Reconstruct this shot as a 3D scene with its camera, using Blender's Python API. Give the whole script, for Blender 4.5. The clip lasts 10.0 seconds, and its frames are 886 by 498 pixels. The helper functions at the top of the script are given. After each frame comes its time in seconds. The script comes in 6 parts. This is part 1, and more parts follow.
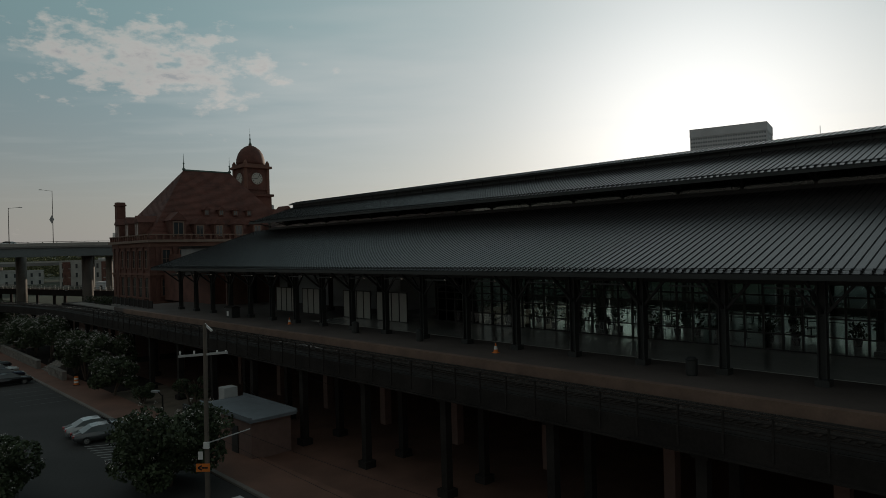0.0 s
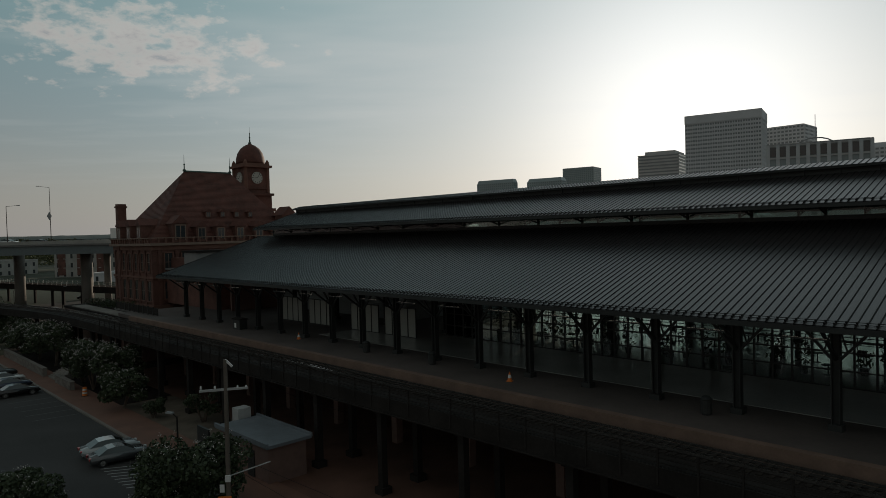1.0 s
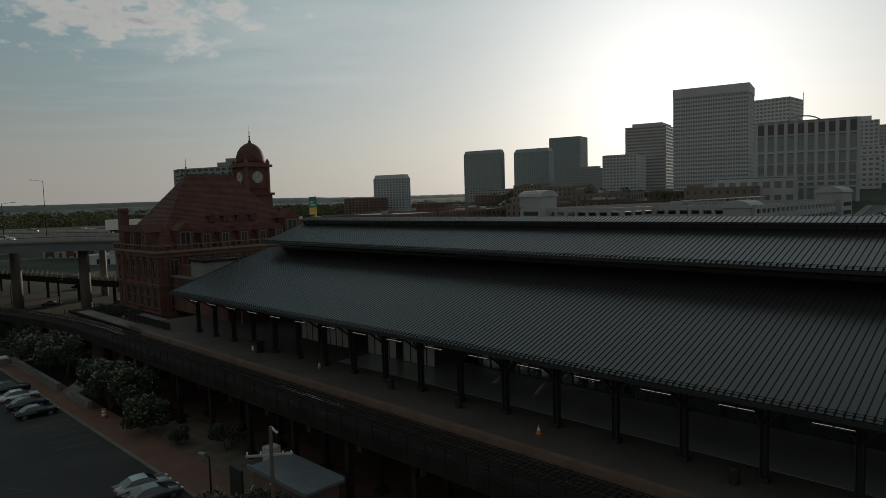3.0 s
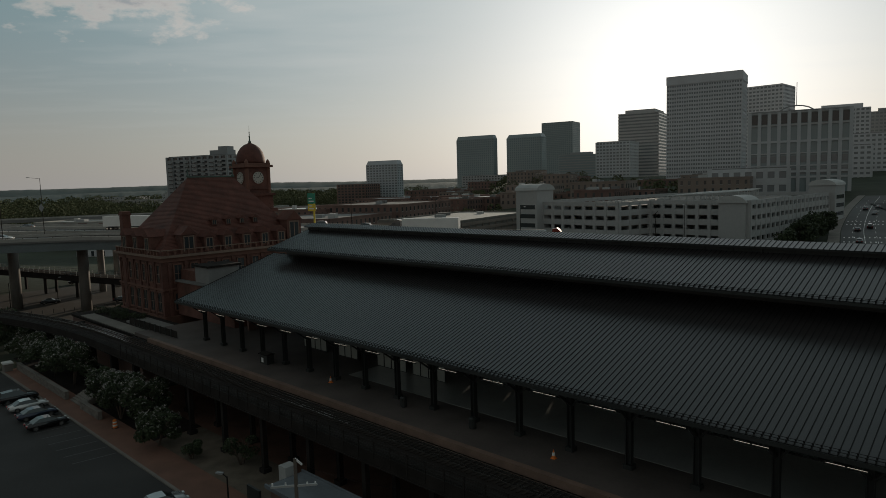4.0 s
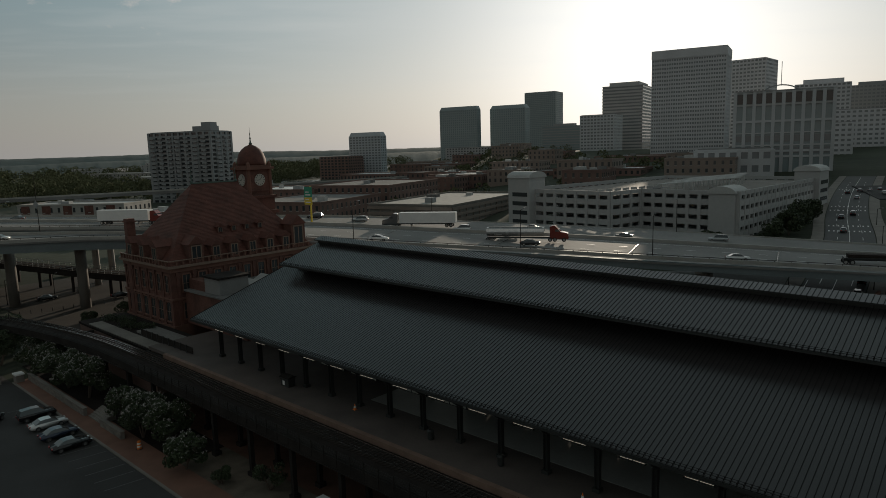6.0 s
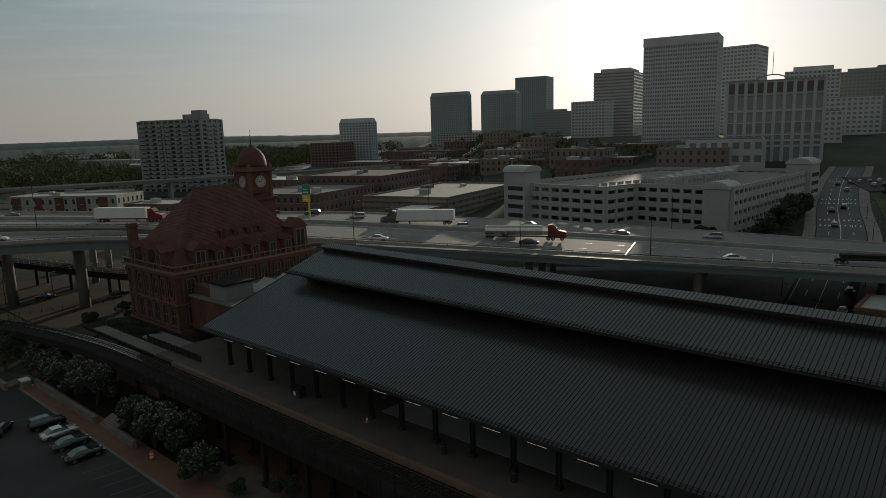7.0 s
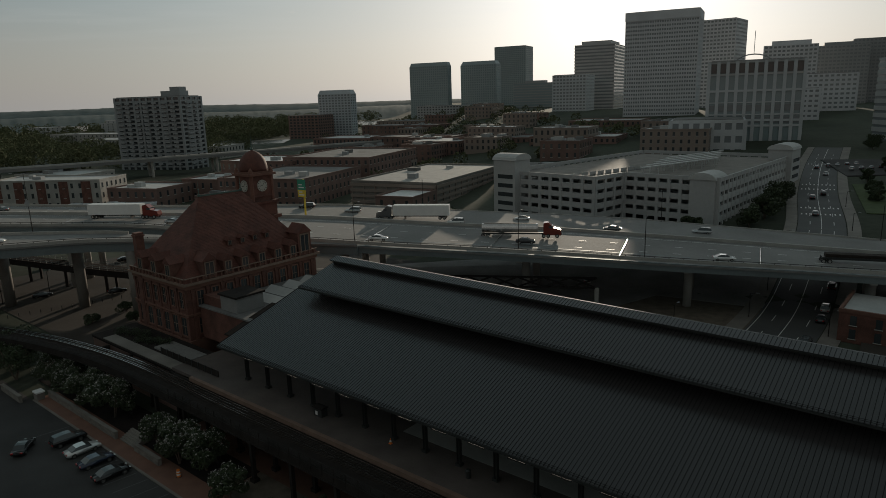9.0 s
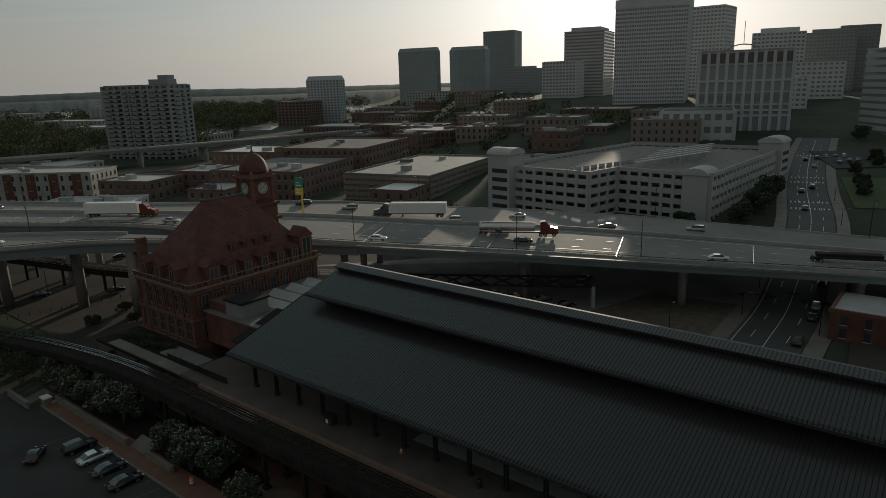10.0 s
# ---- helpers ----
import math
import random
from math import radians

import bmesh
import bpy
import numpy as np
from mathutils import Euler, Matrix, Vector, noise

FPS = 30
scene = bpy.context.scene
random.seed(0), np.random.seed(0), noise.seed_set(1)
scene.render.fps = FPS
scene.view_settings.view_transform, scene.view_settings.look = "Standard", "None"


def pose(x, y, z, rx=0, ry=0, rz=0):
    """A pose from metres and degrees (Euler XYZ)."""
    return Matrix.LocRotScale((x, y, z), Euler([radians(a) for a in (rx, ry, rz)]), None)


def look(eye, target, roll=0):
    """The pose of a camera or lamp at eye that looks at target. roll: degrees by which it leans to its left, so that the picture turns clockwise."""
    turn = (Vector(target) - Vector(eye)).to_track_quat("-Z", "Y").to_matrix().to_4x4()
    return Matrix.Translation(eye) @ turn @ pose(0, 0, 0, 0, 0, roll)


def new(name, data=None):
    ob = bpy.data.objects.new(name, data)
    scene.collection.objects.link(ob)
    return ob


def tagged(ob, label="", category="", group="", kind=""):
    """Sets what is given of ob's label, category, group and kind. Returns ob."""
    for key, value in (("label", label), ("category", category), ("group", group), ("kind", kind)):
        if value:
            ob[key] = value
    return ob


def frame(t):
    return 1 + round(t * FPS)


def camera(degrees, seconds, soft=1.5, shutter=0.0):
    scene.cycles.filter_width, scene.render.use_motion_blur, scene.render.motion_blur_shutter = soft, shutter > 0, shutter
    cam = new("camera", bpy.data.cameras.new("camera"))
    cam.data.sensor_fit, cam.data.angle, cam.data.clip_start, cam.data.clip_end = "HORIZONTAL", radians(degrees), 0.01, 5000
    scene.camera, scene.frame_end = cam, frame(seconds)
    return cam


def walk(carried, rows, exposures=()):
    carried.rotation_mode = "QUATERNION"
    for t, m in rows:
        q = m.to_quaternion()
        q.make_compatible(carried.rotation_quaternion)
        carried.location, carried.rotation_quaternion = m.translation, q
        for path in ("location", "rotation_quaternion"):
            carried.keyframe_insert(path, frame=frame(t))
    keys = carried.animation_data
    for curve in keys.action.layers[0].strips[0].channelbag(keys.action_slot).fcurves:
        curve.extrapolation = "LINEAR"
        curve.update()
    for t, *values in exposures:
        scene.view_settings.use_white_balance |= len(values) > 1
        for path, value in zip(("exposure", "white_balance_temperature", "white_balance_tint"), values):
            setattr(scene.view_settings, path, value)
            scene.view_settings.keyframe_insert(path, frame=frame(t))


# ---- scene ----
EXPO = 0.0
cam = camera(67.87, 10.0, soft=0.5)
# seconds, eye x y z, yaw, pitch, lean to the right
PATH_ROWS = [
    (0.0, 0.000, 0.000, 15.354, 0.000, 0.005, 1.452),
    (0.5, -0.714, -0.232, 17.073, -0.268, -0.729, 1.484),
    (1.0, -1.443, -0.462, 18.780, -0.540, -1.465, 1.515),
    (1.5, -2.198, -0.681, 20.491, -0.825, -2.193, 1.544),
    (2.0, -2.997, -0.895, 22.213, -1.127, -2.912, 1.571),
    (2.5, -3.856, -1.116, 23.941, -1.446, -3.634, 1.590),
    (4.0, -6.609, -1.759, 29.319, -2.466, -5.781, 1.617),
    (4.5, -7.590, -1.971, 31.141, -2.824, -6.492, 1.624),
    (5.0, -8.616, -2.177, 32.988, -3.211, -7.200, 1.632),
    (5.5, -9.693, -2.391, 34.854, -3.615, -7.912, 1.641),
    (7.0, -13.025, -3.066, 40.568, -4.890, -10.039, 1.676),
    (7.5, -14.175, -3.304, 42.521, -5.335, -10.738, 1.691),
    (8.0, -15.357, -3.549, 44.488, -5.794, -11.445, 1.702),
    (8.5, -16.569, -3.796, 46.469, -6.267, -12.154, 1.704),
    (9.0, -17.798, -4.038, 48.467, -6.759, -12.862, 1.699),
    (9.5, -19.040, -4.268, 50.482, -7.267, -13.565, 1.688),
    (10.0, -20.293, -4.492, 52.506, -7.777, -14.262, 1.675),
]


def eye_pose(x, y, z, yaw, pitch, lean):
    return pose(x, y, z, 0, 0, yaw) @ pose(0, 0, 0, 90 + pitch) @ pose(0, 0, 0, 0, 0, -lean)


walk(cam, [(r[0], eye_pose(*r[1:])) for r in PATH_ROWS], exposures=[(0.0, EXPO), (10.0, EXPO)])

# ---- world, sun ----
SUN = Vector((0.368, 0.917, 0.142)).normalized()
world = bpy.data.worlds.new("world")
scene.world = world
world.use_nodes = True


def sky_world(w):
    nt = w.node_tree
    nt.nodes.clear()
    N = lambda kind: nt.nodes.new("ShaderNode" + kind)
    lk = nt.links.new

    def num(op, a, b=None, clamp=False):
        n = N("Math")
        n.operation = op
        n.use_clamp = clamp
        for i, v in enumerate((a, b)):
            if v is None:
                continue
            if isinstance(v, (int, float)):
                n.inputs[i].default_value = v
            else:
                lk(v, n.inputs[i])
        return n.outputs[0]

    def mix(fac, a, b, kind="MIX"):
        n = N("Mix")
        n.data_type, n.blend_type = "RGBA", kind
        if isinstance(fac, (int, float)):
            n.inputs[0].default_value = fac
        else:
            lk(fac, n.inputs[0])
        for i, v in ((6, a), (7, b)):
            if isinstance(v, tuple):
                n.inputs[i].default_value = (*v, 1)
            else:
                lk(v, n.inputs[i])
        return n.outputs[2]

    out, bg, sky = N("OutputWorld"), N("Background"), N("TexSky")
    sky.sky_type, sky.sun_disc = "NISHITA", False
    sky.sun_elevation = math.asin(SUN.z)
    sky.sun_rotation = math.atan2(SUN.x, SUN.y)
    sky.air_density, sky.dust_density, sky.ozone_density = 1.0, 1.2, 2.0
    co = N("TexCoord")
    d = co.outputs["Generated"]
    sep = N("SeparateXYZ")
    lk(d, sep.inputs[0])
    dx, dy, dz = sep.outputs
    # thin haze round the low sun
    dot = N("VectorMath")
    dot.operation = "DOT_PRODUCT"
    lk(d, dot.inputs[0])
    dot.inputs[1].default_value = SUN
    c = num("MAXIMUM", dot.outputs["Value"], 0.0)
    halo = num("ADD", num("MULTIPLY", num("POWER", c, HALO[2]), HALO[0]), num("MULTIPLY", num("POWER", c, HALO[3]), HALO[1]))
    base = mix(1.0, sky.outputs[0], SKY_TINT, "MULTIPLY")
    veil = num("MULTIPLY", num("SUBTRACT", 1.0, num("ABSOLUTE", dz)), 1.0, True)
    base = mix(num("MULTIPLY", num("POWER", veil, 3.6), 0.85), base, HORIZON)
    hi = N("MapRange")
    hi.inputs[1].default_value, hi.inputs[2].default_value, hi.inputs[3].default_value, hi.inputs[4].default_value = 0.08, 0.32, 0.1, HIGH_FAC
    lk(dz, hi.inputs[0])
    base = mix(hi.outputs[0], base, HIGH)
    # the sky away from the sun is dimmer
    side = num("ADD", BACK, num("MULTIPLY", num("POWER", num("ADD", num("MULTIPLY", dot.outputs["Value"], 0.5), 0.5), 1.5), 1.0 - BACK))
    warm = mix(num("ADD", num("MULTIPLY", dot.outputs["Value"], 0.5), 0.5), BACK_TINT, (1.0, 1.0, 1.0))
    base = mix(1.0, base, side, "MULTIPLY")
    base = mix(1.0, base, warm, "MULTIPLY")
    # the zenith is darker under a low sun
    zen = N("MapRange")
    zen.interpolation_type = "SMOOTHSTEP"
    zen.inputs[1].default_value, zen.inputs[2].default_value, zen.inputs[3].default_value, zen.inputs[4].default_value = 0.34, 0.95, 0.0, 1.0
    lk(dz, zen.inputs[0])
    base = mix(1.0, base, mix(zen.outputs[0], (1.0, 1.0, 1.0), ZENITH), "MULTIPLY")
    # high thin cloud, streaked
    up = num("MAXIMUM", dz, 0.03)
    flat = N("CombineXYZ")
    lk(num("DIVIDE", dx, up), flat.inputs[0])
    lk(num("DIVIDE", dy, up), flat.inputs[1])
    st = N("Mapping")
    st.inputs["Scale"].default_value = (0.5, 0.9, 1.0)
    st.inputs["Rotation"].default_value = (0, 0, 0.35)
    lk(flat.outputs[0], st.inputs[0])
    n1 = N("TexNoise")
    n1.inputs["Scale"].default_value, n1.inputs["Detail"].default_value, n1.inputs["Roughness"].default_value = 0.8, 4.0, 0.55
    lk(st.outputs[0], n1.inputs[0])
    r1 = N("MapRange")
    r1.inputs[1].default_value, r1.inputs[2].default_value = 0.46, 0.72
    lk(n1.outputs[0], r1.inputs[0])
    fade = N("MapRange")
    fade.inputs[1].default_value, fade.inputs[2].default_value = 0.06, 0.22
    lk(dz, fade.inputs[0])
    base = mix(num("MULTIPLY", num("MULTIPLY", r1.outputs[0], 0.5), fade.outputs[0]), base, CIRRUS)
    # cumulus low in the west
    n2 = N("TexNoise")
    mp = N("Mapping")
    mp.inputs["Scale"].default_value = (1.0, 1.0, 2.1)
    lk(d, mp.inputs[0])
    n2.inputs["Scale"].default_value, n2.inputs["Detail"].default_value, n2.inputs["Roughness"].default_value = 19.0, 8.0, 0.6
    lk(mp.outputs[0], n2.inputs[0])
    far = N("VectorMath")
    far.operation = "DISTANCE"
    sq = N("VectorMath")
    sq.operation = "MULTIPLY"
    lk(d, sq.inputs[0])
    sq.inputs[1].default_value = (1, 1, 3.2)
    lk(sq.outputs[0], far.inputs[0])
    e, a = radians(CLOUD[1]), radians(CLOUD[0])
    far.inputs[1].default_value = (math.cos(e) * math.sin(a), math.cos(e) * math.cos(a), 3.2 * math.sin(e))
    near = N("MapRange")
    near.inputs[1].default_value, near.inputs[2].default_value, near.inputs[3].default_value, near.inputs[4].default_value = 0.04, 0.27, 0.13, -0.2
    lk(far.outputs["Value"], near.inputs[0])
    dens = num("ADD", n2.outputs[0], near.outputs[0])
    body = N("MapRange")
    body.inputs[1].default_value, body.inputs[2].default_value = 0.48, 0.7
    lk(dens, body.inputs[0])
    shade = N("MapRange")
    shade.inputs[1].default_value, shade.inputs[2].default_value = 0.58, 0.74
    lk(dens, shade.inputs[0])
    cl = mix(shade.outputs[0], CLOUD_LIT, CLOUD_DARK)
    base = mix(num("MULTIPLY", body.outputs[0], 0.8), base, cl)
    base = mix(num("MULTIPLY", num("POWER", c, 8.0), 0.8), base, NEAR_SUN)
    hcol = mix(1.0, (1.0, 1.0, 1.0), halo, "MULTIPLY")
    base = mix(1.0, base, hcol, "ADD")
    lk(base, bg.inputs[0])
    bg.inputs[1].default_value = SKY_POWER
    lk(bg.outputs[0], out.inputs[0])


SKY_POWER = 0.08
ZENITH = (0.6, 0.47, 0.46)
SKY_TINT = (0.98, 1.0, 1.03)
HORIZON = (4.42, 4.42, 4.42)
HIGH_FAC, HIGH = 0.78, (2.45, 4.3, 4.5)
NEAR_SUN = (4.9, 5.0, 4.95)
CIRRUS = (6.2, 6.4, 6.2)
CLOUD = (-23.0, 15.2)
BACK, BACK_TINT = 0.46, (1.38, 1.04, 0.93)
CLOUD_LIT, CLOUD_DARK = (8.2, 7.0, 6.2), (3.5, 3.6, 3.75)
HALO = (5.8, 2.2, 40.0, 6.5)
sky_world(world)

sun = new("sun", bpy.data.lights.new("sun", "SUN"))
sun.data.energy, sun.data.angle, sun.data.color = 2.6, radians(0.6), (1.0, 0.86, 0.68)
sun.matrix_world = look(SUN * 100, (0, 0, 0))


# ---- materials ----
def material(name, base, rough=0.7, metal=0.0, var=0.25, scale=1.0, fine=12.0, bump=0.15, island=False, each=0.0, emit=0.0, spec=0.5, coord="Object"):
    """A surface with broad stains and fine grain; each: how far single objects differ."""
    m = bpy.data.materials.new(name)
    m.use_nodes = True
    nt = m.node_tree
    b = nt.nodes["Principled BSDF"]
    co = nt.nodes.new("ShaderNodeTexCoord")
    big, small = nt.nodes.new("ShaderNodeTexNoise"), nt.nodes.new("ShaderNodeTexNoise")
    big.inputs["Scale"].default_value, small.inputs["Scale"].default_value = scale, fine
    big.inputs["Detail"].default_value, small.inputs["Detail"].default_value = 4, 5
    for n in (big, small):
        nt.links.new(co.outputs[coord], n.inputs["Vector"])
    tot = nt.nodes.new("ShaderNodeMath")
    tot.operation = "MULTIPLY_ADD"
    tot.inputs[1].default_value = 0.45
    nt.links.new(small.outputs[0], tot.inputs[0])
    nt.links.new(big.outputs[0], tot.inputs[2])
    val = tot.outputs[0]
    if each or island:
        info = nt.nodes.new("ShaderNodeNewGeometry" if island else "ShaderNodeObjectInfo")
        add = nt.nodes.new("ShaderNodeMath")
        add.operation = "MULTIPLY_ADD"
        add.inputs[1].default_value = each or 0.4
        nt.links.new(info.outputs["Random Per Island" if island else "Random"], add.inputs[0])
        nt.links.new(val, add.inputs[2])
        val = add.outputs[0]
    mid = 0.72 + (each or (0.4 if island else 0)) / 2
    rng = nt.nodes.new("ShaderNodeMapRange")
    rng.inputs[1].default_value, rng.inputs[2].default_value = mid - 0.35, mid + 0.35
    rng.inputs[3].default_value, rng.inputs[4].default_value = 1 - var, 1 + var
    nt.links.new(val, rng.inputs[0])
    mul = nt.nodes.new("ShaderNodeMix")
    mul.data_type, mul.blend_type = "RGBA", "MULTIPLY"
    mul.inputs[0].default_value = 1.0
    mul.inputs[6].default_value = (*base, 1)
    nt.links.new(rng.outputs[0], mul.inputs[7])
    nt.links.new(mul.outputs[2], b.inputs["Base Color"])
    b.inputs["Roughness"].default_value, b.inputs["Metallic"].default_value = rough, metal
    b.inputs["Specular IOR Level"].default_value = spec
    if bump:
        bp = nt.nodes.new("ShaderNodeBump")
        bp.inputs["Strength"].default_value, bp.inputs["Distance"].default_value = bump, 0.03
        nt.links.new(small.outputs[0], bp.inputs["Height"])
        nt.links.new(bp.outputs[0], b.inputs["Normal"])
    if emit:
        b.inputs["Emission Color"].default_value = (*base, 1)
        b.inputs["Emission Strength"].default_value = emit
    return m


def glass_material(name, base, rough=0.05):
    m = bpy.data.materials.new(name)
    m.use_nodes = True
    b = m.node_tree.nodes["Principled BSDF"]
    b.inputs["Base Color"].default_value = (*base, 1)
    b.inputs["Roughness"].default_value = rough
    b.inputs["Specular IOR Level"].default_value = 0.8
    return m


def clear_glass(name):
    m = bpy.data.materials.new(name)
    m.use_nodes = True
    nt = m.node_tree
    nt.nodes.clear()
    out, mixn = nt.nodes.new("ShaderNodeOutputMaterial"), nt.nodes.new("ShaderNodeMixShader")
    tr, gl, fr = nt.nodes.new("ShaderNodeBsdfTransparent"), nt.nodes.new("ShaderNodeBsdfGlossy"), nt.nodes.new("ShaderNodeFresnel")
    tr.inputs[0].default_value = (0.75, 0.82, 0.8, 1)
    gl.inputs["Roughness"].default_value = 0.02
    fr.inputs[0].default_value = 1.45
    nt.links.new(fr.outputs[0], mixn.inputs[0])
    nt.links.new(tr.outputs[0], mixn.inputs[1])
    nt.links.new(gl.outputs[0], mixn.inputs[2])
    nt.links.new(mixn.outputs[0], out.inputs[0])
    return m


M_ASPHALT = material("asphalt", (0.055, 0.052, 0.051), 0.85, var=0.35, scale=0.12, fine=5, bump=0.1, spec=0.25)
M_ROAD = material("road_asphalt", (0.075, 0.075, 0.074), 0.8, var=0.25, scale=0.08, fine=3, bump=0.1)
M_GROUND = material("earth", (0.062, 0.07, 0.052), 0.95, var=0.5, scale=0.02, fine=0.35, bump=0.2, spec=0.1)
M_PAVEBRICK = material("brick_paving", (0.17, 0.085, 0.06), 0.85, var=0.3, scale=0.4, fine=9, each=0.3)
# paving lightened in colour for light that misses the ground under the highway
M_PALEPAVE = material("lightened_paving", (0.23, 0.22, 0.21), 0.9, var=0.35, scale=0.12, fine=2, spec=0.2)
M_GRAVEL = material("brown_gravel", (0.15, 0.125, 0.1), 0.95, var=0.4, scale=0.5, fine=9, bump=0.4, spec=0.1)
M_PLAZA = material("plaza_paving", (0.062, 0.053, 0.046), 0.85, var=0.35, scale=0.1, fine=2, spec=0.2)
M_BOOTH = material("blue_grey_roofing", (0.16, 0.18, 0.2), 0.7, var=0.25, scale=0.4, fine=3)
# darker, browner concrete than the plain one
M_PIER = material("brown_pier_concrete", (0.2, 0.18, 0.16), 0.85, var=0.3, scale=0.25, fine=3)
# seams darker than the panels, their shaded sides put into the colour
M_SEAM = material("shaded_seam_metal", (0.022, 0.021, 0.021), 0.7, 0.0, var=0.15, spec=0.2)
M_CONCRETE = material("concrete", (0.36, 0.345, 0.32), 0.85, var=0.25, scale=0.25, fine=4)
M_DECK = material("deck_concrete", (0.19, 0.185, 0.178), 0.85, var=0.3, scale=0.06, fine=1.5, bump=0.05)
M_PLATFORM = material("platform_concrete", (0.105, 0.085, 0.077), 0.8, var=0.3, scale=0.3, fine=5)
M_EDGE = material("platform_edge_brick", (0.19, 0.12, 0.09), 0.8, var=0.3, scale=0.8, fine=8)
M_ROOF_FAR = material("matte_seamed_metal", (0.08, 0.08, 0.08), 0.8, 0.2, var=0.14, scale=0.15, fine=2.5, bump=0.03)
M_ROOF = material("dark_seamed_metal", (0.034, 0.03, 0.03), 0.29, 0.0, var=0.14, scale=0.15, fine=2.5, bump=0.01, each=0.12, spec=0.85)
M_STEEL = material("dark_painted_steel", (0.035, 0.038, 0.037), 0.5, 0.2, var=0.3, scale=0.7, fine=9)
M_GIRDER = material("weathered_steel", (0.03, 0.026, 0.024), 0.85, 0.0, var=0.45, scale=0.5, fine=6, spec=0.12)
M_HWYSTEEL = material("grey_green_girder_paint", (0.15, 0.175, 0.18), 0.6, var=0.2, scale=0.15, fine=2)
M_BRICK = material("red_brick", (0.135, 0.06, 0.045), 0.85, var=0.6, scale=0.45, fine=4, bump=0.3)
M_STONE = material("brown_sandstone", (0.175, 0.085, 0.062), 0.85, var=0.25, scale=0.6, fine=7)
M_TILE = material("red_clay_tile", (0.125, 0.047, 0.034), 0.75, var=0.5, scale=0.5, fine=3.2, bump=0.4, each=0.12)
M_TRIM = material("painted_trim", (0.22, 0.15, 0.115), 0.7, var=0.2, scale=1, fine=8)
M_COPPER = material("weathered_copper", (0.09, 0.13, 0.11), 0.6, 0.3, var=0.3, scale=1, fine=9)
M_WHITE = material("white_paint", (0.75, 0.74, 0.72), 0.5, var=0.08, scale=0.5, fine=5, bump=0.03)
M_PALE = material("pale_membrane", (0.45, 0.45, 0.44), 0.7, var=0.2, scale=0.15, fine=2)
M_PRECAST = material("pale_precast", (0.43, 0.425, 0.42), 0.8, var=0.15, scale=0.06, fine=1.2, bump=0.05)
# tan tower walls made paler and bluer: distance haze put into the colour
M_TAN = material("hazed_tan_masonry", (0.585, 0.585, 0.6), 0.85, var=0.2, scale=0.05, fine=1.2, bump=0.05)
M_BROWNSTONE = material("brown_facade", (0.26, 0.205, 0.175), 0.8, var=0.2, scale=0.05, fine=1.0, bump=0.05)
M_DARKBRICK = material("old_brick", (0.2, 0.125, 0.105), 0.9, var=0.35, scale=0.12, fine=2.5, each=0.3)
# this cool grey carries the far towers' haze in its base colour
M_COOL = material("hazed_grey_facade", (0.51, 0.535, 0.555), 0.75, var=0.18, scale=0.05, fine=1.0, bump=0.05)
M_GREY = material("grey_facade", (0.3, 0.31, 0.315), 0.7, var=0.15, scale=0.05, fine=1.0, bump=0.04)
# dark grey lifted and blued, haze over the riverfront towers put in
M_DARKGREY = material("hazed_dark_grey_facade", (0.3, 0.35, 0.36), 0.55, var=0.15, scale=0.05, fine=1.0, bump=0.04)
M_TAR = material("roof_gravel", (0.2, 0.195, 0.19), 0.9, var=0.4, scale=0.08, fine=1.5, each=0.3, spec=0.1)
M_GLASS = glass_material("window_glass", (0.045, 0.052, 0.056), 0.1)
M_GLASSBLUE = glass_material("tinted_glass", (0.24, 0.3, 0.31), 0.15)
# pale base colour puts distance haze over the tower windows
M_HAZEGLASS = glass_material("hazed_office_glass", (0.2, 0.218, 0.228), 0.15)
M_CLEAR = clear_glass("clear_glass")
M_RUBBER = material("rubber", (0.02, 0.02, 0.02), 0.8, var=0.2)
M_RAIL = material("polished_rail", (0.62, 0.6, 0.58), 0.16, 0.95, var=0.2, fine=20)
M_TIE = material("creosoted_timber", (0.035, 0.028, 0.024), 0.85, var=0.4, scale=1, fine=9, each=0.3, spec=0.1)
M_BALLAST = material("ballast", (0.028, 0.023, 0.021), 0.95, var=0.35, scale=0.8, fine=14, bump=0.5, spec=0.1)
M_BARK = material("bark", (0.12, 0.09, 0.07), 0.9, var=0.3, scale=2, fine=12)
M_LEAF = material("leaves", (0.045, 0.062, 0.027), 0.65, var=0.5, scale=0.6, fine=5, island=True, bump=0)
M_BLOSSOM = material("white_blossom", (0.62, 0.58, 0.55), 0.7, var=0.25, scale=1, fine=6, island=True, bump=0)
M_WOOD = material("weathered_pole_timber", (0.14, 0.115, 0.095), 0.9, var=0.3, scale=1, fine=14)
M_WOODS = material("woodland", (0.105, 0.112, 0.06), 0.9, var=0.3, scale=0.03, fine=0.3, island=True, bump=0, spec=0.1)
# distance haze is put into the hills' colour, paler and bluer than foliage
M_HILL = material("hazed_wooded_hills", (0.085, 0.112, 0.112), 0.95, var=0.25, scale=0.012, fine=0.06, bump=0, spec=0.1)
M_WATER = glass_material("river_water", (0.08, 0.09, 0.09), 0.15)
M_ORANGE = material("orange_plastic", (0.75, 0.2, 0.03), 0.5, var=0.1)
M_GREENSIGN = material("green_sign_sheet", (0.03, 0.26, 0.17), 0.5, var=0.1)
M_YELLOW = material("yellow_sign_sheet", (0.7, 0.5, 0.04), 0.5, var=0.1)
M_BLACK = material("black_paint", (0.015, 0.015, 0.016), 0.5, var=0.2)
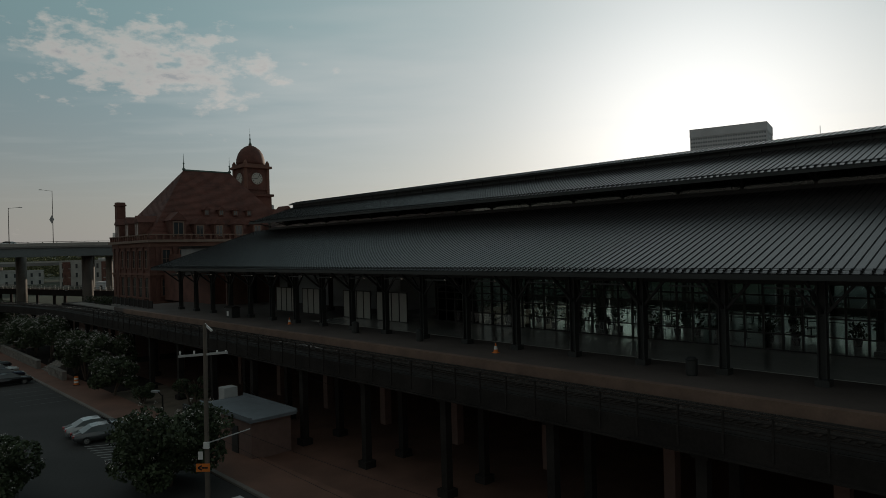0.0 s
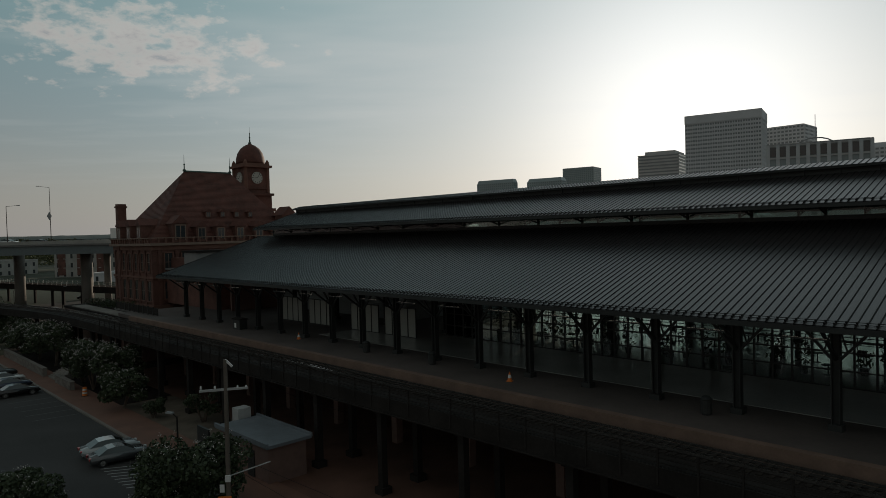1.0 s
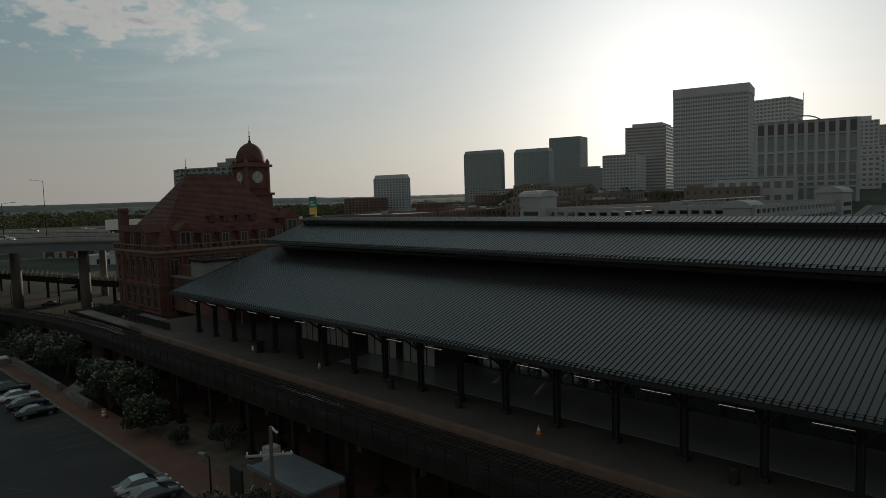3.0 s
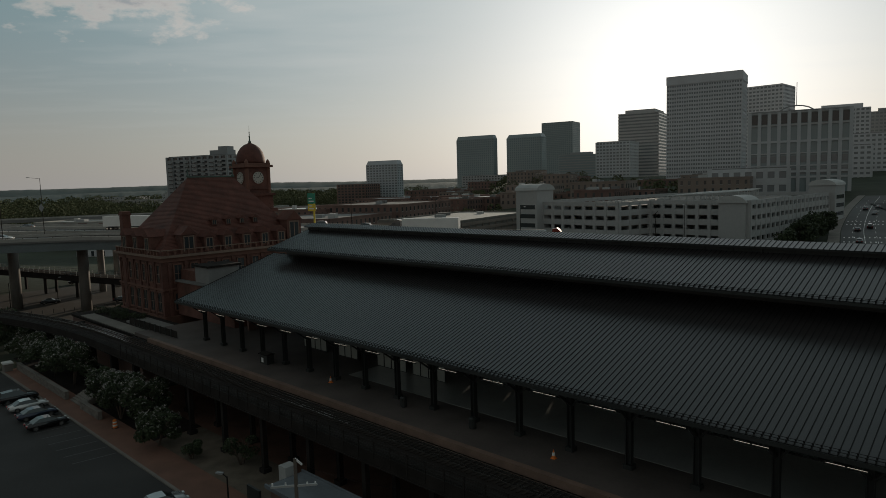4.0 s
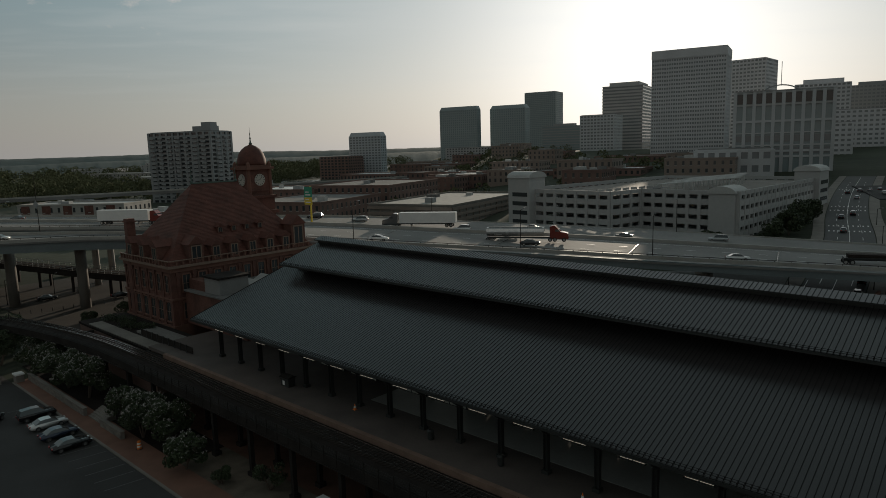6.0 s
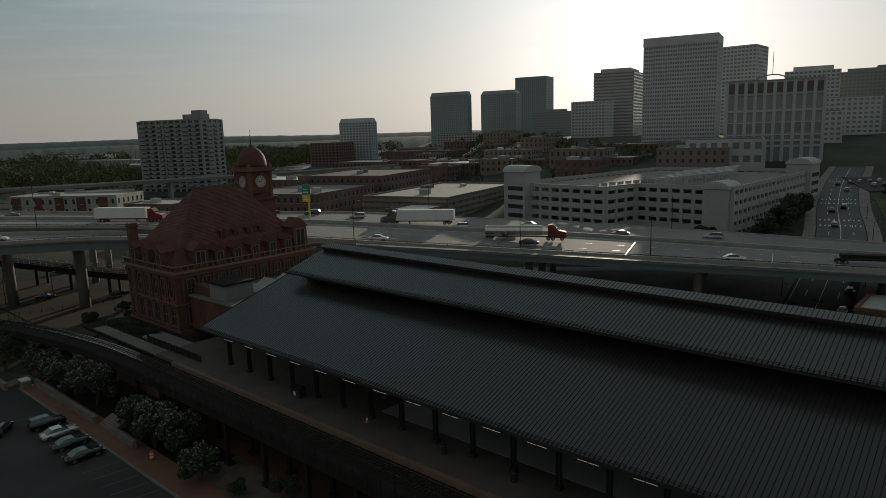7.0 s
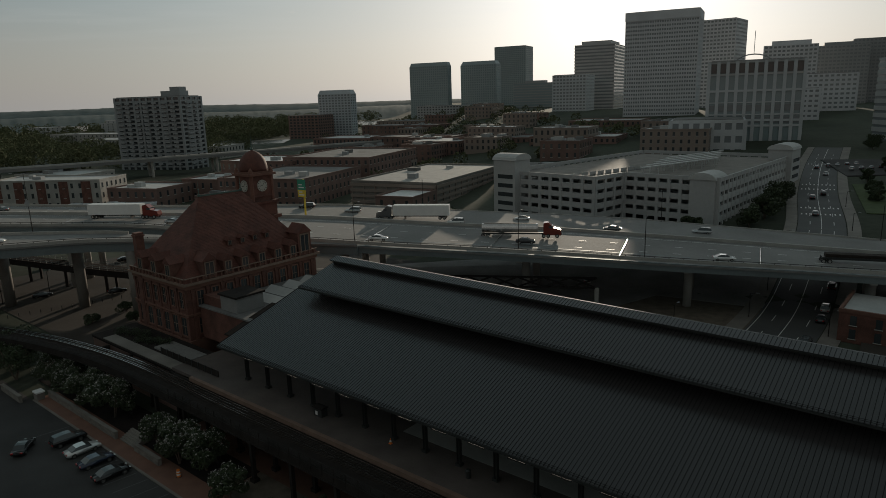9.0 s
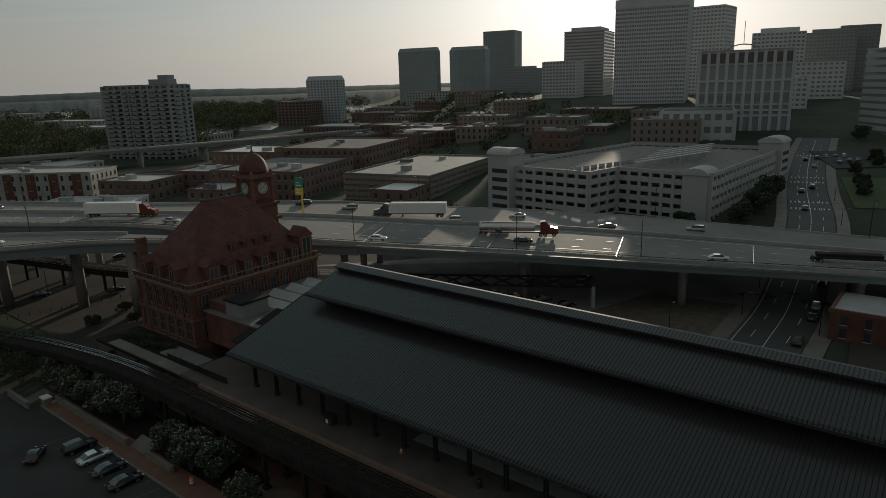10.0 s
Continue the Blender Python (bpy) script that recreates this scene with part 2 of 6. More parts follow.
M_GRASS = material("lawn", (0.06, 0.085, 0.03), 0.95, var=0.4, scale=0.3, fine=5)
M_LAMPGLOW = material("lit_tube", (1.0, 0.88, 0.72), 0.5, emit=0.3, bump=0)
M_DIAL = material("clock_dial", (0.46, 0.45, 0.4), 0.5, var=0.1)
M_FROST = material("pale_curtain_glass", (0.42, 0.44, 0.4), 0.35, var=0.2, scale=0.5, fine=3, each=0.2)


# ---- mesh helpers ----
def box(bm, x0, x1, y0, y1, z0, z1, taper=0.0):
    t = taper
    v = [bm.verts.new(c) for c in ((x0, y0, z0), (x1, y0, z0), (x1, y1, z0), (x0, y1, z0),
                                   (x0 + t, y0 + t, z1), (x1 - t, y0 + t, z1), (x1 - t, y1 - t, z1), (x0 + t, y1 - t, z1))]
    for f in ((3, 2, 1, 0), (4, 5, 6, 7), (0, 1, 5, 4), (1, 2, 6, 5), (2, 3, 7, 6), (3, 0, 4, 7)):
        bm.faces.new([v[i] for i in f])
    return v


def boxes(*rows):
    bm = bmesh.new()
    for r in rows:
        box(bm, *r)
    return bm


def beam(bm, a, b, w, h=None):
    """A square bar from a to b."""
    a, b = Vector(a), Vector(b)
    h = h or w
    d = (b - a).normalized()
    side = d.cross(Vector((0, 0, 1)))
    side = side.normalized() if side.length > 1e-4 else Vector((1, 0, 0))
    up = side.cross(d).normalized()
    vs = []
    for e in (a, b):
        for i, j in ((-1, -1), (1, -1), (1, 1), (-1, 1)):
            vs.append(bm.verts.new(e + side * i * w / 2 + up * j * h / 2))
    for f in ((3, 2, 1, 0), (4, 5, 6, 7), (0, 1, 5, 4), (1, 2, 6, 5), (2, 3, 7, 6), (3, 0, 4, 7)):
        bm.faces.new([vs[i] for i in f])


def lathe(bm, prof, n=12, c=(0, 0), close=True):
    """Turns (radius, z) pairs about a vertical line."""
    rings = []
    for r, z in prof:
        rings.append([bm.verts.new((c[0] + r * math.cos(2 * math.pi * i / n), c[1] + r * math.sin(2 * math.pi * i / n), z)) for i in range(n)])
    for a, b in zip(rings, rings[1:]):
        for i in range(n):
            bm.faces.new((a[i], a[(i + 1) % n], b[(i + 1) % n], b[i]))
    if close:
        bm.faces.new(rings[0][::-1])
        bm.faces.new(rings[-1])


def prism(bm, outline, z0, z1):
    """An upright block over a plan outline (counter-clockwise)."""
    a = [bm.verts.new((x, y, z0)) for x, y in outline]
    b = [bm.verts.new((x, y, z1)) for x, y in outline]
    n = len(outline)
    for i in range(n):
        bm.faces.new((a[i], a[(i + 1) % n], b[(i + 1) % n], b[i]))
    bm.faces.new(b)
    bm.faces.new(a[::-1])


def extrude_profile(bm, prof, x0, x1):
    """A profile of (y, z) pairs drawn out along x."""
    a = [bm.verts.new((x0, y, z)) for y, z in prof]
    b = [bm.verts.new((x1, y, z)) for y, z in prof]
    n = len(prof)
    for i in range(n):
        bm.faces.new((a[i], b[i], b[(i + 1) % n], a[(i + 1) % n]))
    bm.faces.new(a)
    bm.faces.new(b[::-1])


def finish(bm, name, mat, smooth=False):
    bmesh.ops.recalc_face_normals(bm, faces=bm.faces) if len(bm.faces) < 20000 else None
    me = bpy.data.meshes.new(name)
    bm.to_mesh(me)
    bm.free()
    me.materials.append(mat)
    if smooth:
        me.shade_smooth()
    return me


def part(name, bm, mat, parent=None, label="", at=None, smooth=False):
    """One mesh object under a thing or a part; bm may be a bmesh or a ready mesh."""
    me = bm if isinstance(bm, bpy.types.Mesh) else finish(bm, name, mat, smooth)
    ob = new(name, me)
    if parent is not None:
        ob.parent = parent
    if at is not None:
        ob.matrix_basis = at
    if label:
        ob["label"] = label
    return ob


def thing(name, m, label, category, group="", kind=""):
    ob = new(name)
    ob.empty_display_size = 0.5
    ob.matrix_basis = m
    return tagged(ob, label, category, group, kind)


def single(name, bm, mat, label, category, group="", kind="", at=None, smooth=False):
    return tagged(part(name, bm, mat, None, "", at, smooth), label, category, group, kind)


# the shed's own axes: s along the platform, p across it, z up
SHED_TURN = -46.25
SHED = pose(0, 0, 0, 0, 0, SHED_TURN)


def sp(s, p, z=0.0):
    return SHED @ Vector((s, p, z))


def sp_pose(s, p, z=0.0, turn=0.0):
    v = sp(s, p, z)
    return pose(v.x, v.y, v.z, 0, 0, SHED_TURN + turn)


def smooth01(a, b, x):
    u = min(1.0, max(0.0, (x - a) / (b - a)))
    return u * u * (3 - 2 * u)


def land(x, y):
    """Height of the ground: level round the station, rising to the city hill, falling to the river."""
    p = (x * math.sin(radians(-SHED_TURN)) + y * math.cos(radians(SHED_TURN)))
    w = smooth01(-60, 110, x - 0.06 * (y - 200))
    h = w * (min(max(p - 150, 0), 60) * 0.1 + min(max(p - 210, 0), 450) * 0.052)
    return h - 4.0 * smooth01(450, 1100, y) * (1 - w)


# ---- ground ----
def build_ground():
    bm = bmesh.new()
    xs = sorted(set([-4200, -3000, -2000, -1400, -1000, -700] + list(range(-500, -60, 40)) + list(range(-60, 301, 10)) + list(range(320, 701, 40)) + [800, 1000, 1400, 2000, 3000, 4200]))
    ys = sorted(set([-600, -300, -150] + list(range(-100, 60, 40)) + list(range(60, 401, 10)) + list(range(420, 901, 40)) + [1000, 1200, 1500, 2000, 2600, 3400, 4400]))
    grid = [[bm.verts.new((x, y, land(x, y) - 0.05)) for x in xs] for y in ys]
    for j in range(len(ys) - 1):
        for i in range(len(xs) - 1):
            bm.faces.new((grid[j][i], grid[j][i + 1], grid[j + 1][i + 1], grid[j + 1][i]))
    single("ground", bm, M_GROUND, "bare earth and scrub ground reaching the horizon", "ground", kind="structure", smooth=True)


def sheet(name, pts, mat, label, category, lift, thick=0.25):
    """A paved sheet over a plan outline, following the land."""
    bm = bmesh.new()
    top = [bm.verts.new((x, y, land(x, y) + lift)) for x, y in pts]
    low = [bm.verts.new((x, y, land(x, y) + lift - thick)) for x, y in pts]
    n = len(pts)
    bm.faces.new(top)
    for i in range(n):
        bm.faces.new((low[i], low[(i + 1) % n], top[(i + 1) % n], top[i]))
    return single(name, bm, mat, label, category, kind="structure")


def spq(*pairs):
    return [tuple(sp(s, p)[:2]) for s, p in pairs]


build_ground()
sheet("parking_lot", spq((-150, -30), (20, -30), (20, 20), (-150, 20)), M_ASPHALT, "worn grey asphalt parking lot", "parking lot", 0.0)
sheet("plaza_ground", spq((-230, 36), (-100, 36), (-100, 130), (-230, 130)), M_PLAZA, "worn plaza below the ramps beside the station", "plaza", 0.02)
sheet("pavement_brick", spq((-131, 20.35), (-30, 20.35), (-30, 24), (-131, 24)), M_PAVEBRICK, "red brick footway along the parking lot", "pavement", 0.12)
kerb = bmesh.new()
box(kerb, -131, 0, 20.0, 20.33, -0.1, 0.14)
single("kerb", kerb, M_PIER, "worn concrete kerb at the lot's edge", "kerb", kind="structure", at=SHED)
under = [(-40, 24.1), (20, 24.1), (20, 84), (-100, 84), (-100, 24.1)]
sheet("yard_ground", spq(*under), M_PAVEBRICK, "worn brown brick paving below the viaduct", "ground", 0.0)
# street that climbs into the city, and the lots beside it
def climb(a, b, n=14):
    return [(a[0] + (b[0] - a[0]) * i / n, a[1] + (b[1] - a[1]) * i / n) for i in range(n + 1)]


def strip(name, left, right, mat, label, category, lift):
    bm = bmesh.new()
    L = [bm.verts.new((x, y, land(x, y) + lift)) for x, y in left]
    R = [bm.verts.new((x, y, land(x, y) + lift)) for x, y in right]
    for i in range(len(L) - 1):
        bm.faces.new((L[i], R[i], R[i + 1], L[i + 1]))
    return single(name, bm, mat, label, category, kind="structure")


ST_LEFT = [(28, 86), (54.1, 112.1), (74.4, 133.0), (114.2, 180.5), (148, 229), (189.5, 284), (240, 346)]


def smooth_line(pts, n):
    """n points on a smooth line through plan points."""
    P = [Vector(p) for p in pts]
    P = [P[0] * 2 - P[1]] + P + [P[-1] * 2 - P[-2]]
    out = []
    for i in range(n):
        u = (len(pts) - 1) * i / (n - 1)
        k = min(int(u), len(pts) - 2)
        t = u - k
        a, b, c, d = P[k:k + 4]
        out.append(0.5 * ((2 * b) + (c - a) * t + (2 * a - 5 * b + 4 * c - d) * t * t + (3 * b - a - 3 * c + d) * t ** 3))
    return out


ST_LINE = smooth_line(ST_LEFT, 170)


def street(k, off):
    """A plan point k metres up the street, off metres from its left kerb, and the way there."""
    run = 0.0
    for a, b in zip(ST_LINE, ST_LINE[1:]):
        L = (b - a).length
        if run + L >= k:
            break
        run += L
    d = (b - a).normalized()
    return a + d * (k - run) + Vector((d.y, -d.x)) * off, d


def street_strip(name, o0, o1, mat, label, category, lift, k1=325):
    ks = [k1 * i / 80 for i in range(81)]
    return strip(name, [street(k, o0)[0] for k in ks], [street(k, o1)[0] for k in ks], mat, label, category, lift)


street_strip("road", 0, 13.2, M_ROAD, "grey asphalt street climbing into the city", "road", 0.06)
street_strip("pavement_street", -3.6, -0.25, M_PIER, "concrete footway along the street", "pavement", 0.18)
street_strip("pavement_lawn_side", 13.45, 17.0, M_PIER, "concrete footway along the street", "pavement", 0.18)
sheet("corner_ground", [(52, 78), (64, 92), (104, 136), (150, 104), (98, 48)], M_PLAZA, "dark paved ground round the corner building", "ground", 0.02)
sheet("brick_forecourt", [(24, 108), (46, 101), (72, 127), (52, 143), (30, 132)], M_GRAVEL, "worn brown forecourt below the elevated highway", "forecourt", 0.05)
sheet("street_lot", [(-30, 112), (23.8, 108.2), (29.8, 132.2), (52, 143.3), (72.2, 127.4), (74, 137), (92, 160), (20, 190), (-40, 190)], M_PALEPAVE, "paved lot below the elevated highway, lightened in colour", "parking lot", 0.03)
sheet("lawn", [(146, 191), (166, 178), (196, 222), (176, 236)], M_GRASS, "small green lawn beside the street", "lawn", 0.25)


def road_mark(a, b, w=0.15, lift=0.09, name="lane_marking"):
    bm = bmesh.new()
    a, b = Vector(a), Vector(b)
    n = max(1, int((b - a).length / 8))
    d = (b - a).normalized()
    o = Vector((-d.y, d.x)) * w / 2
    vs = []
    for i in range(n + 1):
        c = a + (b - a) * i / n
        z = land(c.x, c.y) + lift
        vs.append((bm.verts.new((*(c + o), z)), bm.verts.new((*(c - o), z))))
    for p, q in zip(vs, vs[1:]):
        bm.faces.new((p[0], p[1], q[1], q[0]))
    return single(name, bm, M_WHITE, "worn white painted road line", "road marking", "road lines", "structure")


for off in (3.4, 10.0):
    for k in range(4, 300, 12):
        road_mark(street(k, off)[0], street(k + 4.5, off)[0])
for k in range(0, 318, 6):
    road_mark(street(k, 6.6)[0], street(k + 6, 6.6)[0])
    if k < 90:
        road_mark(street(k, 0.6)[0], street(k + 6, 0.6)[0])
for k in (150, 160, 196, 206, 262):
    for j in range(9):
        road_mark(street(k, 1.0 + j * 1.4)[0], street(k + 2.0, 1.0 + j * 1.4)[0], 0.4)


# ---- viaduct, track, platform ----
def bend(s):
    return -0.0036 * (s + 108) ** 2 if s < -108 else 0.0


def ribbon(bm, prof, stations):
    """Sweeps (p, z) pairs along the viaduct with its bend."""
    rings = []
    for s in stations:
        slope = 0.0072 * (-(s + 108)) if s < -108 else 0.0
        dirp = Vector((-slope, 1.0)).normalized()
        rings.append([bm.verts.new((s + dirp.x * (p - 30), 30 + bend(s) + dirp.y * (p - 30), z)) for p, z in prof])
    n = len(prof)
    for a, b in zip(rings, rings[1:]):
        for i in range(n):
            bm.faces.new((a[i], a[(i + 1) % n], b[(i + 1) % n], b[i]))
    bm.faces.new(rings[0])
    bm.faces.new(rings[-1][::-1])


RUN = [-170 + 4 * i for i in range(16)] + [-104, -60, -20, 20, 40]


def ribbon_part(name, prof, mat, parent, label=""):
    bm = bmesh.new()
    ribbon(bm, prof, RUN)
    return part(name, bm, mat, parent, label)


viaduct = thing("viaduct", SHED, "dark riveted steel railway viaduct on columns beside the platform", "viaduct", kind="structure")
ribbon_part("deck", [(27.7, 6.9), (32.0, 6.9), (32.0, 7.25), (27.7, 7.25)], M_BALLAST, viaduct)
ribbon_part("girder", [(27.5, 6.3), (27.66, 6.3), (27.66, 7.3), (27.5, 7.3)], M_GIRDER, viaduct, "weathered steel plate girder")
ribbon_part("girder_flange", [(27.3, 6.2), (27.85, 6.2), (27.85, 6.29), (27.3, 6.29)], M_GIRDER, viaduct)
ribbon_part("walkway", [(27.7, 7.26), (28.7, 7.26), (28.7, 7.31), (27.7, 7.31)], M_GIRDER, viaduct, "grated steel walkway")
for z in (7.5, 7.72, 7.96, 8.2):
    ribbon_part("handrail", [(27.52, z), (27.58, z), (27.58, z + 0.05), (27.52, z + 0.05)], M_GIRDER, viaduct)
post_me = finish(boxes((-0.04, 0.04, -0.05, 0.03, 7.3, 8.25), (-0.05, 0.05, -0.1, -0.02, 6.45, 7.3)), "rail_post", M_GIRDER)
for i in range(52):
    s = -98 + 2.0 * i
    part("rail_post", post_me, None, viaduct, at=pose(s, 27.55, 0))
col_me = finish(boxes((-0.25, 0.25, -0.25, 0.25, 0, 6.36), (-0.45, 0.45, -0.45, 0.45, 0, 0.5), (-0.4, 0.4, -0.4, 0.4, 5.9, 6.36)), "viaduct_column", M_GIRDER)
cap_me = finish(boxes((-0.2, 0.2, 27.9, 34, 5.9, 6.85)), "cross_beam", M_GIRDER)
for i in range(20):
    s = -128 + 8.2 * i
    for p in (28.2, 31.6):
        part("column", col_me, None, viaduct, at=pose(s, p + bend(s), 0))
    part("cross_beam", cap_me, None, viaduct, at=pose(s, bend(s), 0))

track = thing("railway_track", SHED, "single railway track with shining rails on dark timber ties", "railway track", kind="structure")
for c in (30.08, 31.51, 30.5, 31.08):
    g = 0.035 if c in (30.08, 31.51) else 0.025
    ribbon_part("rail", [(c - g, 7.3), (c + g, 7.3), (c + g, 7.46 if g > 0.03 else 7.42), (c - g, 7.46 if g > 0.03 else 7.42)], M_RAIL, track)
tie_me = finish(boxes((-0.12, 0.12, -1.2, 1.2, 7.12, 7.3)), "tie", M_TIE)
for i in range(220):
    s = -112 + 0.52 * i
    part("tie", tie_me, None, track, at=pose(s, 30.79 + bend(s), 0))
tb = bmesh.new()
for i in range(112):
    s = -112.5 - 0.52 * i
    box(tb, s - 0.12, s + 0.12, 29.6 + bend(s), 32.0 + bend(s), 7.12, 7.3)
tagged(part("tie_run", tb, M_TIE, track), kind="stuff")

platform = thing("platform", SHED, "long raised station platform of stained concrete with a brick edge", "platform", kind="structure")
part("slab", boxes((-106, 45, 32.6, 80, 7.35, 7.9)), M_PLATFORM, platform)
part("edge_band", boxes((-100, 45, 32.02, 32.58, 7.3, 7.93)), M_EDGE, platform, "pale brick platform edge")
part("edge_wall", boxes((-106, 45, 32.1, 32.5, 5.4, 7.28)), M_GIRDER, platform)
part("plinth", boxes((-106, 45, 79.2, 80, 0.0, 7.34), (-106, -105.2, 33, 79.1, 0, 7.34)), M_DARKBRICK, platform)
pc = finish(boxes((-0.35, 0.35, -0.35, 0.35, 0, 7.35)), "pier", M_DARKBRICK)
for i in range(17):
    for p in (36.5, 46, 56, 66):
        part("pier", pc, None, platform, at=pose(-100 + 9 * i, p, 0))

# ---- train shed ----
E0, Z0, PITCH = 34.0, 13.72, 0.318      # eave, and rise per metre
P_IN = 50.3                              # foot of the raised middle roof
M0, MZ, M_TOP = 47.3, 20.03, 54.8         # eave and top of the raised roof
C0, CZ, AX = 54.15, 22.96, 55.75           # eave of the ridge cap, axis of the shed
S_A, S_B, S_END, SEAM = -94.3, -4.3, 45.0, 0.445
shed = thing("train_shed", SHED, "long train shed with a dark seamed metal roof in three tiers", "train shed")


def panel_mesh(name, p0, z0, p1, z1, n=1, guards=True):
    bm = bmesh.new()
    ang = math.atan2(z1 - z0, p1 - p0)
    up = Vector((0, -math.sin(ang), math.cos(ang)))
    run = Vector((0, math.cos(ang), math.sin(ang)))
    L = math.hypot(p1 - p0, z1 - z0)
    o = Vector((0, p0, z0))

    def slab(s0, s1, a0, a1, h0, h1, slot=0):
        vs = [bm.verts.new(o + Vector((s, 0, 0)) + run * a + up * h) for h in (h0, h1) for s, a in ((s0, a0), (s1, a0), (s1, a1), (s0, a1))]
        for f in ((3, 2, 1, 0), (4, 5, 6, 7), (0, 1, 5, 4), (1, 2, 6, 5), (2, 3, 7, 6), (3, 0, 4, 7)):
            bm.faces.new([vs[i] for i in f]).material_index = slot
    for k in range(n):
        q = k * SEAM
        slab(q + 0.03, q + SEAM - 0.03, 0, L, 0.0, 0.03)
        slab(q - 0.025, q + 0.025, -0.03, L, 0.0, 0.062, 1)
        if guards:
            for a in (0.16, 0.4):
                slab(q - 0.045, q + 0.045, a, a + 0.06, 0.03, 0.15, 1)
                slab(q + 0.046, q + SEAM - 0.046, a + 0.015, a + 0.04, 0.11, 0.135, 1)
    me = finish(bm, name, M_ROOF)
    me.materials.append(M_SEAM)
    return me


def tier(name, p0, z0, p1, z1, s0, thick, label, guards=True):
    deck = bmesh.new()
    extrude_profile(deck, [(p0 + 0.05, z0 - 0.03), (p1, z1 - 0.03), (p1, z1 - thick), (p0 + 0.05, z0 - thick)], s0, S_END)
    body = part(name, deck, M_STEEL, shed, label)
    me = panel_mesh("roof_panel", p0, z0, p1, z1, 1, guards)
    n = int((S_B - s0) / SEAM)
    for i in range(n):
        part("roof_panel", me, None, body, at=pose(s0 + i * SEAM, 0, 0))
    far = panel_mesh("roof_panel_run", p0, z0, p1, z1, int((S_END - s0) / SEAM) - n, False)
    tagged(part("roof_panel_run", far, None, body, at=pose(s0 + n * SEAM, 0, 0)), kind="stuff")
    # far slopes take a paler, rougher metal than the near ones
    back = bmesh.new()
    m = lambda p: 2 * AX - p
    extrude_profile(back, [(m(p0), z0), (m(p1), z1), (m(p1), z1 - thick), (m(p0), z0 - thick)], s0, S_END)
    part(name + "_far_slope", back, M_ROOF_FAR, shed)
    return body


lower = tier("lower_roof", E0, Z0, P_IN, Z0 + PITCH * (P_IN - E0), S_A, 0.28, "dark standing-seam lower roof with snow guards")
upper = tier("raised_roof", M0, MZ, M_TOP, MZ + PITCH * (M_TOP - M0), -91.2, 0.24, "dark standing-seam raised roof")
cap = tier("ridge_cap", C0, CZ, AX, CZ + 0.27 * (AX - C0), -91.3, 0.16, "narrow ridge ventilator roof", False)
part("gutter", boxes((S_A, S_END, E0 - 0.1, E0 + 0.06, Z0 - 0.3, Z0 - 0.02)), M_STEEL, shed)
part("gutter", boxes((-91.2, S_END, M0 - 0.08, M0 + 0.06, MZ - 0.26, MZ - 0.02)), M_STEEL, shed)
part("verge_trim", (lambda b: (extrude_profile(b, [(E0, Z0 + 0.1), (P_IN, Z0 + PITCH * (P_IN - E0) + 0.1), (P_IN, Z0 + PITCH * (P_IN - E0) - 0.3), (E0, Z0 - 0.3)], S_A - 0.12, S_A - 0.005), b)[1])(bmesh.new()), M_GIRDER, shed)
# clerestory below the raised roof: sill, posts, struts
zi = Z0 + PITCH * (P_IN - E0)
for p in (P_IN + 0.15, 2 * AX - P_IN - 0.15):
    part("clerestory_sill", boxes((S_A + 3.5, S_END, p - 0.1, p + 0.1, zi - 0.35, zi + 0.35)), M_STEEL, shed)
    part("clerestory_head", boxes((S_A + 3.5, S_END, p - 0.1, p + 0.1, MZ + 0.45, MZ + 0.75)), M_STEEL, shed)
    part("clerestory_pane", boxes((S_A + 3.6, S_END, p - 0.01, p + 0.01, zi + 0.36, MZ + 0.44)), M_CLEAR, shed, "clerestory glazing").visible_shadow = False
    cp = bmesh.new()
    box(cp, -0.09, 0.09, -0.09, 0.09, zi + 0.3, MZ + 0.6)
    d = -1 if p < AX else 1
    beam(cp, (0, 0, zi + 0.5), (0, d * 2.2, MZ - 0.05), 0.12)
    beam(cp, (0, 0, zi + 0.75), (1.1, 0, MZ + 0.45), 0.08)
    beam(cp, (0, 0, zi + 0.75), (-1.1, 0, MZ + 0.45), 0.08)
    cme = finish(cp, "clerestory_post", M_STEEL)
    for i in range(27):
        part("clerestory_post", cme, None, shed, at=pose(-90.8 + 5.05 * i, p, 0))
for p in (54.72, 2 * AX - 54.8):
    part("vent_wall", boxes((-91.1, S_END, p, p + 0.08, 22.1, 23.0)), M_STEEL, shed, "dark louvred side of the ridge ventilator")
rp = finish(boxes((-0.05, 0.05, -0.05, 0.05, 22.0, 23.0)), "vent_post", M_STEEL)
for i in range(54):
    part("vent_post", rp, None, shed, at=pose(-90.8 + 2.52 * i, 54.66, 0))
# columns with knee braces, trusses
cb = bmesh.new()
for a in (-0.22, 0.16):
    box(cb, a, a + 0.06, -0.22, 0.22, 7.9, 13.3)
box(cb, -0.16, 0.16, -0.03, 0.03, 7.9, 13.3)
box(cb, -0.34, 0.34, -0.34, 0.34, 7.9, 8.25)
col_mesh = finish(cb, "column", M_STEEL)
kb = bmesh.new()
for d in (-1, 1):
    beam(kb, (0, 0, 11.4), (d * 1.6, 0, 13.2), 0.14)
    beam(kb, (d * 0.55, 0, 12.0), (d * 0.2, 0, 13.2), 0.08)
beam(kb, (0, 0, 11.6), (0, -2.4, 13.42), 0.14)
brace_mesh = finish(kb, "knee_brace", M_STEEL)
tr = bmesh.new()
H = lambda p: Z0 + PITCH * (min(p, 2 * AX - p) - E0) - 0.45
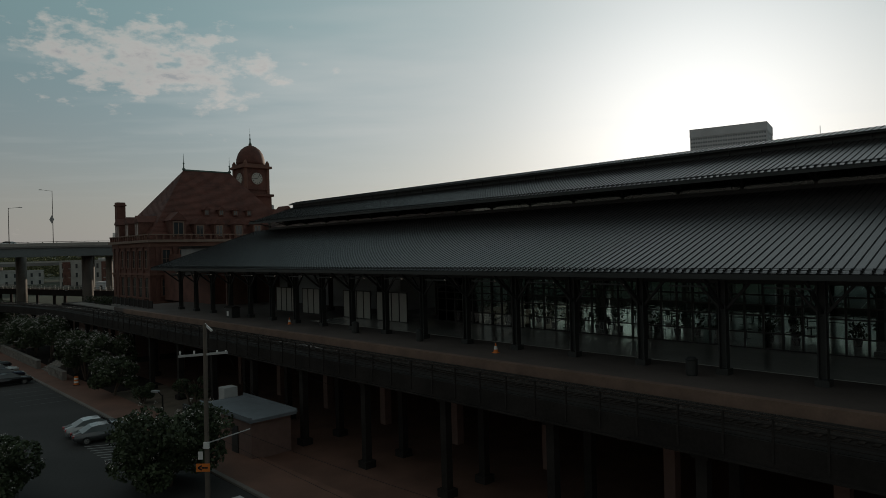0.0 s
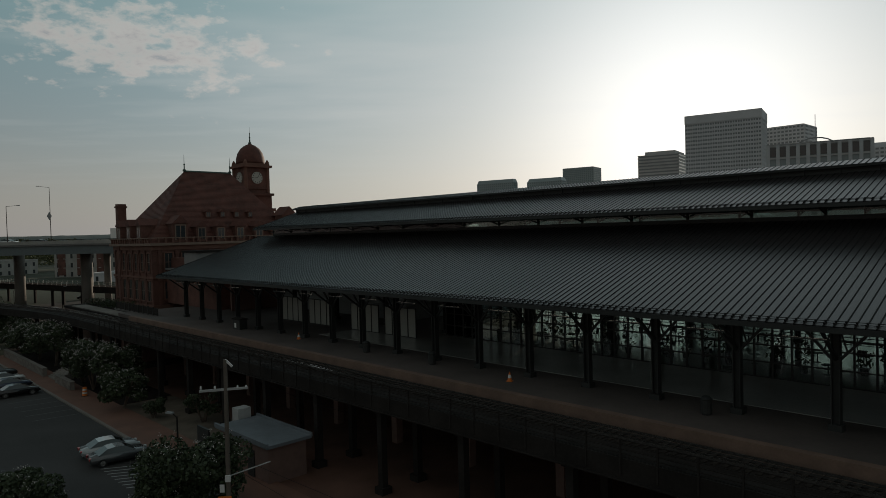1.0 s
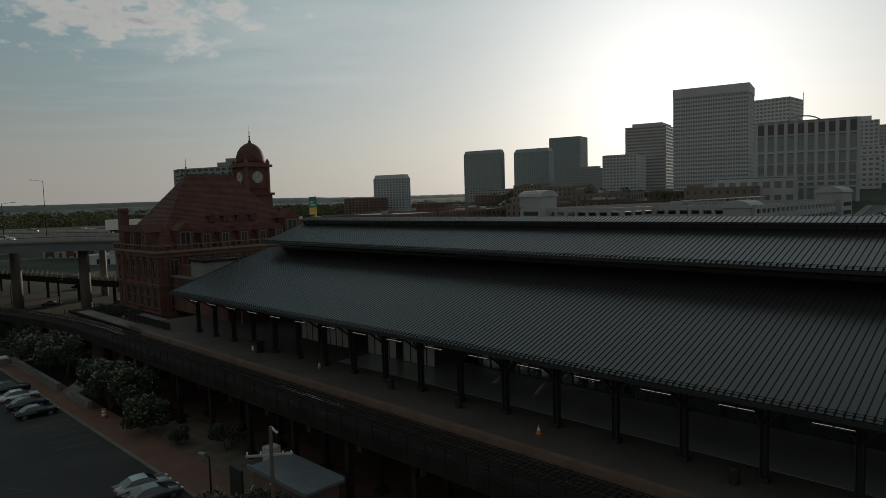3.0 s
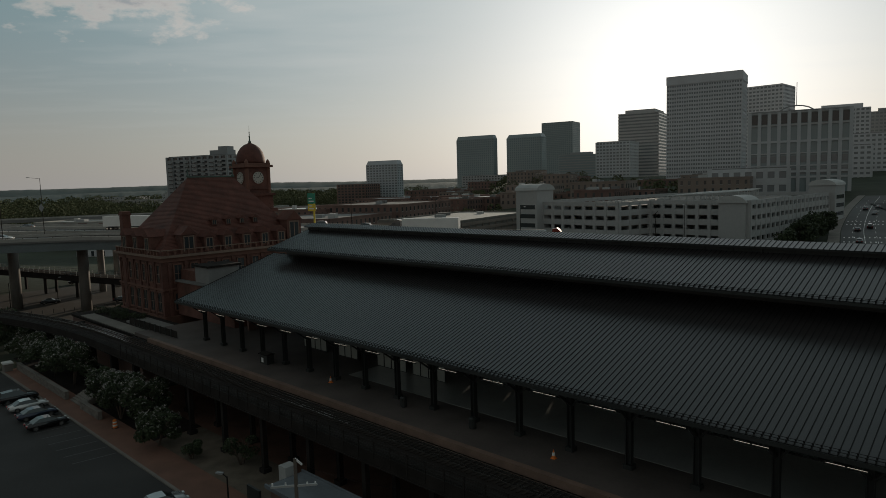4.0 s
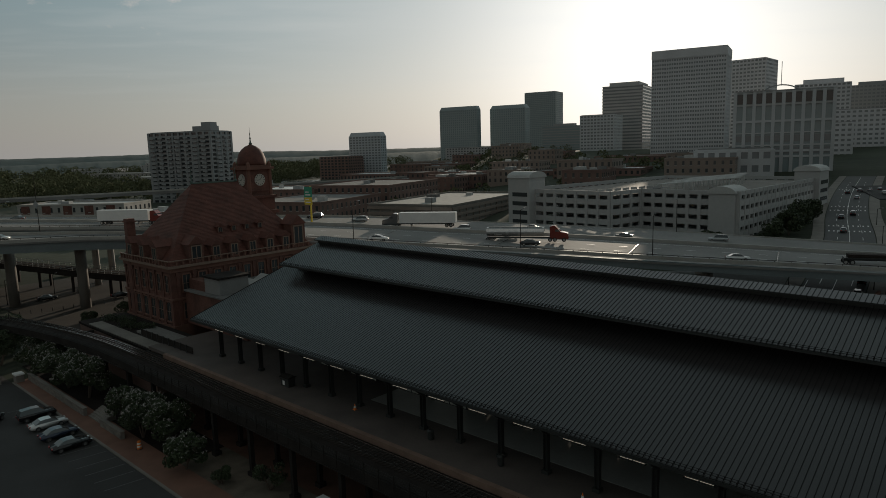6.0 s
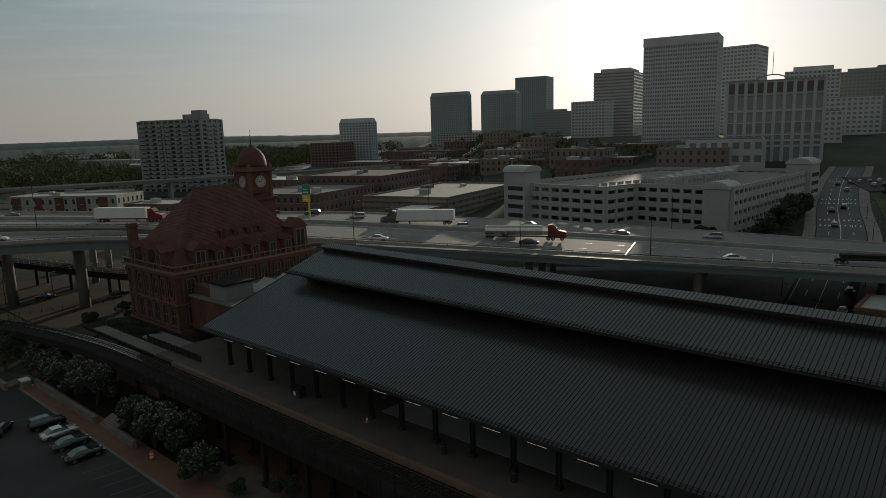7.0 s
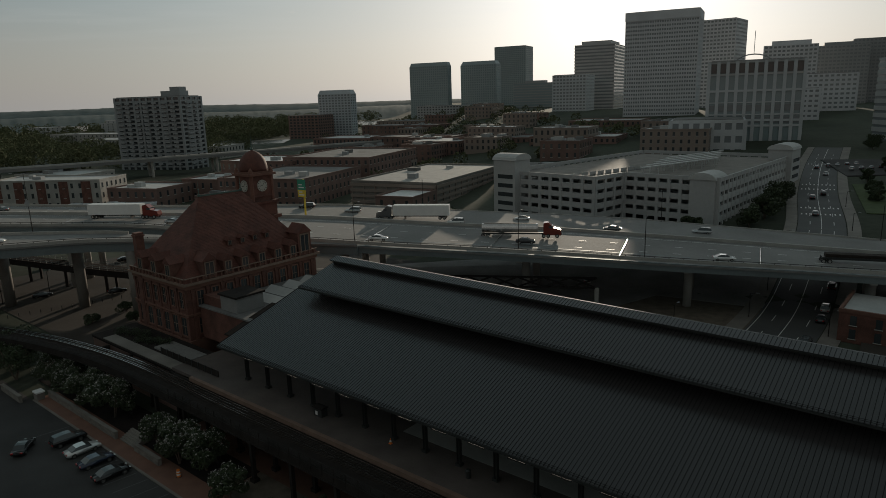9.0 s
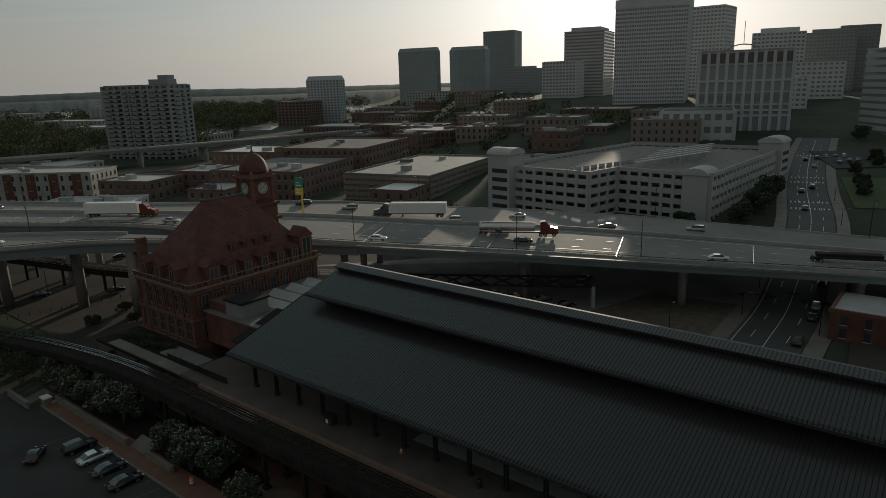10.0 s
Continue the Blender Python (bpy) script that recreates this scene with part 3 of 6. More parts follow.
beam(tr, (0, 37, 13.2), (0, P_IN, H(P_IN)), 0.18)
beam(tr, (0, 37, 13.0), (0, AX, 14.6), 0.16)
for k in range(6):
    q = 38.5 + 2.2 * k
    beam(tr, (0, q, 13.1 + 0.08 * (q - 37)), (0, q + 1.1, H(q + 1.1)), 0.1)
    beam(tr, (0, q + 2.2, 13.1 + 0.08 * (q - 34.8)), (0, q + 1.1, H(q + 1.1)), 0.1)
beam(tr, (0, P_IN, 14.1), (0, P_IN, H(P_IN) + 0.2), 0.2)
truss_mesh = finish(tr, "roof_truss", M_STEEL)
for i in range(28):
    s = -91.7 + 5.05 * i
    for p in (37.0, 2 * AX - 37.0):
        c = part("column", col_mesh, None, shed, at=pose(s, p, 0))
        part("knee_brace", brace_mesh, None, c, at=pose(0, 0, 0, 0, 0, 0 if p < AX else 180))
    if i % 2 == 0:
        for p in (48.2, 2 * AX - 48.2):
            c = part("inner_column", col_mesh, None, shed, at=pose(s, p, 0))
            part("knee_brace", brace_mesh, None, c)
    part("roof_truss", truss_mesh, None, shed, at=pose(s, 0, 0))
    part("roof_truss", truss_mesh, None, shed, at=pose(s, 2 * AX, 0, 0, 0, 180))
for p in (37.0, 2 * AX - 37.0, 48.2, 2 * AX - 48.2):
    part("edge_beam", boxes((S_A + 1, S_END, p - 0.12, p + 0.12, 13.05, 13.4)), M_STEEL, shed)
# up-lights in shallow troughs under the eave
for i in range(26):
    lamp = thing("strip_light", sp_pose(-87.4 + 5.05 * i, 34.45, 13.0), "slim trough light with two lit tubes below the eave", "strip light", "lights under the eave")
    part("trough", boxes((-1.1, 1.1, -0.12, 0.1, -0.04, 0.0), (-1.1, 1.1, -0.14, -0.121, -0.04, 0.045)), M_STEEL, lamp)
    for x in (-0.54, 0.54):
        part("tube", boxes((x - 0.48, x + 0.48, 0.02, 0.05, 0.004, 0.022)), M_LAMPGLOW, lamp, "lit fluorescent tube")

# glazed screens on the platform
frost = finish(boxes((-0.55, 0.55, -0.03, 0.03, 0.1, 3.0)), "frosted_pane", M_FROST)
fr = finish(boxes((-0.62, -0.56, -0.06, 0.06, 0, 3.1), (0.56, 0.62, -0.06, 0.06, 0, 3.1), (-0.56, 0.56, -0.06, 0.06, 3.01, 3.1), (-0.56, 0.56, -0.06, 0.06, 0, 0.09)), "pane_frame", M_STEEL)
for g, s0 in enumerate((-76.5, -70.2, -61.5, -55.4)):
    scr = thing("platform_screen", sp_pose(s0, 43.6, 7.9), "pale frosted glass screen in dark frames on the platform", "glass screen", "screens on the platform")
    for k in range(4):
        part("frame", fr, None, scr, at=pose(1.26 * k, 0, 0))
        part("pane", frost, None, scr, at=pose(1.26 * k, 0, 0))
glazing = thing("glass_wall", SHED, "tall clear glass wall in dark mullions inside the shed", "glass wall")
for i in range(44):
    s = -50 + 1.25 * i
    part("mullion", boxes((s - 0.06, s + 0.06, 46.9, 47.1, 7.9, 13.6)), M_STEEL, glazing)
    pane = part("pane", boxes((s + 0.07, s + 1.18, 46.98, 47.0, 8.0, 13.5)), M_CLEAR, glazing)
    pane.visible_shadow = False
for z in (7.92, 9.0, 10.2, 10.9, 11.6, 12.5, 13.5):
    part("transom", boxes((-50, 5, 46.93, 47.07, z, z + 0.1)), M_STEEL, glazing)
rl = thing("platform_railing", SHED, "dark steel railing along the inner platform", "railing")
for z in (8.3, 8.6, 8.9):
    part("bar", boxes((-50, 44, 62.0, 62.05, z, z + 0.05)), M_STEEL, rl)
for i in range(48):
    part("post", boxes((-50 + 2 * i, -49.94 + 2 * i, 62.0, 62.06, 7.9, 8.95)), M_STEEL, rl)


M_POLISHED = material("polished_concrete", (0.4, 0.39, 0.37), 0.14, var=0.15, scale=0.3, fine=3, bump=0.01)
# far side and end of the shed closed in: panels added to stop low sun
F_P = 73.4
back = thing("shed_enclosure", SHED, "glazed far side with added dark panels that stop the sun", "enclosure", kind="structure")
for i in range(28):
    s = -91.7 + 5.05 * i
    shut = s < -62
    part("sun_stop_panel", boxes((s + 0.1, s + 4.95, F_P, F_P + 0.2, 7.9, 13.2 if shut else 8.5)), M_STEEL, back)
    if not shut:
        # fascia added to narrow the band of light through the far bays
        part("fascia", boxes((s + 0.1, s + 4.95, F_P, F_P + 0.2, 11.9, 13.2)), M_STEEL, back)
        part("glass_pane", boxes((s + 0.1, s + 4.95, F_P + 0.08, F_P + 0.11, 8.51, 11.89)), M_CLEAR, back).visible_shadow = False
        part("glazing_bar", boxes((s + 1.7, s + 1.78, F_P + 0.05, F_P + 0.15, 8.5, 11.9), (s + 3.3, s + 3.38, F_P + 0.05, F_P + 0.15, 8.5, 11.9), (s + 0.1, s + 4.95, F_P + 0.04, F_P + 0.16, 9.6, 9.68), (s + 0.1, s + 4.95, F_P + 0.04, F_P + 0.16, 10.7, 10.78)), M_STEEL, back)
part("end_wall", boxes((-92.6, -92.2, 44.0, 73.3, 7.9, 15.0)), M_DARKBRICK, back)
part("hall_floor", boxes((-61.8, 44, 39.0, 73.3, 7.904, 7.93)), M_POLISHED, back, "polished pale concrete hall floor")
# tables, chairs and plants are added as stand-ins for dark hall clutter
rt_ = random.Random(8)
for k in range(26):
    s, p = rt_.uniform(-46, -2), rt_.uniform(49, 66)
    tb = thing("cafe_table", sp_pose(s, p, 7.93, rt_.uniform(0, 90)), "added dark round table, a stand-in for hall clutter", "table", "tables in the hall")
    q = bmesh.new()
    lathe(q, [(0.02, 0.72), (0.45, 0.72), (0.46, 0.75), (0.02, 0.75)], 14)
    part("tabletop", q, M_STEEL, tb)
    q = bmesh.new()
    lathe(q, [(0.28, 0), (0.26, 0.03), (0.05, 0.06), (0.04, 0.715)], 10)
    part("pedestal", q, M_STEEL, tb)
for k in range(34):
    s, p = rt_.uniform(-47, -2), rt_.uniform(48.5, 60)
    ch_ = thing("hall_chair", sp_pose(s, p, 7.93, rt_.uniform(0, 360)), "added dark chair, a stand-in for hall clutter", "chair", "chairs in the hall")
    part("seat", boxes((-0.23, 0.23, -0.23, 0.23, 0.43, 0.47)), M_STEEL, ch_)
    part("backrest", boxes((-0.23, 0.23, 0.2, 0.24, 0.48, 0.95)), M_STEEL, ch_)
    for x in (-0.2, 0.2):
        for y in (-0.2, 0.2):
            part("leg", boxes((x - 0.02, x + 0.02, y - 0.02, y + 0.02, 0, 0.43)), M_STEEL, ch_)
for k in range(22):
    s, p, hh = -46.5 + 2.05 * k + rt_.uniform(-0.8, 0.8), rt_.uniform(48.2, 52), rt_.uniform(1.5, 2.6)
    po = thing("potted_plant", sp_pose(s, p, 7.93), "added bushy dark potted plant, a stand-in for hall clutter", "plant", "plants in the hall")
    q = bmesh.new()
    lathe(q, [(0.22, 0), (0.3, 0.5), (0.33, 0.52)], 10)
    part("pot", q, M_STEEL, po)
    q = bmesh.new()
    r_ = random.Random(k)
    for j in range(70):
        a_ = Vector((r_.uniform(-0.5, 0.5), r_.uniform(-0.5, 0.5), r_.uniform(0.6, hh)))
        u_ = Vector((r_.uniform(-1, 1), r_.uniform(-1, 1), r_.uniform(-1, 1))).normalized() * 0.22
        w_ = u_.cross(Vector((0.3, 0.5, 0.8))).normalized() * 0.09
        q.faces.new([q.verts.new(c) for c in (a_ - u_, a_ + w_, a_ + u_, a_ - w_)])
    part("foliage", q, M_LEAF, po)
# block added behind the closed bays
part("hall_block", boxes((-91, -62, 52, 73.2, 7.9, 12.4)), M_DARKGREY, back, "dark block filling the closed end of the shed")


def cone(s, p, z):
    c = thing("bollard_cone", sp_pose(s, p, z), "orange traffic cone with a white collar on the platform", "traffic cone", "cones on the platform")
    b = bmesh.new()
    lathe(b, [(0.18, 0.04), (0.05, 0.62), (0.03, 0.7)], 10)
    box(b, -0.2, 0.2, -0.2, 0.2, 0, 0.04)
    part("cone_body", b, M_ORANGE, c)
    b = bmesh.new()
    lathe(b, [(0.137, 0.25), (0.092, 0.48)], 10)
    part("collar", b, M_WHITE, c, "white reflective collar")


cone(-31.3, 34.9, 7.9), cone(-61.0, 35.9, 7.9)


def cabinet(s, p, z):
    c = thing("utility_cabinet", sp_pose(s, p, z), "dark metal utility cabinet with a pitched lid on the platform", "cabinet")
    part("body", boxes((-0.8, 0.8, -0.5, 0.5, 0, 1.15)), M_STEEL, c)
    b = bmesh.new()
    extrude_profile(b, [(-0.62, 1.15), (0.62, 1.15), (0.62, 1.22), (0, 1.42), (-0.62, 1.22)], -0.95, 0.95)
    part("lid", b, M_GIRDER, c)
    part("notice", boxes((-0.45, 0.0, -0.52, -0.505, 0.2, 0.75)), M_WHITE, c, "pale printed notice")


cabinet(-73.7, 35.8, 7.9)
for s in (-49.0, -40.2, -17.2):
    b = bmesh.new()
    lathe(b, [(0.28, 0), (0.32, 0.1), (0.32, 0.85), (0.36, 0.9), (0.2, 1.05)], 12)
    single("litter_bin", b, M_STEEL, "dark round steel litter bin on the platform", "litter bin", "bins on the platform", at=sp_pose(s, 35.6, 7.9))


# ---- station building ----
def gable_roof(bm, x0, x1, y0, y1, z0, z1, hip=0.0):
    """Ridge along y; hip pulls the ridge ends in."""
    xm = (x0 + x1) / 2
    v = [bm.verts.new(c) for c in ((x0, y0, z0), (x1, y0, z0), (x1, y1, z0), (x0, y1, z0), (xm, y0 + hip, z1), (xm, y1 - hip, z1))]
    for f in ((0, 1, 4), (1, 2, 5, 4), (2, 3, 5), (3, 0, 4, 5), (3, 2, 1, 0)):
        bm.faces.new([v[i] for i in f])


S0, S1, Q0, Q1, ZE = -134.0, -115.0, 41.4, 70.6, 18.2
station = thing("station_building", SHED, "red brick station with steep tile roof and domed clock tower", "station building")
part("lower_wall", boxes((S0 - 0.3, S1 + 0.3, Q0 - 0.3, Q1 + 0.3, 0.0, 7.6)), M_STONE, station, "rusticated brown stone base")
part("wall", boxes((S0, S1, Q0, Q1, 7.6, 17.0)), M_BRICK, station)
part("string_course", boxes((S0 - 0.25, S1 + 0.25, Q0 - 0.25, Q1 + 0.25, 12.1, 12.45)), M_STONE, station)
part("parapet", boxes((S0 - 0.2, S1 + 0.2, Q0 - 0.2, Q1 + 0.2, 17.0, 17.75)), M_STONE, station)
part("cornice", boxes((S0 - 0.7, S1 + 0.7, Q0 - 0.7, Q1 + 0.7, 17.75, 18.2)), M_TRIM, station, "weathered copper and stone cornice")
roof_b = bmesh.new()
ry0, ry1, rx, zr = 51.4, 60.6, -124.6, 31.6
ev = [(S0 - 0.4, Q0 - 0.4), (S1 + 0.4, Q0 - 0.4), (S1 + 0.4, Q1 + 0.4), (S0 - 0.4, Q1 + 0.4)]
a = [roof_b.verts.new((x, y, 18.2)) for x, y in ev]
r = [roof_b.verts.new((rx, ry0, zr)), roof_b.verts.new((rx, ry1, zr))]
for f in ((a[0], a[1], r[0]), (a[1], a[2], r[1], r[0]), (a[2], a[3], r[1]), (a[3], a[0], r[0], r[1]), (a[3], a[2], a[1], a[0])):
    roof_b.faces.new(f)
roof = part("roof", roof_b, M_TILE, station, "steep red clay tile roof")


def tile_course(c0, c1, d0, d1, n):
    """Courses of tile as low steps on one roof slope from eave c0-c1 to ridge d0-d1."""
    c0, c1, d0, d1 = map(Vector, (c0, c1, d0, d1))
    nrm = (c1 - c0).cross(d0 - c0).normalized()
    nrm = nrm if nrm.z > 0 else -nrm
    for i in range(n):
        u0, u1 = i / n, (i + 1) / n
        bm = bmesh.new()
        q = [c0.lerp(d0, u0), c1.lerp(d1, u0), c1.lerp(d1, u1), c0.lerp(d0, u1)]
        lift = (0.06, 0.06, 0.015, 0.015)
        top = [bm.verts.new(v + nrm * h) for v, h in zip(q, lift)]
        low = [bm.verts.new(v + nrm * 0.004) for v in q]
        bm.faces.new(top)
        for k in range(4):
            bm.faces.new((low[k], low[(k + 1) % 4], top[(k + 1) % 4], top[k]))
        part("tile_course", bm, M_TILE, roof)


tile_course((*ev[1], 18.2), (*ev[2], 18.2), (rx, ry0, zr), (rx, ry1, zr), 58)
tile_course((*ev[0], 18.2), (*ev[1], 18.2), (rx, ry0, zr), (rx, ry0, zr), 58)
part("ridge_crest", boxes((rx - 0.12, rx + 0.12, ry0 - 0.1, ry1 + 0.1, zr - 0.05, zr + 0.22)), M_COPPER, station, "green copper ridge cresting")
for q in (ry0, ry1):
    b = bmesh.new()
    lathe(b, [(0.3, zr), (0.34, zr + 0.3), (0.12, zr + 0.5), (0.1, zr + 1.2), (0.2, zr + 1.35), (0.06, zr + 1.5), (0.02, zr + 3.2)], 8, (rx, q))
    part("finial", b, M_COPPER, station)


def dormer(side, c, z, w, h, stage):
    """side 's': on the long slope that faces the shed; 'p': on the slope over the track."""
    d = 2.6
    if side == "s":
        run = (z - 18.2) / (zr - 18.2)
        x = S1 + 0.4 + (rx - S1 - 0.4) * run + 0.25
        m = pose(x, c, z, 0, 0, 90)
    else:
        run = (z - 18.2) / (zr - 18.2)
        y = Q0 - 0.4 + (ry0 - Q0 + 0.4) * run - 0.25
        m = pose(c, y, z, 0, 0, 0)
    dm = part("dormer", (lambda q: (box(q, -w / 2, w / 2, 0, d, 0, h), q)[1])(bmesh.new()), M_BRICK if stage == 0 else M_TILE, station, at=m)
    g = bmesh.new()
    v = [g.verts.new(cc) for cc in ((-w / 2 - 0.2, -0.25, h), (w / 2 + 0.2, -0.25, h), (0, -0.25, h + w * 0.55), (-w / 2 - 0.2, d + 1.0, h), (w / 2 + 0.2, d + 1.0, h), (0, d + 1.0, h + w * 0.55))]
    for f in ((0, 1, 2), (3, 5, 4), (0, 2, 5, 3), (1, 4, 5, 2), (0, 3, 4, 1)):
        g.faces.new([v[i] for i in f])
    part("dormer_roof", g, M_TILE, dm)
    part("dormer_window", boxes((-w * 0.28, w * 0.28, -0.06, -0.005, h * 0.18, h * 0.88)), M_GLASS, dm)
    part("window_trim", boxes((-w * 0.36, -w * 0.29, -0.1, 0.0, h * 0.1, h * 0.95), (w * 0.29, w * 0.36, -0.1, 0.0, h * 0.1, h * 0.95), (-w * 0.29, w * 0.29, -0.1, 0.0, h * 0.89, h * 0.95), (-w * 0.025, w * 0.025, -0.09, -0.061, h * 0.18, h * 0.88)), M_TRIM, dm)


for k, c in enumerate((49.8, 53.4, 57.2, 61.0, 64.6)):
    dormer("s", c, 18.3, 1.9, 2.6, 0)
for c in (52.6, 55.4, 58.2, 61.0):
    dormer("s", c, 22.6, 1.1, 1.1, 1)
dormer("s", 46.0, 18.3, 2.7, 3.2, 0)
for c in (-119.5, -124.5, -129.5):
    dormer("p", c, 18.3, 2.2, 3.0, 0)


def window(x0, x1, z0, z1, side, arch, parent):
    """A recessed sash with a stone surround on a station wall."""
    w = (x1 - x0) / 2
    c = (x0 + x1) / 2
    if side == "s":
        m = pose(S1, c, 0, 0, 0, 90)
    else:
        m = pose(c, Q0, 0)
    pts = [(-w, z0), (w, z0)]
    if arch:
        pts += [(w * math.cos(t * math.pi / 8), z1 - w + w * math.sin(t * math.pi / 8)) for t in range(9)]
    else:
        pts += [(w, z1), (-w, z1)]
    bm = bmesh.new()
    vs = [bm.verts.new((x, -0.03, z)) for x, z in pts]
    ws = [bm.verts.new((x, 0.1, z)) for x, z in pts]
    bm.faces.new(vs)
    for i in range(len(pts)):
        bm.faces.new((vs[i], vs[(i + 1) % len(pts)], ws[(i + 1) % len(pts)], ws[i]))
    wi = part("window", bm, M_GLASS, parent, at=m)
    fb = boxes((-w - 0.22, -w, -0.18, 0.05, z0 - 0.2, z1 + 0.15), (w, w + 0.22, -0.18, 0.05, z0 - 0.2, z1 + 0.15), (-w, w, -0.18, 0.05, z1 + 0.003, z1 + 0.25), (-w, w, -0.22, 0.05, z0 - 0.25, z0 - 0.003))
    part("surround", fb, M_STONE, wi)
    part("sash", boxes((-0.04, 0.04, -0.07, -0.031, z0, z1 - 0.1), (-w, w, -0.071, -0.032, (z0 + z1) / 2 - 0.04, (z0 + z1) / 2 + 0.04)), M_TRIM, wi)


for k in range(9):
    c = 44.0 + 3.0 * k
    window(c - 0.65, c + 0.65, 13.4, 16.4, "s", False, station)
    window(c - 0.8, c + 0.8, 8.6, 11.6, "s", True, station)
for k in range(6):
    c = -131.8 + 3.0 * k
    window(c - 0.65, c + 0.65, 13.4, 16.4, "p", False, station)
    window(c - 0.9, c + 0.9, 8.3, 11.7, "p", True, station)
dormer("s", 67.6, 18.3, 3.2, 4.6, 0)
pil = finish(boxes((-0.28, 0.28, -0.2, 0.0, 7.62, 16.9), (-0.38, 0.38, -0.3, 0.0, 11.7, 12.05), (-0.38, 0.38, -0.3, 0.0, 16.3, 16.95)), "pilaster", M_BRICK)
for k in range(10):
    part("pilaster", pil, None, station, at=pose(S1, 42.5 + 3.0 * k, 0, 0, 0, 90))
for k in range(7):
    part("pilaster", pil, None, station, at=pose(-133.3 + 3.0 * k, Q0, 0))
bal_me = finish(boxes((-0.14, 0.14, -0.14, 0.14, 18.2, 18.85), (-0.2, 0.2, -0.2, 0.2, 18.85, 19.0)), "balustrade_post", M_STONE)
for k in range(24):
    part("balustrade_post", bal_me, None, station, at=pose(S1 + 0.55, 42.2 + 1.2 * k, 0))
for k in range(16):
    part("balustrade_post", bal_me, None, station, at=pose(S0 + 0.5 + 1.2 * k, Q0 - 0.55, 0))
part("balustrade_rail", boxes((S1 + 0.42, S1 + 0.68, Q0 - 0.4, Q1, 19.0, 19.14)), M_TRIM, station)
part("balustrade_rail", boxes((S0, S1 + 0.4, Q0 - 0.68, Q0 - 0.42, 19.0, 19.14)), M_TRIM, station)
ch = part("chimney", boxes((-131.75, -130.45, 41.1, 42.6, 7.6, 24.9), (-131.9, -130.3, 40.95, 42.75, 24.91, 25.2), (-131.75, -130.45, 41.1, 42.6, 25.21, 25.6), (-131.95, -130.25, 40.9, 42.8, 18.25, 18.7)), M_BRICK, station, "tall brick chimney")
# clock tower
TS, TP = -131.4, 68.8
tw = part("tower_shaft", boxes((TS - 3.1, TS + 3.1, TP - 3.1, TP + 3.1, 0, 27.6), (TS - 3.7, TS + 3.7, TP - 3.7, TP + 3.7, 24.2, 24.9), (TS - 3.5, TS + 3.5, TP - 3.5, TP + 3.5, 27.6, 28.1), (TS - 2.85, TS + 2.85, TP - 2.85, TP + 2.85, 29.0, 29.3), (TS - 2.6, TS + 2.6, TP - 2.6, TP + 2.6, 28.1, 33.6)), M_BRICK, station, "square brick clock tower")
part("tower_cornice", boxes((TS - 3.3, TS + 3.3, TP - 3.3, TP + 3.3, 33.6, 34.1), (TS - 2.9, TS + 2.9, TP - 2.9, TP + 2.9, 34.1, 34.5)), M_STONE, tw)
for dx, dy in ((-1, -1), (1, -1), (1, 1), (-1, 1)):
    b = bmesh.new()
    lathe(b, [(0.42, 28.1), (0.42, 33.6), (0.5, 34.0), (0.42, 34.8), (0.1, 35.3)], 8, (TS + dx * 2.55, TP + dy * 2.55))
    part("corner_turret", b, M_STONE, tw)
b = bmesh.new()
lathe(b, [(2.95, 34.5), (3.02, 35.0), (2.95, 35.8), (2.6, 36.9), (2.0, 37.8), (1.2, 38.45), (0.5, 38.75), (0.25, 38.9)], 24, (TS, TP))
part("dome", b, M_TILE, tw, "rust-red ribbed tower dome", smooth=True)
b = bmesh.new()
lathe(b, [(0.3, 38.85), (0.36, 39.1), (0.16, 39.4), (0.12, 40.0), (0.2, 40.2), (0.08, 40.4), (0.08, 41.0), (0.13, 41.1), (0.03, 41.3), (0.02, 42.5)], 8, (TS, TP))
part("spire", b, M_COPPER, tw)


def dial(m):
    b = bmesh.new()
    n = 28
    ring = [b.verts.new((1.25 * math.cos(2 * math.pi * i / n), -0.12, 1.25 * math.sin(2 * math.pi * i / n))) for i in range(n)]
    back = [b.verts.new((v.co.x, 0.05, v.co.z)) for v in ring]
    b.faces.new(ring)
    for i in range(n):
        b.faces.new((ring[i], ring[(i + 1) % n], back[(i + 1) % n], back[i]))
    d = part("clock_dial", b, M_DIAL, tw, "pale clock dial with dark numerals and pointers", at=m)
    for i in range(12):
        t = 2 * math.pi * i / 12
        b = bmesh.new()
        beam(b, (0.86 * math.cos(t), -0.135, 0.86 * math.sin(t)), (1.16 * math.cos(t), -0.135, 1.16 * math.sin(t)), 0.02, 0.13)
        part("hour_mark", b, M_BLACK, d)
    for ang, L, w in ((185, 0.66, 0.11), (52, 0.95, 0.08)):
        t = radians(ang)
        b = bmesh.new()
        beam(b, (0, -0.15, 0), (L * math.cos(t), -0.15, L * math.sin(t)), 0.02, w)
        part("pointer", b, M_BLACK, d)


dial(pose(TS + 2.62, TP, 31.4, 0, 0, 90))
dial(pose(TS, TP - 2.62, 31.4))
M_CLAD = material("pale_metal_cladding", (0.26, 0.255, 0.25), 0.6, var=0.15, scale=0.5, fine=4)
# link between station and shed
part("link_wing", boxes((-114.7, -95.5, 43.5, 68, 7.9, 13.6)), M_BRICK, station, "low brick link towards the shed")
part("link_roof", boxes((-114.69, -95.2, 43.2, 68.3, 13.62, 13.9)), M_TAR, station, "pale flat membrane roof")
part("plant_room", boxes((-114.65, -109.1, 44.3, 49.0, 13.92, 15.6)), M_BRICK, station)
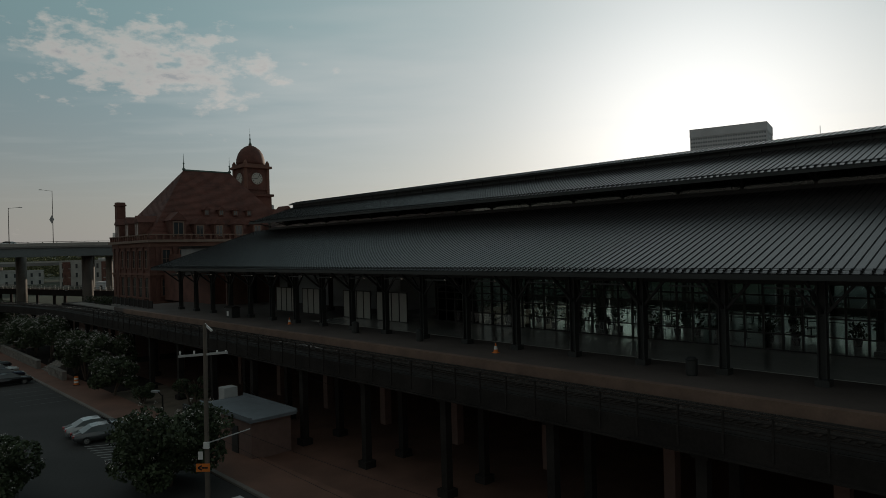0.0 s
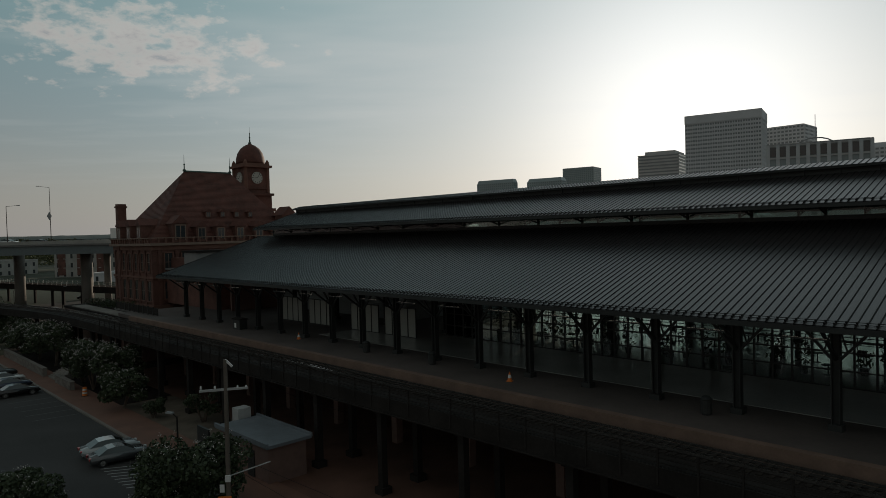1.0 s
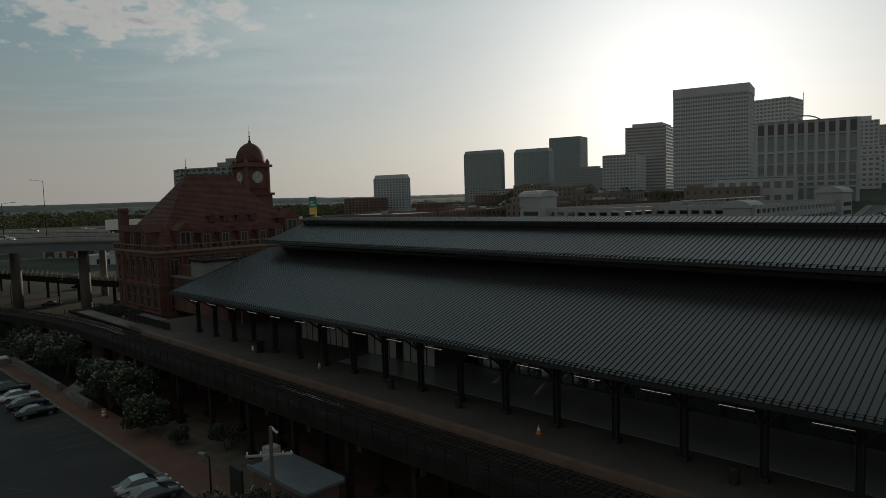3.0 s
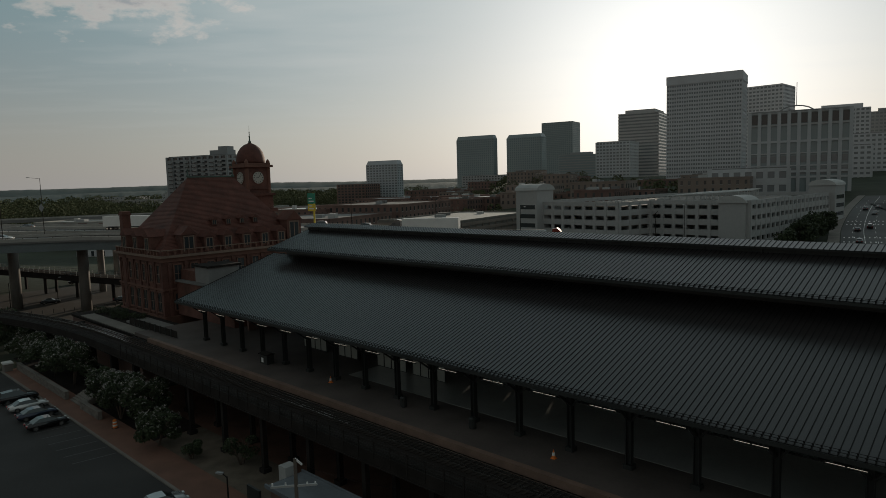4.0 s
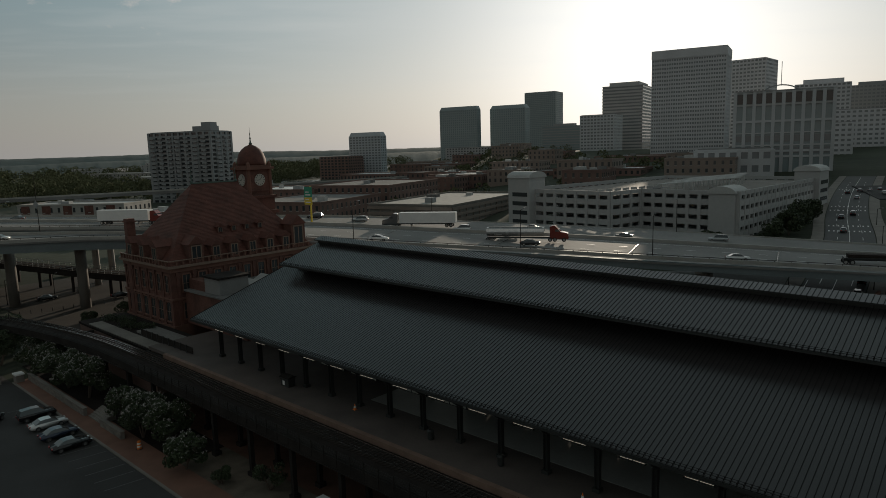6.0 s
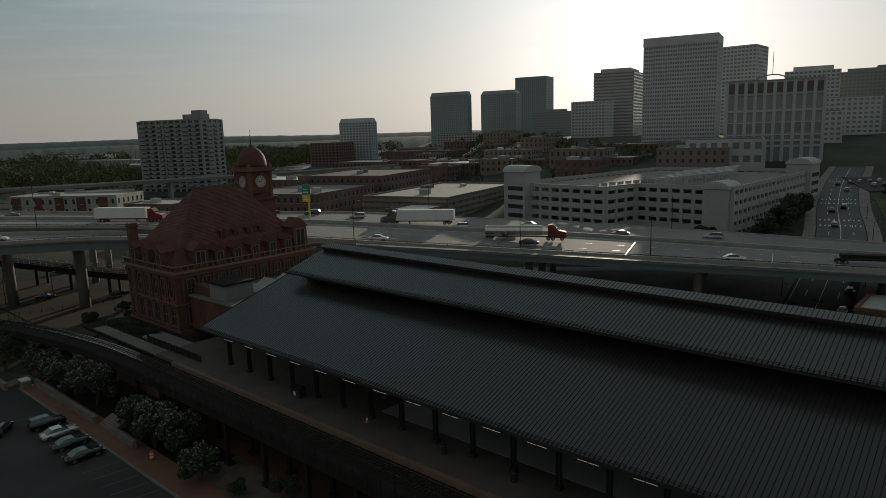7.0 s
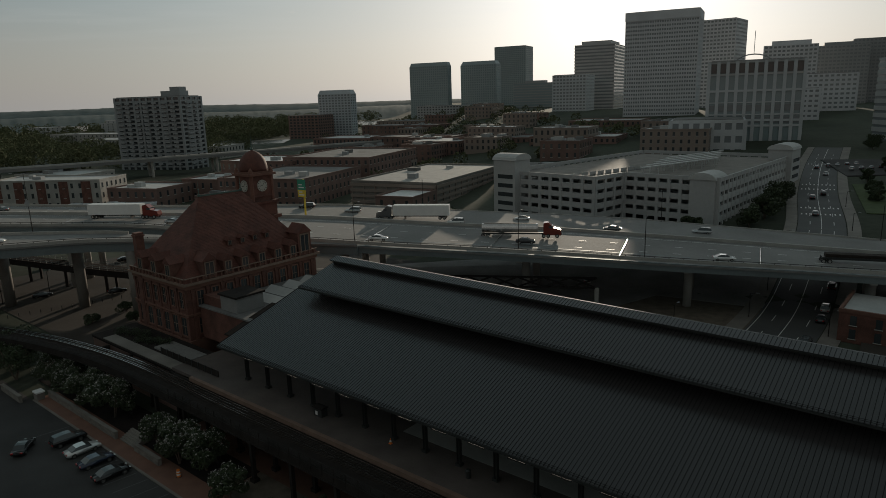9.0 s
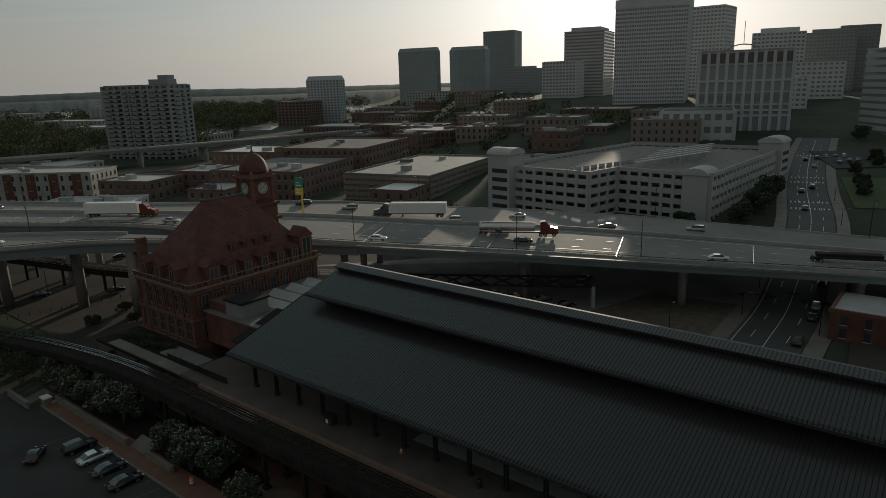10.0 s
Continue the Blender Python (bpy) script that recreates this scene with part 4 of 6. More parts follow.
part("plant_room_front", boxes((-109.0, -104.2, 44.2, 49.6, 13.92, 16.5)), M_CLAD, station, "pale metal-clad rooftop plant room")
part("plant_room_roof", boxes((-109.3, -103.9, 43.9, 49.9, 16.52, 16.85)), M_GIRDER, station, "dark overhanging plant room roof")
for k in range(4):
    part("skylight", (lambda q, k=k: (extrude_profile(q, [(51 + 4.2 * k, 13.92), (54.6 + 4.2 * k, 13.92), (52.8 + 4.2 * k, 14.9)], -112, -97), q)[1])(bmesh.new()), M_PALE, station, "pale ridge skylight")
part("end_canopy", (lambda q: (extrude_profile(q, [(39.4, 12.5), (49, 15.3), (49, 15.1), (39.4, 12.3)], -101, -95.0), q)[1])(bmesh.new()), M_TIE, station, "dark sloping roof against the shed")
pf = thing("platform_fence", SHED, "dark panelled steel fence at the end of the platform", "fence")
for i in range(9):
    part("fence_panel", boxes((-112.8 + 1.9 * i, -111.1 + 1.9 * i, 34.6, 34.7, 8.0, 9.0)), M_GIRDER, pf)
    part("fence_post", boxes((-113.0 + 1.9 * i, -112.85 + 1.9 * i, 34.55, 34.75, 7.9, 9.1)), M_STEEL, pf)
part("station_terrace", boxes((-135, -106.05, 32.6, 41.0, 6.9, 7.3)), M_BALLAST, platform)
part("terrace_walk", boxes((-131, -106.1, 32.9, 35.2, 7.304, 7.42)), M_PIER, platform, "pale worn walkway along the track")
part("terrace_ramp", boxes((-118, -107, 35.9, 39.4, 7.304, 7.6)), M_PALEPAVE, platform, "low paved ramp before the station")
for k in range(6):
    hq = sp(-131 + 2.6 * k, 36.3 + 0.9 * (k % 3), 7.3)
    hb = thing("hedge", pose(hq.x, hq.y, hq.z), "clipped dark green hedge on the station terrace", "hedge", "hedges on the terrace")
    hm, hr = bmesh.new(), random.Random(50 + k)
    for j in range(420):
        v = Vector((hr.uniform(-1.2, 1.2), hr.uniform(-0.8, 0.8), hr.uniform(0.05, 1.15)))
        u = Vector((hr.uniform(-1, 1), hr.uniform(-1, 1), hr.uniform(-1, 1))).normalized() * 0.13
        w = u.cross(Vector((0.4, 0.3, 0.86))).normalized() * 0.08
        hm.faces.new([hm.verts.new(c) for c in (v - u, v + w, v + u, v - w)])
    part("foliage", hm, M_LEAF, hb)
part("terrace_wall", boxes((-135, -106.1, 32.8, 40.9, 0, 6.88)), M_DARKBRICK, platform)


# ---- elevated highway ----
def spline(pts, step=8.0):
    """Evenly spaced points on a smooth line through plan points."""
    P = [Vector(p) for p in pts]
    P = [P[0] * 2 - P[1]] + P + [P[-1] * 2 - P[-2]]
    out = []
    for i in range(1, len(P) - 2):
        a, b, c, d = P[i - 1:i + 3]
        n = max(1, int((c - b).length / step))
        for k in range(n):
            t = k / n
            out.append(0.5 * ((2 * b) + (c - a) * t + (2 * a - 5 * b + 4 * c - d) * t * t + (3 * b - a - 3 * c + d) * t ** 3))
    return out + [P[-2]]


def between(L, R, u):
    return [a.lerp(b, u) for a, b in zip(L, R)]


def resample(pts, n):
    d = [0.0]
    for a, b in zip(pts, pts[1:]):
        d.append(d[-1] + (b - a).length)
    out, j = [], 0
    for i in range(n):
        t = d[-1] * i / (n - 1)
        while j < len(d) - 2 and d[j + 1] < t:
            j += 1
        out.append(pts[j].lerp(pts[j + 1], (t - d[j]) / max(1e-6, d[j + 1] - d[j])))
    return out


def hz(x):
    """Height of the highway deck, which falls from west to east."""
    return float(np.interp(x, (-260, -84, -71, -24, 14, 49, 81, 130, 200), (18.6, 18.4, 18.1, 16.6, 14.4, 12.6, 11.2, 9.6, 8.4)))


def band(bm, L, R, z0, z1, flat=False):
    """A strip between two plan lines with thickness, on the falling deck or level."""
    h = [0.0 if flat else hz((a.x + b.x) / 2) for a, b in zip(L, R)]
    rings = [[bm.verts.new((*a, z1 + k)), bm.verts.new((*b, z1 + k)), bm.verts.new((*b, z0 + k)), bm.verts.new((*a, z0 + k))] for a, b, k in zip(L, R, h)]
    for p, q in zip(rings, rings[1:]):
        for i in range(4):
            bm.faces.new((p[i], p[(i + 1) % 4], q[(i + 1) % 4], q[i]))
    bm.faces.new(rings[0])
    bm.faces.new(rings[-1][::-1])


def shift(line, d):
    out = []
    for i, p in enumerate(line):
        t = (line[min(i + 1, len(line) - 1)] - line[max(i - 1, 0)]).normalized()
        out.append(p + Vector((-t.y, t.x)) * d)
    return out


ZD = 0.0
NEAR = [(-260, 226), (-170, 198), (-114, 183), (-75, 172), (-46, 157), (-24, 146.5), (14, 137), (49, 125.7), (81, 114.9), (130, 94), (210, 56)]
FAR = [(-275, 278), (-190, 245), (-133.5, 224.5), (-84.8, 207), (-55, 204), (-24.6, 202), (7, 193), (43, 184), (72, 169.5), (113, 141), (160, 108), (240, 62)]
hn, hf = resample(spline(NEAR), 70), resample(spline(FAR), 70)


def parapet(parent, line, z, inward):
    b = bmesh.new()
    band(b, line, shift(line, 0.3 * inward), z, z + 0.75)
    return part("parapet", b, M_CONCRETE, parent, "pale concrete parapet")


def rail_line(parent, line, z, inward):
    b = bmesh.new()
    band(b, shift(line, 0.1 * inward), shift(line, 0.2 * inward), z + 0.95, z + 1.05)
    part("rail", b, M_GIRDER, parent)
    pts = resample(line, int(sum((q - p).length for p, q in zip(line, line[1:])) / 3))
    me = finish(boxes((-0.06, 0.06, -0.06, 0.06, 0.75, 1.0)), "rail_support", M_GIRDER)
    for p in shift(pts, 0.15 * inward)[:150]:
        part("rail_support", me, None, parent, at=pose(p.x, p.y, z + hz(p.x)))


highway = thing("elevated_highway", pose(0, 0, 0), "wide concrete elevated highway on steel girders and round piers", "highway", kind="structure")
b = bmesh.new()
band(b, hn, hf, ZD - 0.35, ZD)
part("deck", b, M_DECK, highway)
for u in (0.0, 0.16, 0.33, 0.5, 0.67, 0.84, 1.0):
    c = between(hn, hf, u)
    o = 0.5 if u == 0 else -0.5 if u == 1 else 0
    c = shift(c, o)
    b = bmesh.new()
    band(b, shift(c, -0.25), shift(c, 0.25), ZD - 2.1, ZD - 0.36)
    part("girder", b, M_HWYSTEEL, highway)
parapet(highway, hn, ZD, 1), parapet(highway, hf, ZD, -1)
rail_line(highway, hn, ZD, 1)
MED = between(hn, hf, 0.56)
b = bmesh.new()
band(b, shift(MED, -0.3), shift(MED, 0.3), ZD, ZD + 0.85)
part("median_barrier", b, M_CONCRETE, highway)
for u in (0.03, 0.185, 0.34, 0.5, 0.62, 0.73, 0.84, 0.96):
    line = between(hn, hf, u)
    fine = resample(line, 280)
    solid = u in (0.03, 0.5, 0.62, 0.96)
    b = bmesh.new()
    for i in range(0, 279, 1 if solid else 4):
        seg = fine[i:i + 2]
        band(b, shift(seg, -0.09), shift(seg, 0.09), ZD + 0.004, ZD + 0.012)
    tagged(part("lane_line", b, M_WHITE, highway), kind="stuff")
# expansion joints catch the light
for i in range(3, 69, 4):
    b = bmesh.new()
    band(b, [hn[i].lerp(hf[i], 0.01), hn[i].lerp(hf[i], 0.54)], [hn[i].lerp(hf[i], 0.01) + Vector((0.22, 0.06)), hn[i].lerp(hf[i], 0.54) + Vector((0.22, 0.06))], ZD + 0.004, ZD + 0.016)
    part("expansion_joint", b, M_RAIL, highway)


def pier(x, y, top, r=0.85, parent=None, cap=None, mat=M_PIER):
    b = bmesh.new()
    lathe(b, [(r, 0), (r, top)], 18, (x, y))
    q = part("pier", b, mat, parent, smooth=True)
    if cap:
        bb = bmesh.new()
        beam(bb, (x - cap[0], y - cap[1], top + 0.5), (x + cap[0], y + cap[1], top + 0.5), 1.4, 1.1)
        part("pier_cap", bb, M_CONCRETE, q)


for spot in ((-95, 196), (-57, 172), (-19, 160), (17.4, 148.2), (52.4, 134.5), (88, 121), (123, 104), (158, 88)):
    i = min(range(70), key=lambda j: (hn[j].lerp(hf[j], 0.2) - Vector(spot)).length)
    d = (hf[i] - hn[i])
    for u in (0.2, 0.5, 0.8):
        c = hn[i] + d * u
        pier(c.x, c.y, hz(c.x) - 2.6, 0.95, highway, mat=M_CONCRETE)
    bb = bmesh.new()
    p0, p1 = hn[i] + d * 0.03, hn[i] + d * 0.97
    beam(bb, (*p0, hz(p0.x) - 2.4), (*p1, hz(p1.x) - 2.4), 1.3, 0.6)
    part("pier_cap", bb, M_CONCRETE, highway)

RN = [(-240, 172), (-170, 158), (-130, 153), (-99, 152), (-84.4, 154.5), (-71.5, 153.9), (-50, 151), (-20, 144.5)]
RF = [(-240, 190), (-175, 177), (-135, 171.5), (-108, 169.5), (-79.5, 164.5), (-66, 161), (-46, 157.5), (-20, 150)]
ramp = thing("highway_ramp", pose(0, 0, 0), "curved concrete highway ramp on tall piers beside the station", "highway ramp", kind="structure")
rn, rf = resample(spline(RN), 40), resample(spline(RF), 40)
RZ = -0.03
b = bmesh.new()
band(b, rn, rf, RZ - 0.4, RZ)
part("deck", b, M_DECK, ramp)
for u in (0.0, 0.34, 0.67, 1.0):
    c = shift(between(rn, rf, u), 0.6 if u == 0 else -0.6 if u == 1 else 0)
    b = bmesh.new()
    band(b, shift(c, -0.25), shift(c, 0.25), RZ - 2.4, RZ - 0.41)
    part("girder", b, M_HWYSTEEL, ramp)
parapet(ramp, rn[:33], RZ, 1), parapet(ramp, rf[:30], RZ, -1)
rail_line(ramp, rn[:33], RZ, 1)
for x, y in ((-109.0, 170.0), (-89.0, 164.6), (-73, 155.4), (-124, 168), (-122, 157), (-146, 171), (-146, 160), (-58, 155.5)):
    pier(x, y, hz(x) - 2.45, 1.25, ramp)

# second expressway, far off on the left
ex = thing("far_expressway", pose(0, 0, 0), "long grey elevated expressway beyond the old town", "expressway", kind="structure")
EN, EF = resample(spline([(-520, 330), (-380, 380), (-237, 444), (-180, 474), (-80, 533), (60, 640)]), 30), resample(spline([(-528, 350), (-388, 398), (-243, 462), (-186, 492), (-88, 551), (50, 658)]), 30)
for z in (13.0,):
    b = bmesh.new()
    band(b, EN, EF, z - 2.0, z, True)
    part("deck", b, M_DECK, ex)
    b = bmesh.new()
    band(b, EN, shift(EN, 0.4), z, z + 1.0, True)
    part("parapet", b, M_CONCRETE, ex)
for i in range(1, 29, 2):
    for l in (EN, EF):
        c = l[i].lerp((EN[i] + EF[i]) / 2, 0.3)
        b = bmesh.new()
        lathe(b, [(1.0, land(c.x, c.y) - 0.2), (1.0, 11.0)], 10, c)
        part("pier", b, M_CONCRETE, ex)


# ---- city ----
def tower(name, C, turn, w, d, z0, z1, floor, bay, wall, glass, label, category, crown="flat", spandrel=0.45, fin=0.35, proud=0.35, chamfer=0.0):
    """An office block: C is the plan corner nearest the station, w runs back to the left, d to the right rear."""
    t = thing(name, pose(C[0], C[1], 0, 0, 0, turn), label, category)
    k = chamfer

    def ring(o, z0, z1, bm):
        if k:
            pts = [(-w - o, k), (-w + k, -o), (-k, -o), (o, k), (o, d - k), (-k, d + o), (-w + k, d + o), (-w - o, d - k)]
        else:
            pts = [(-w - o, -o), (o, -o), (o, d + o), (-w - o, d + o)]
        prism(bm, pts, z0, z1)
    b = bmesh.new()
    ring(0, z0, z1 - 0.6, b)
    part("glazed_core", b, glass, t)
    n = max(1, int(round((z1 - z0) / floor)))
    f = (z1 - z0) / n
    for i in range(n + 1):
        b = bmesh.new()
        top = min(z1, z0 + i * f + f * spandrel / 2)
        ring(proud, max(z0, z0 + i * f - f * spandrel / 2), top if i < n else z1, b)
        part("storey_band", b, wall, t)
    if fin:
        nb = max(2, int(round(w / bay)))
        fw = fin * w / nb / 2
        me = finish(boxes((-fw, fw, -proud - 0.06, 0.1, z0, z1 - 0.3)), "facade_fin", wall)
        for i in range(nb + 1):
            x = -w + k + (w - 2 * k) * i / nb
            part("facade_fin", me, None, t, at=pose(x, 0, 0))
        nd = max(2, int(round(d / bay)))
        for i in range(nd + 1):
            y = k + (d - 2 * k) * i / nd
            part("facade_fin", me, None, t, at=pose(0, y, 0, 0, 0, 90))
    b = bmesh.new()
    if crown == "box":
        box(b, -w * 0.75, -w * 0.25, d * 0.25, d * 0.75, z1, z1 + 4)
        part("plant_room", b, wall, t)
    elif crown == "slope":
        g = min(w, d) * 0.14
        box(b, -w - 0.3, 0.3, -0.3, d + 0.3, z1, z1 + 6, g)
        part("sloped_crown", b, wall, t)
    elif crown == "step":
        box(b, -w * 0.86, -w * 0.12, d * 0.1, d * 0.9, z1, z1 + 4.5)
        part("stepped_crown", b, wall, t)
    else:
        box(b, -w + 1, -1, 1, d - 1, z1, z1 + 0.5)
        part("roof_deck", b, M_TAR, t)
    return t


apt = tower("apartment_tower", (-153.8, 534.2), -25, 62, 25, -1, 56.2, 3.35, 6.2, M_GREY, M_GLASS, "grey concrete apartment tower with stacked balconies", "apartment tower", "none", 0.4, 0.3, 0.6)
part("roof_plant", boxes((-22, -4, 6, 16, 56.2, 60.5), (-14, -5, 7, 15, 60.5, 63.5)), M_GREY, apt)
bal = finish(boxes((-2.2, 2.2, -1.8, 0, 0, 0.2), (-2.2, 2.2, -1.8, -1.7, 0.2, 1.2)), "balcony", M_GREY)
for i in range(15):
    for j in range(7):
        part("balcony", bal, None, apt, at=pose(-57 + 8.6 * j, -0.7, 4 + 3.35 * i))
    for j in range(2):
        part("balcony", bal, None, apt, at=pose(0.7, 7 + 9 * j, 4 + 3.35 * i, 0, 0, 90))
tower("office_tower", (-30, 1035.5), -30, 57, 16, -4, 60, 4, 6, M_COOL, M_HAZEGLASS, "grey-brown office tower near the river", "office tower", "slope")
tower("office_block", (-78, 994), -30, 51, 40, -4, 30, 4, 6, M_DARKBRICK, M_GLASS, "dark brick office block by the river", "office block")
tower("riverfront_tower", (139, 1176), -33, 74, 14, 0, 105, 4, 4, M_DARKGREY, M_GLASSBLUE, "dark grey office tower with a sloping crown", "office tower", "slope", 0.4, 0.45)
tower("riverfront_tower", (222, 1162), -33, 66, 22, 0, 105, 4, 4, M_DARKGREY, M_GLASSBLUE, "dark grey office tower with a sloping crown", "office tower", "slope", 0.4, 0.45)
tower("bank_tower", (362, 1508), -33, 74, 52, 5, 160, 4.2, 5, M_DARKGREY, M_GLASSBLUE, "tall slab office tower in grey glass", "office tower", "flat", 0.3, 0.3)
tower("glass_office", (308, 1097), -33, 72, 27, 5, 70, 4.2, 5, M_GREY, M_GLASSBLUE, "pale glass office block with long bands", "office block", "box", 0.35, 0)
tower("brown_office", (248, 765), -33, 40, 40, 8, 71.5, 3.8, 4, M_COOL, M_HAZEGLASS, "grey-brown masonry office block", "office block", "flat", 0.5, 0.3)
tower("white_office", (299.5, 810), -33, 50, 64, 10, 109, 3.9, 5, M_PRECAST, M_HAZEGLASS, "white banded office tower with a stepped crown", "office tower", "step", 0.55, 0)
tower("state_tower", (289, 583), -33, 64.5, 40, 16, 121.0, 3.62, 2.15, M_TAN, M_HAZEGLASS, "massive tan office tower with a grid of deep windows", "office tower", "flat", 0.52, 0.3, 0.3)
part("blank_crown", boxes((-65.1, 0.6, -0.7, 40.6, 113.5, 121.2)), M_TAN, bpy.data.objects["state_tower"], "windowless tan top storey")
tower("tan_tower", (400, 712), -47, 44, 40, 20, 126, 4.0, 4, M_TAN, M_HAZEGLASS, "tan office tower behind the larger one", "office tower", "flat", 0.5, 0.3)
# courthouse stone paled and blued, with haze put into its colour
M_COURT = material("hazed_grey_limestone", (0.52, 0.53, 0.54), 0.8, var=0.15, scale=0.05, fine=1.0, bump=0.04)
ct = tower("courthouse", (246.5, 371), -30, 53, 30, 12, 65.8, 18, 5.3, M_COURT, M_GLASSBLUE, "pale stone courthouse with tall piers and a glass front", "courthouse", "none", 0.07, 0.36, 0.8)
part("attic", boxes((-53.8, 0.8, -0.8, 30.8, 57.2, 58.2), (-53.8, 0.8, -0.8, 30.8, 64.6, 66.0)), M_PRECAST, ct)
for z0, z1 in ((26.0, 27.2), (33.0, 33.8), (40.5, 41.1)):
    part("storey_band", boxes((-53.7, 0.7, -0.74, 30.7, z0, z1)), M_COURT, ct)
pn = finish(boxes((-1.5, 1.5, -0.3, -0.02, 0, 3.6)), "tall_pane", M_HAZEGLASS)
dk = finish(boxes((-1.55, 1.55, -0.34, -0.02, 0, 5.6)), "attic_opening", M_GLASS)
for k in range(10):
    for z in (28.2, 35.6):
        part("tall_pane", pn, None, ct, at=pose(-50.3 + 5.3 * k, 0, z))
    part("attic_opening", dk, None, ct, at=pose(-50.3 + 5.3 * k, 0, 58.6))
b = bmesh.new()
for k in range(10):
    t0, t1 = math.pi * k / 10, math.pi * (k + 1) / 10
    beam(b, (-28 + 11 * math.cos(t0), 14, 63.5 + 6.5 * math.sin(t0)), (-28 + 11 * math.cos(t1), 14, 63.5 + 6.5 * math.sin(t1)), 0.7)
beam(b, (-28, 14, 69.5), (-28, 14, 84), 0.35)
part("roof_arch", b, M_GREY, ct, "arched roof truss with a mast")
tower("courthouse_podium", (198, 350), -30, 40, 36, 10, 32, 7, 6, M_COURT, M_HAZEGLASS, "pale stone courthouse podium", "courthouse wing", "flat", 0.5, 0.4)
tower("hill_office", (455, 650), -33, 50, 40, 25, 93, 4, 4, M_TAN, M_HAZEGLASS, "tan office block on the hill", "office block", "step", 0.5, 0.35)
tower("hill_office", (555, 700), -33, 60, 40, 25, 95, 4, 4, M_GREY, M_HAZEGLASS, "grey office block on the hill", "office block", "box", 0.5, 0.3)
tower("hill_office", (600, 720), -33, 40, 40, 25, 103, 4, 4, M_GREY, M_HAZEGLASS, "grey office block on the hill", "office block", "flat", 0.5, 0.3)
ld = tower("health_office", (314, 306), -12, 43, 40, 12, 64, 3.9, 4, M_PRECAST, M_HAZEGLASS, "tan office block with small square windows", "office block", "box", 0.62, 0.6)
for i in range(13):
    part("corner_balcony", boxes((-44.8, -43.3, -1.2, 4.0, 16 + 3.6 * i, 16.3 + 3.6 * i)), M_PRECAST, ld)
tower("panelled_block", (147, 981), -33, 90, 30, 0, 38, 4, 5, M_PRECAST, M_GLASS, "low white panelled block", "office block", "flat", 0.55, 0.45)
tower("hill_block", (330, 470), -33, 60, 40, 18, 48, 4, 4, M_TAN, M_HAZEGLASS, "tan masonry block beside the street", "office block", "flat", 0.55, 0.4)
tower("hill_block", (400, 520), -33, 50, 40, 22, 60, 4, 4, M_TAN, M_HAZEGLASS, "tan masonry block on the hill", "office block", "flat", 0.55, 0.4)

# parking garage
def garage():
    g = thing("parking_garage", pose(0, 0, 0), "pale precast parking garage with open decks and stair towers", "parking garage")
    outline = [(34.5, 243), (60.2, 210.5), (74, 219.5), (95, 193), (164, 256), (118, 304)]
    z0, top, n = 4.5, 21.0, 5
    f = (top - z0) / n
    ctr = Vector((92, 243))
    shrink = [tuple(Vector(p).lerp(ctr, 0.06)) for p in outline]
    for i in range(1, n + 1):
        z = z0 + i * f
        b = bmesh.new()
        prism(b, shrink, z - 1.5, z - 1.2)
        part("floor_slab", b, M_PIER, g)
    b = bmesh.new()
    prism(b, [tuple(Vector(p).lerp(ctr, 0.3)) for p in outline], 2, top - 1.5)
    part("inner_core", b, M_DARKGREY, g)
    for (p, q) in zip(outline, outline[1:] + outline[:1]):
        p, q = Vector(p), Vector(q)
        L = (q - p).length
        ang = math.degrees(math.atan2(q.y - p.y, q.x - p.x))
        m = pose(p.x, p.y, 0, 0, 0, ang)
        for i in range(n + 1):
            z = z0 + i * f
            b = boxes((0, L, -0.2, 0.35, z - 1.05, z + 0.85 if i < n else z + 0.3))
            part("spandrel", b, M_PRECAST, g, at=m)
        nb = max(2, int(L / 4.2))
        me = finish(boxes((-0.55, 0.55, -0.3, 0.36, 1.0, top + 0.2)), "upright", M_PRECAST)
        for k in range(nb + 1):
            part("upright", me, None, g, at=m @ pose(0.5 + (L - 1) * k / nb, 0, 0))
    for x, y, turn, w, d, zt in ((33, 241, -51, 9, 8, 28.0), (93.5, 194.5, 42, 9, 7, 23.0), (156, 247.5, 42, 12, 8, 26.5)):
        t = part("stair_tower", boxes((-1, w, -1.2, d, 3, zt - 2.5)), M_PRECAST, g, at=pose(x, y, 0, 0, 0, turn))
        b = bmesh.new()
        extrude_profile(b, [(-1.6, zt - 2.5), (d + 0.5, zt - 2.5)] + [(d / 2 - 0.5 + (d / 2 + 1.0) * math.cos(a * math.pi / 8), zt - 2.4 + 2.2 * math.sin(a * math.pi / 8)) for a in range(9)], -1.4, w + 0.4)
        part("vaulted_roof", b, M_PALE, t)
        for i in range(5):
            part("tower_opening", boxes((1.0, w - 1.0, -1.26, -1.205, 5.5 + i * f, 7.0 + i * f)), M_GLASS, t)
    # long parking canopies on posts over the top deck
    for k in range(5):
        a, c = Vector((80, 219)).lerp(Vector((104, 250)), k / 4), Vector((118, 236)).lerp(Vector((136, 264)), k / 4)
        cn = bmesh.new()
        beam(cn, (*a, 22.6), (*c, 23.2), 1.6, 0.25)
        for u in (0.03, 0.22, 0.41, 0.6, 0.79, 0.97):
            e = a.lerp(c, u)
            beam(cn, (*e, top - 1.3), (*e, 22.6 + 0.6 * u), 0.3)
        part("deck_canopy", cn, M_PALE, g, "pale long canopy on posts")
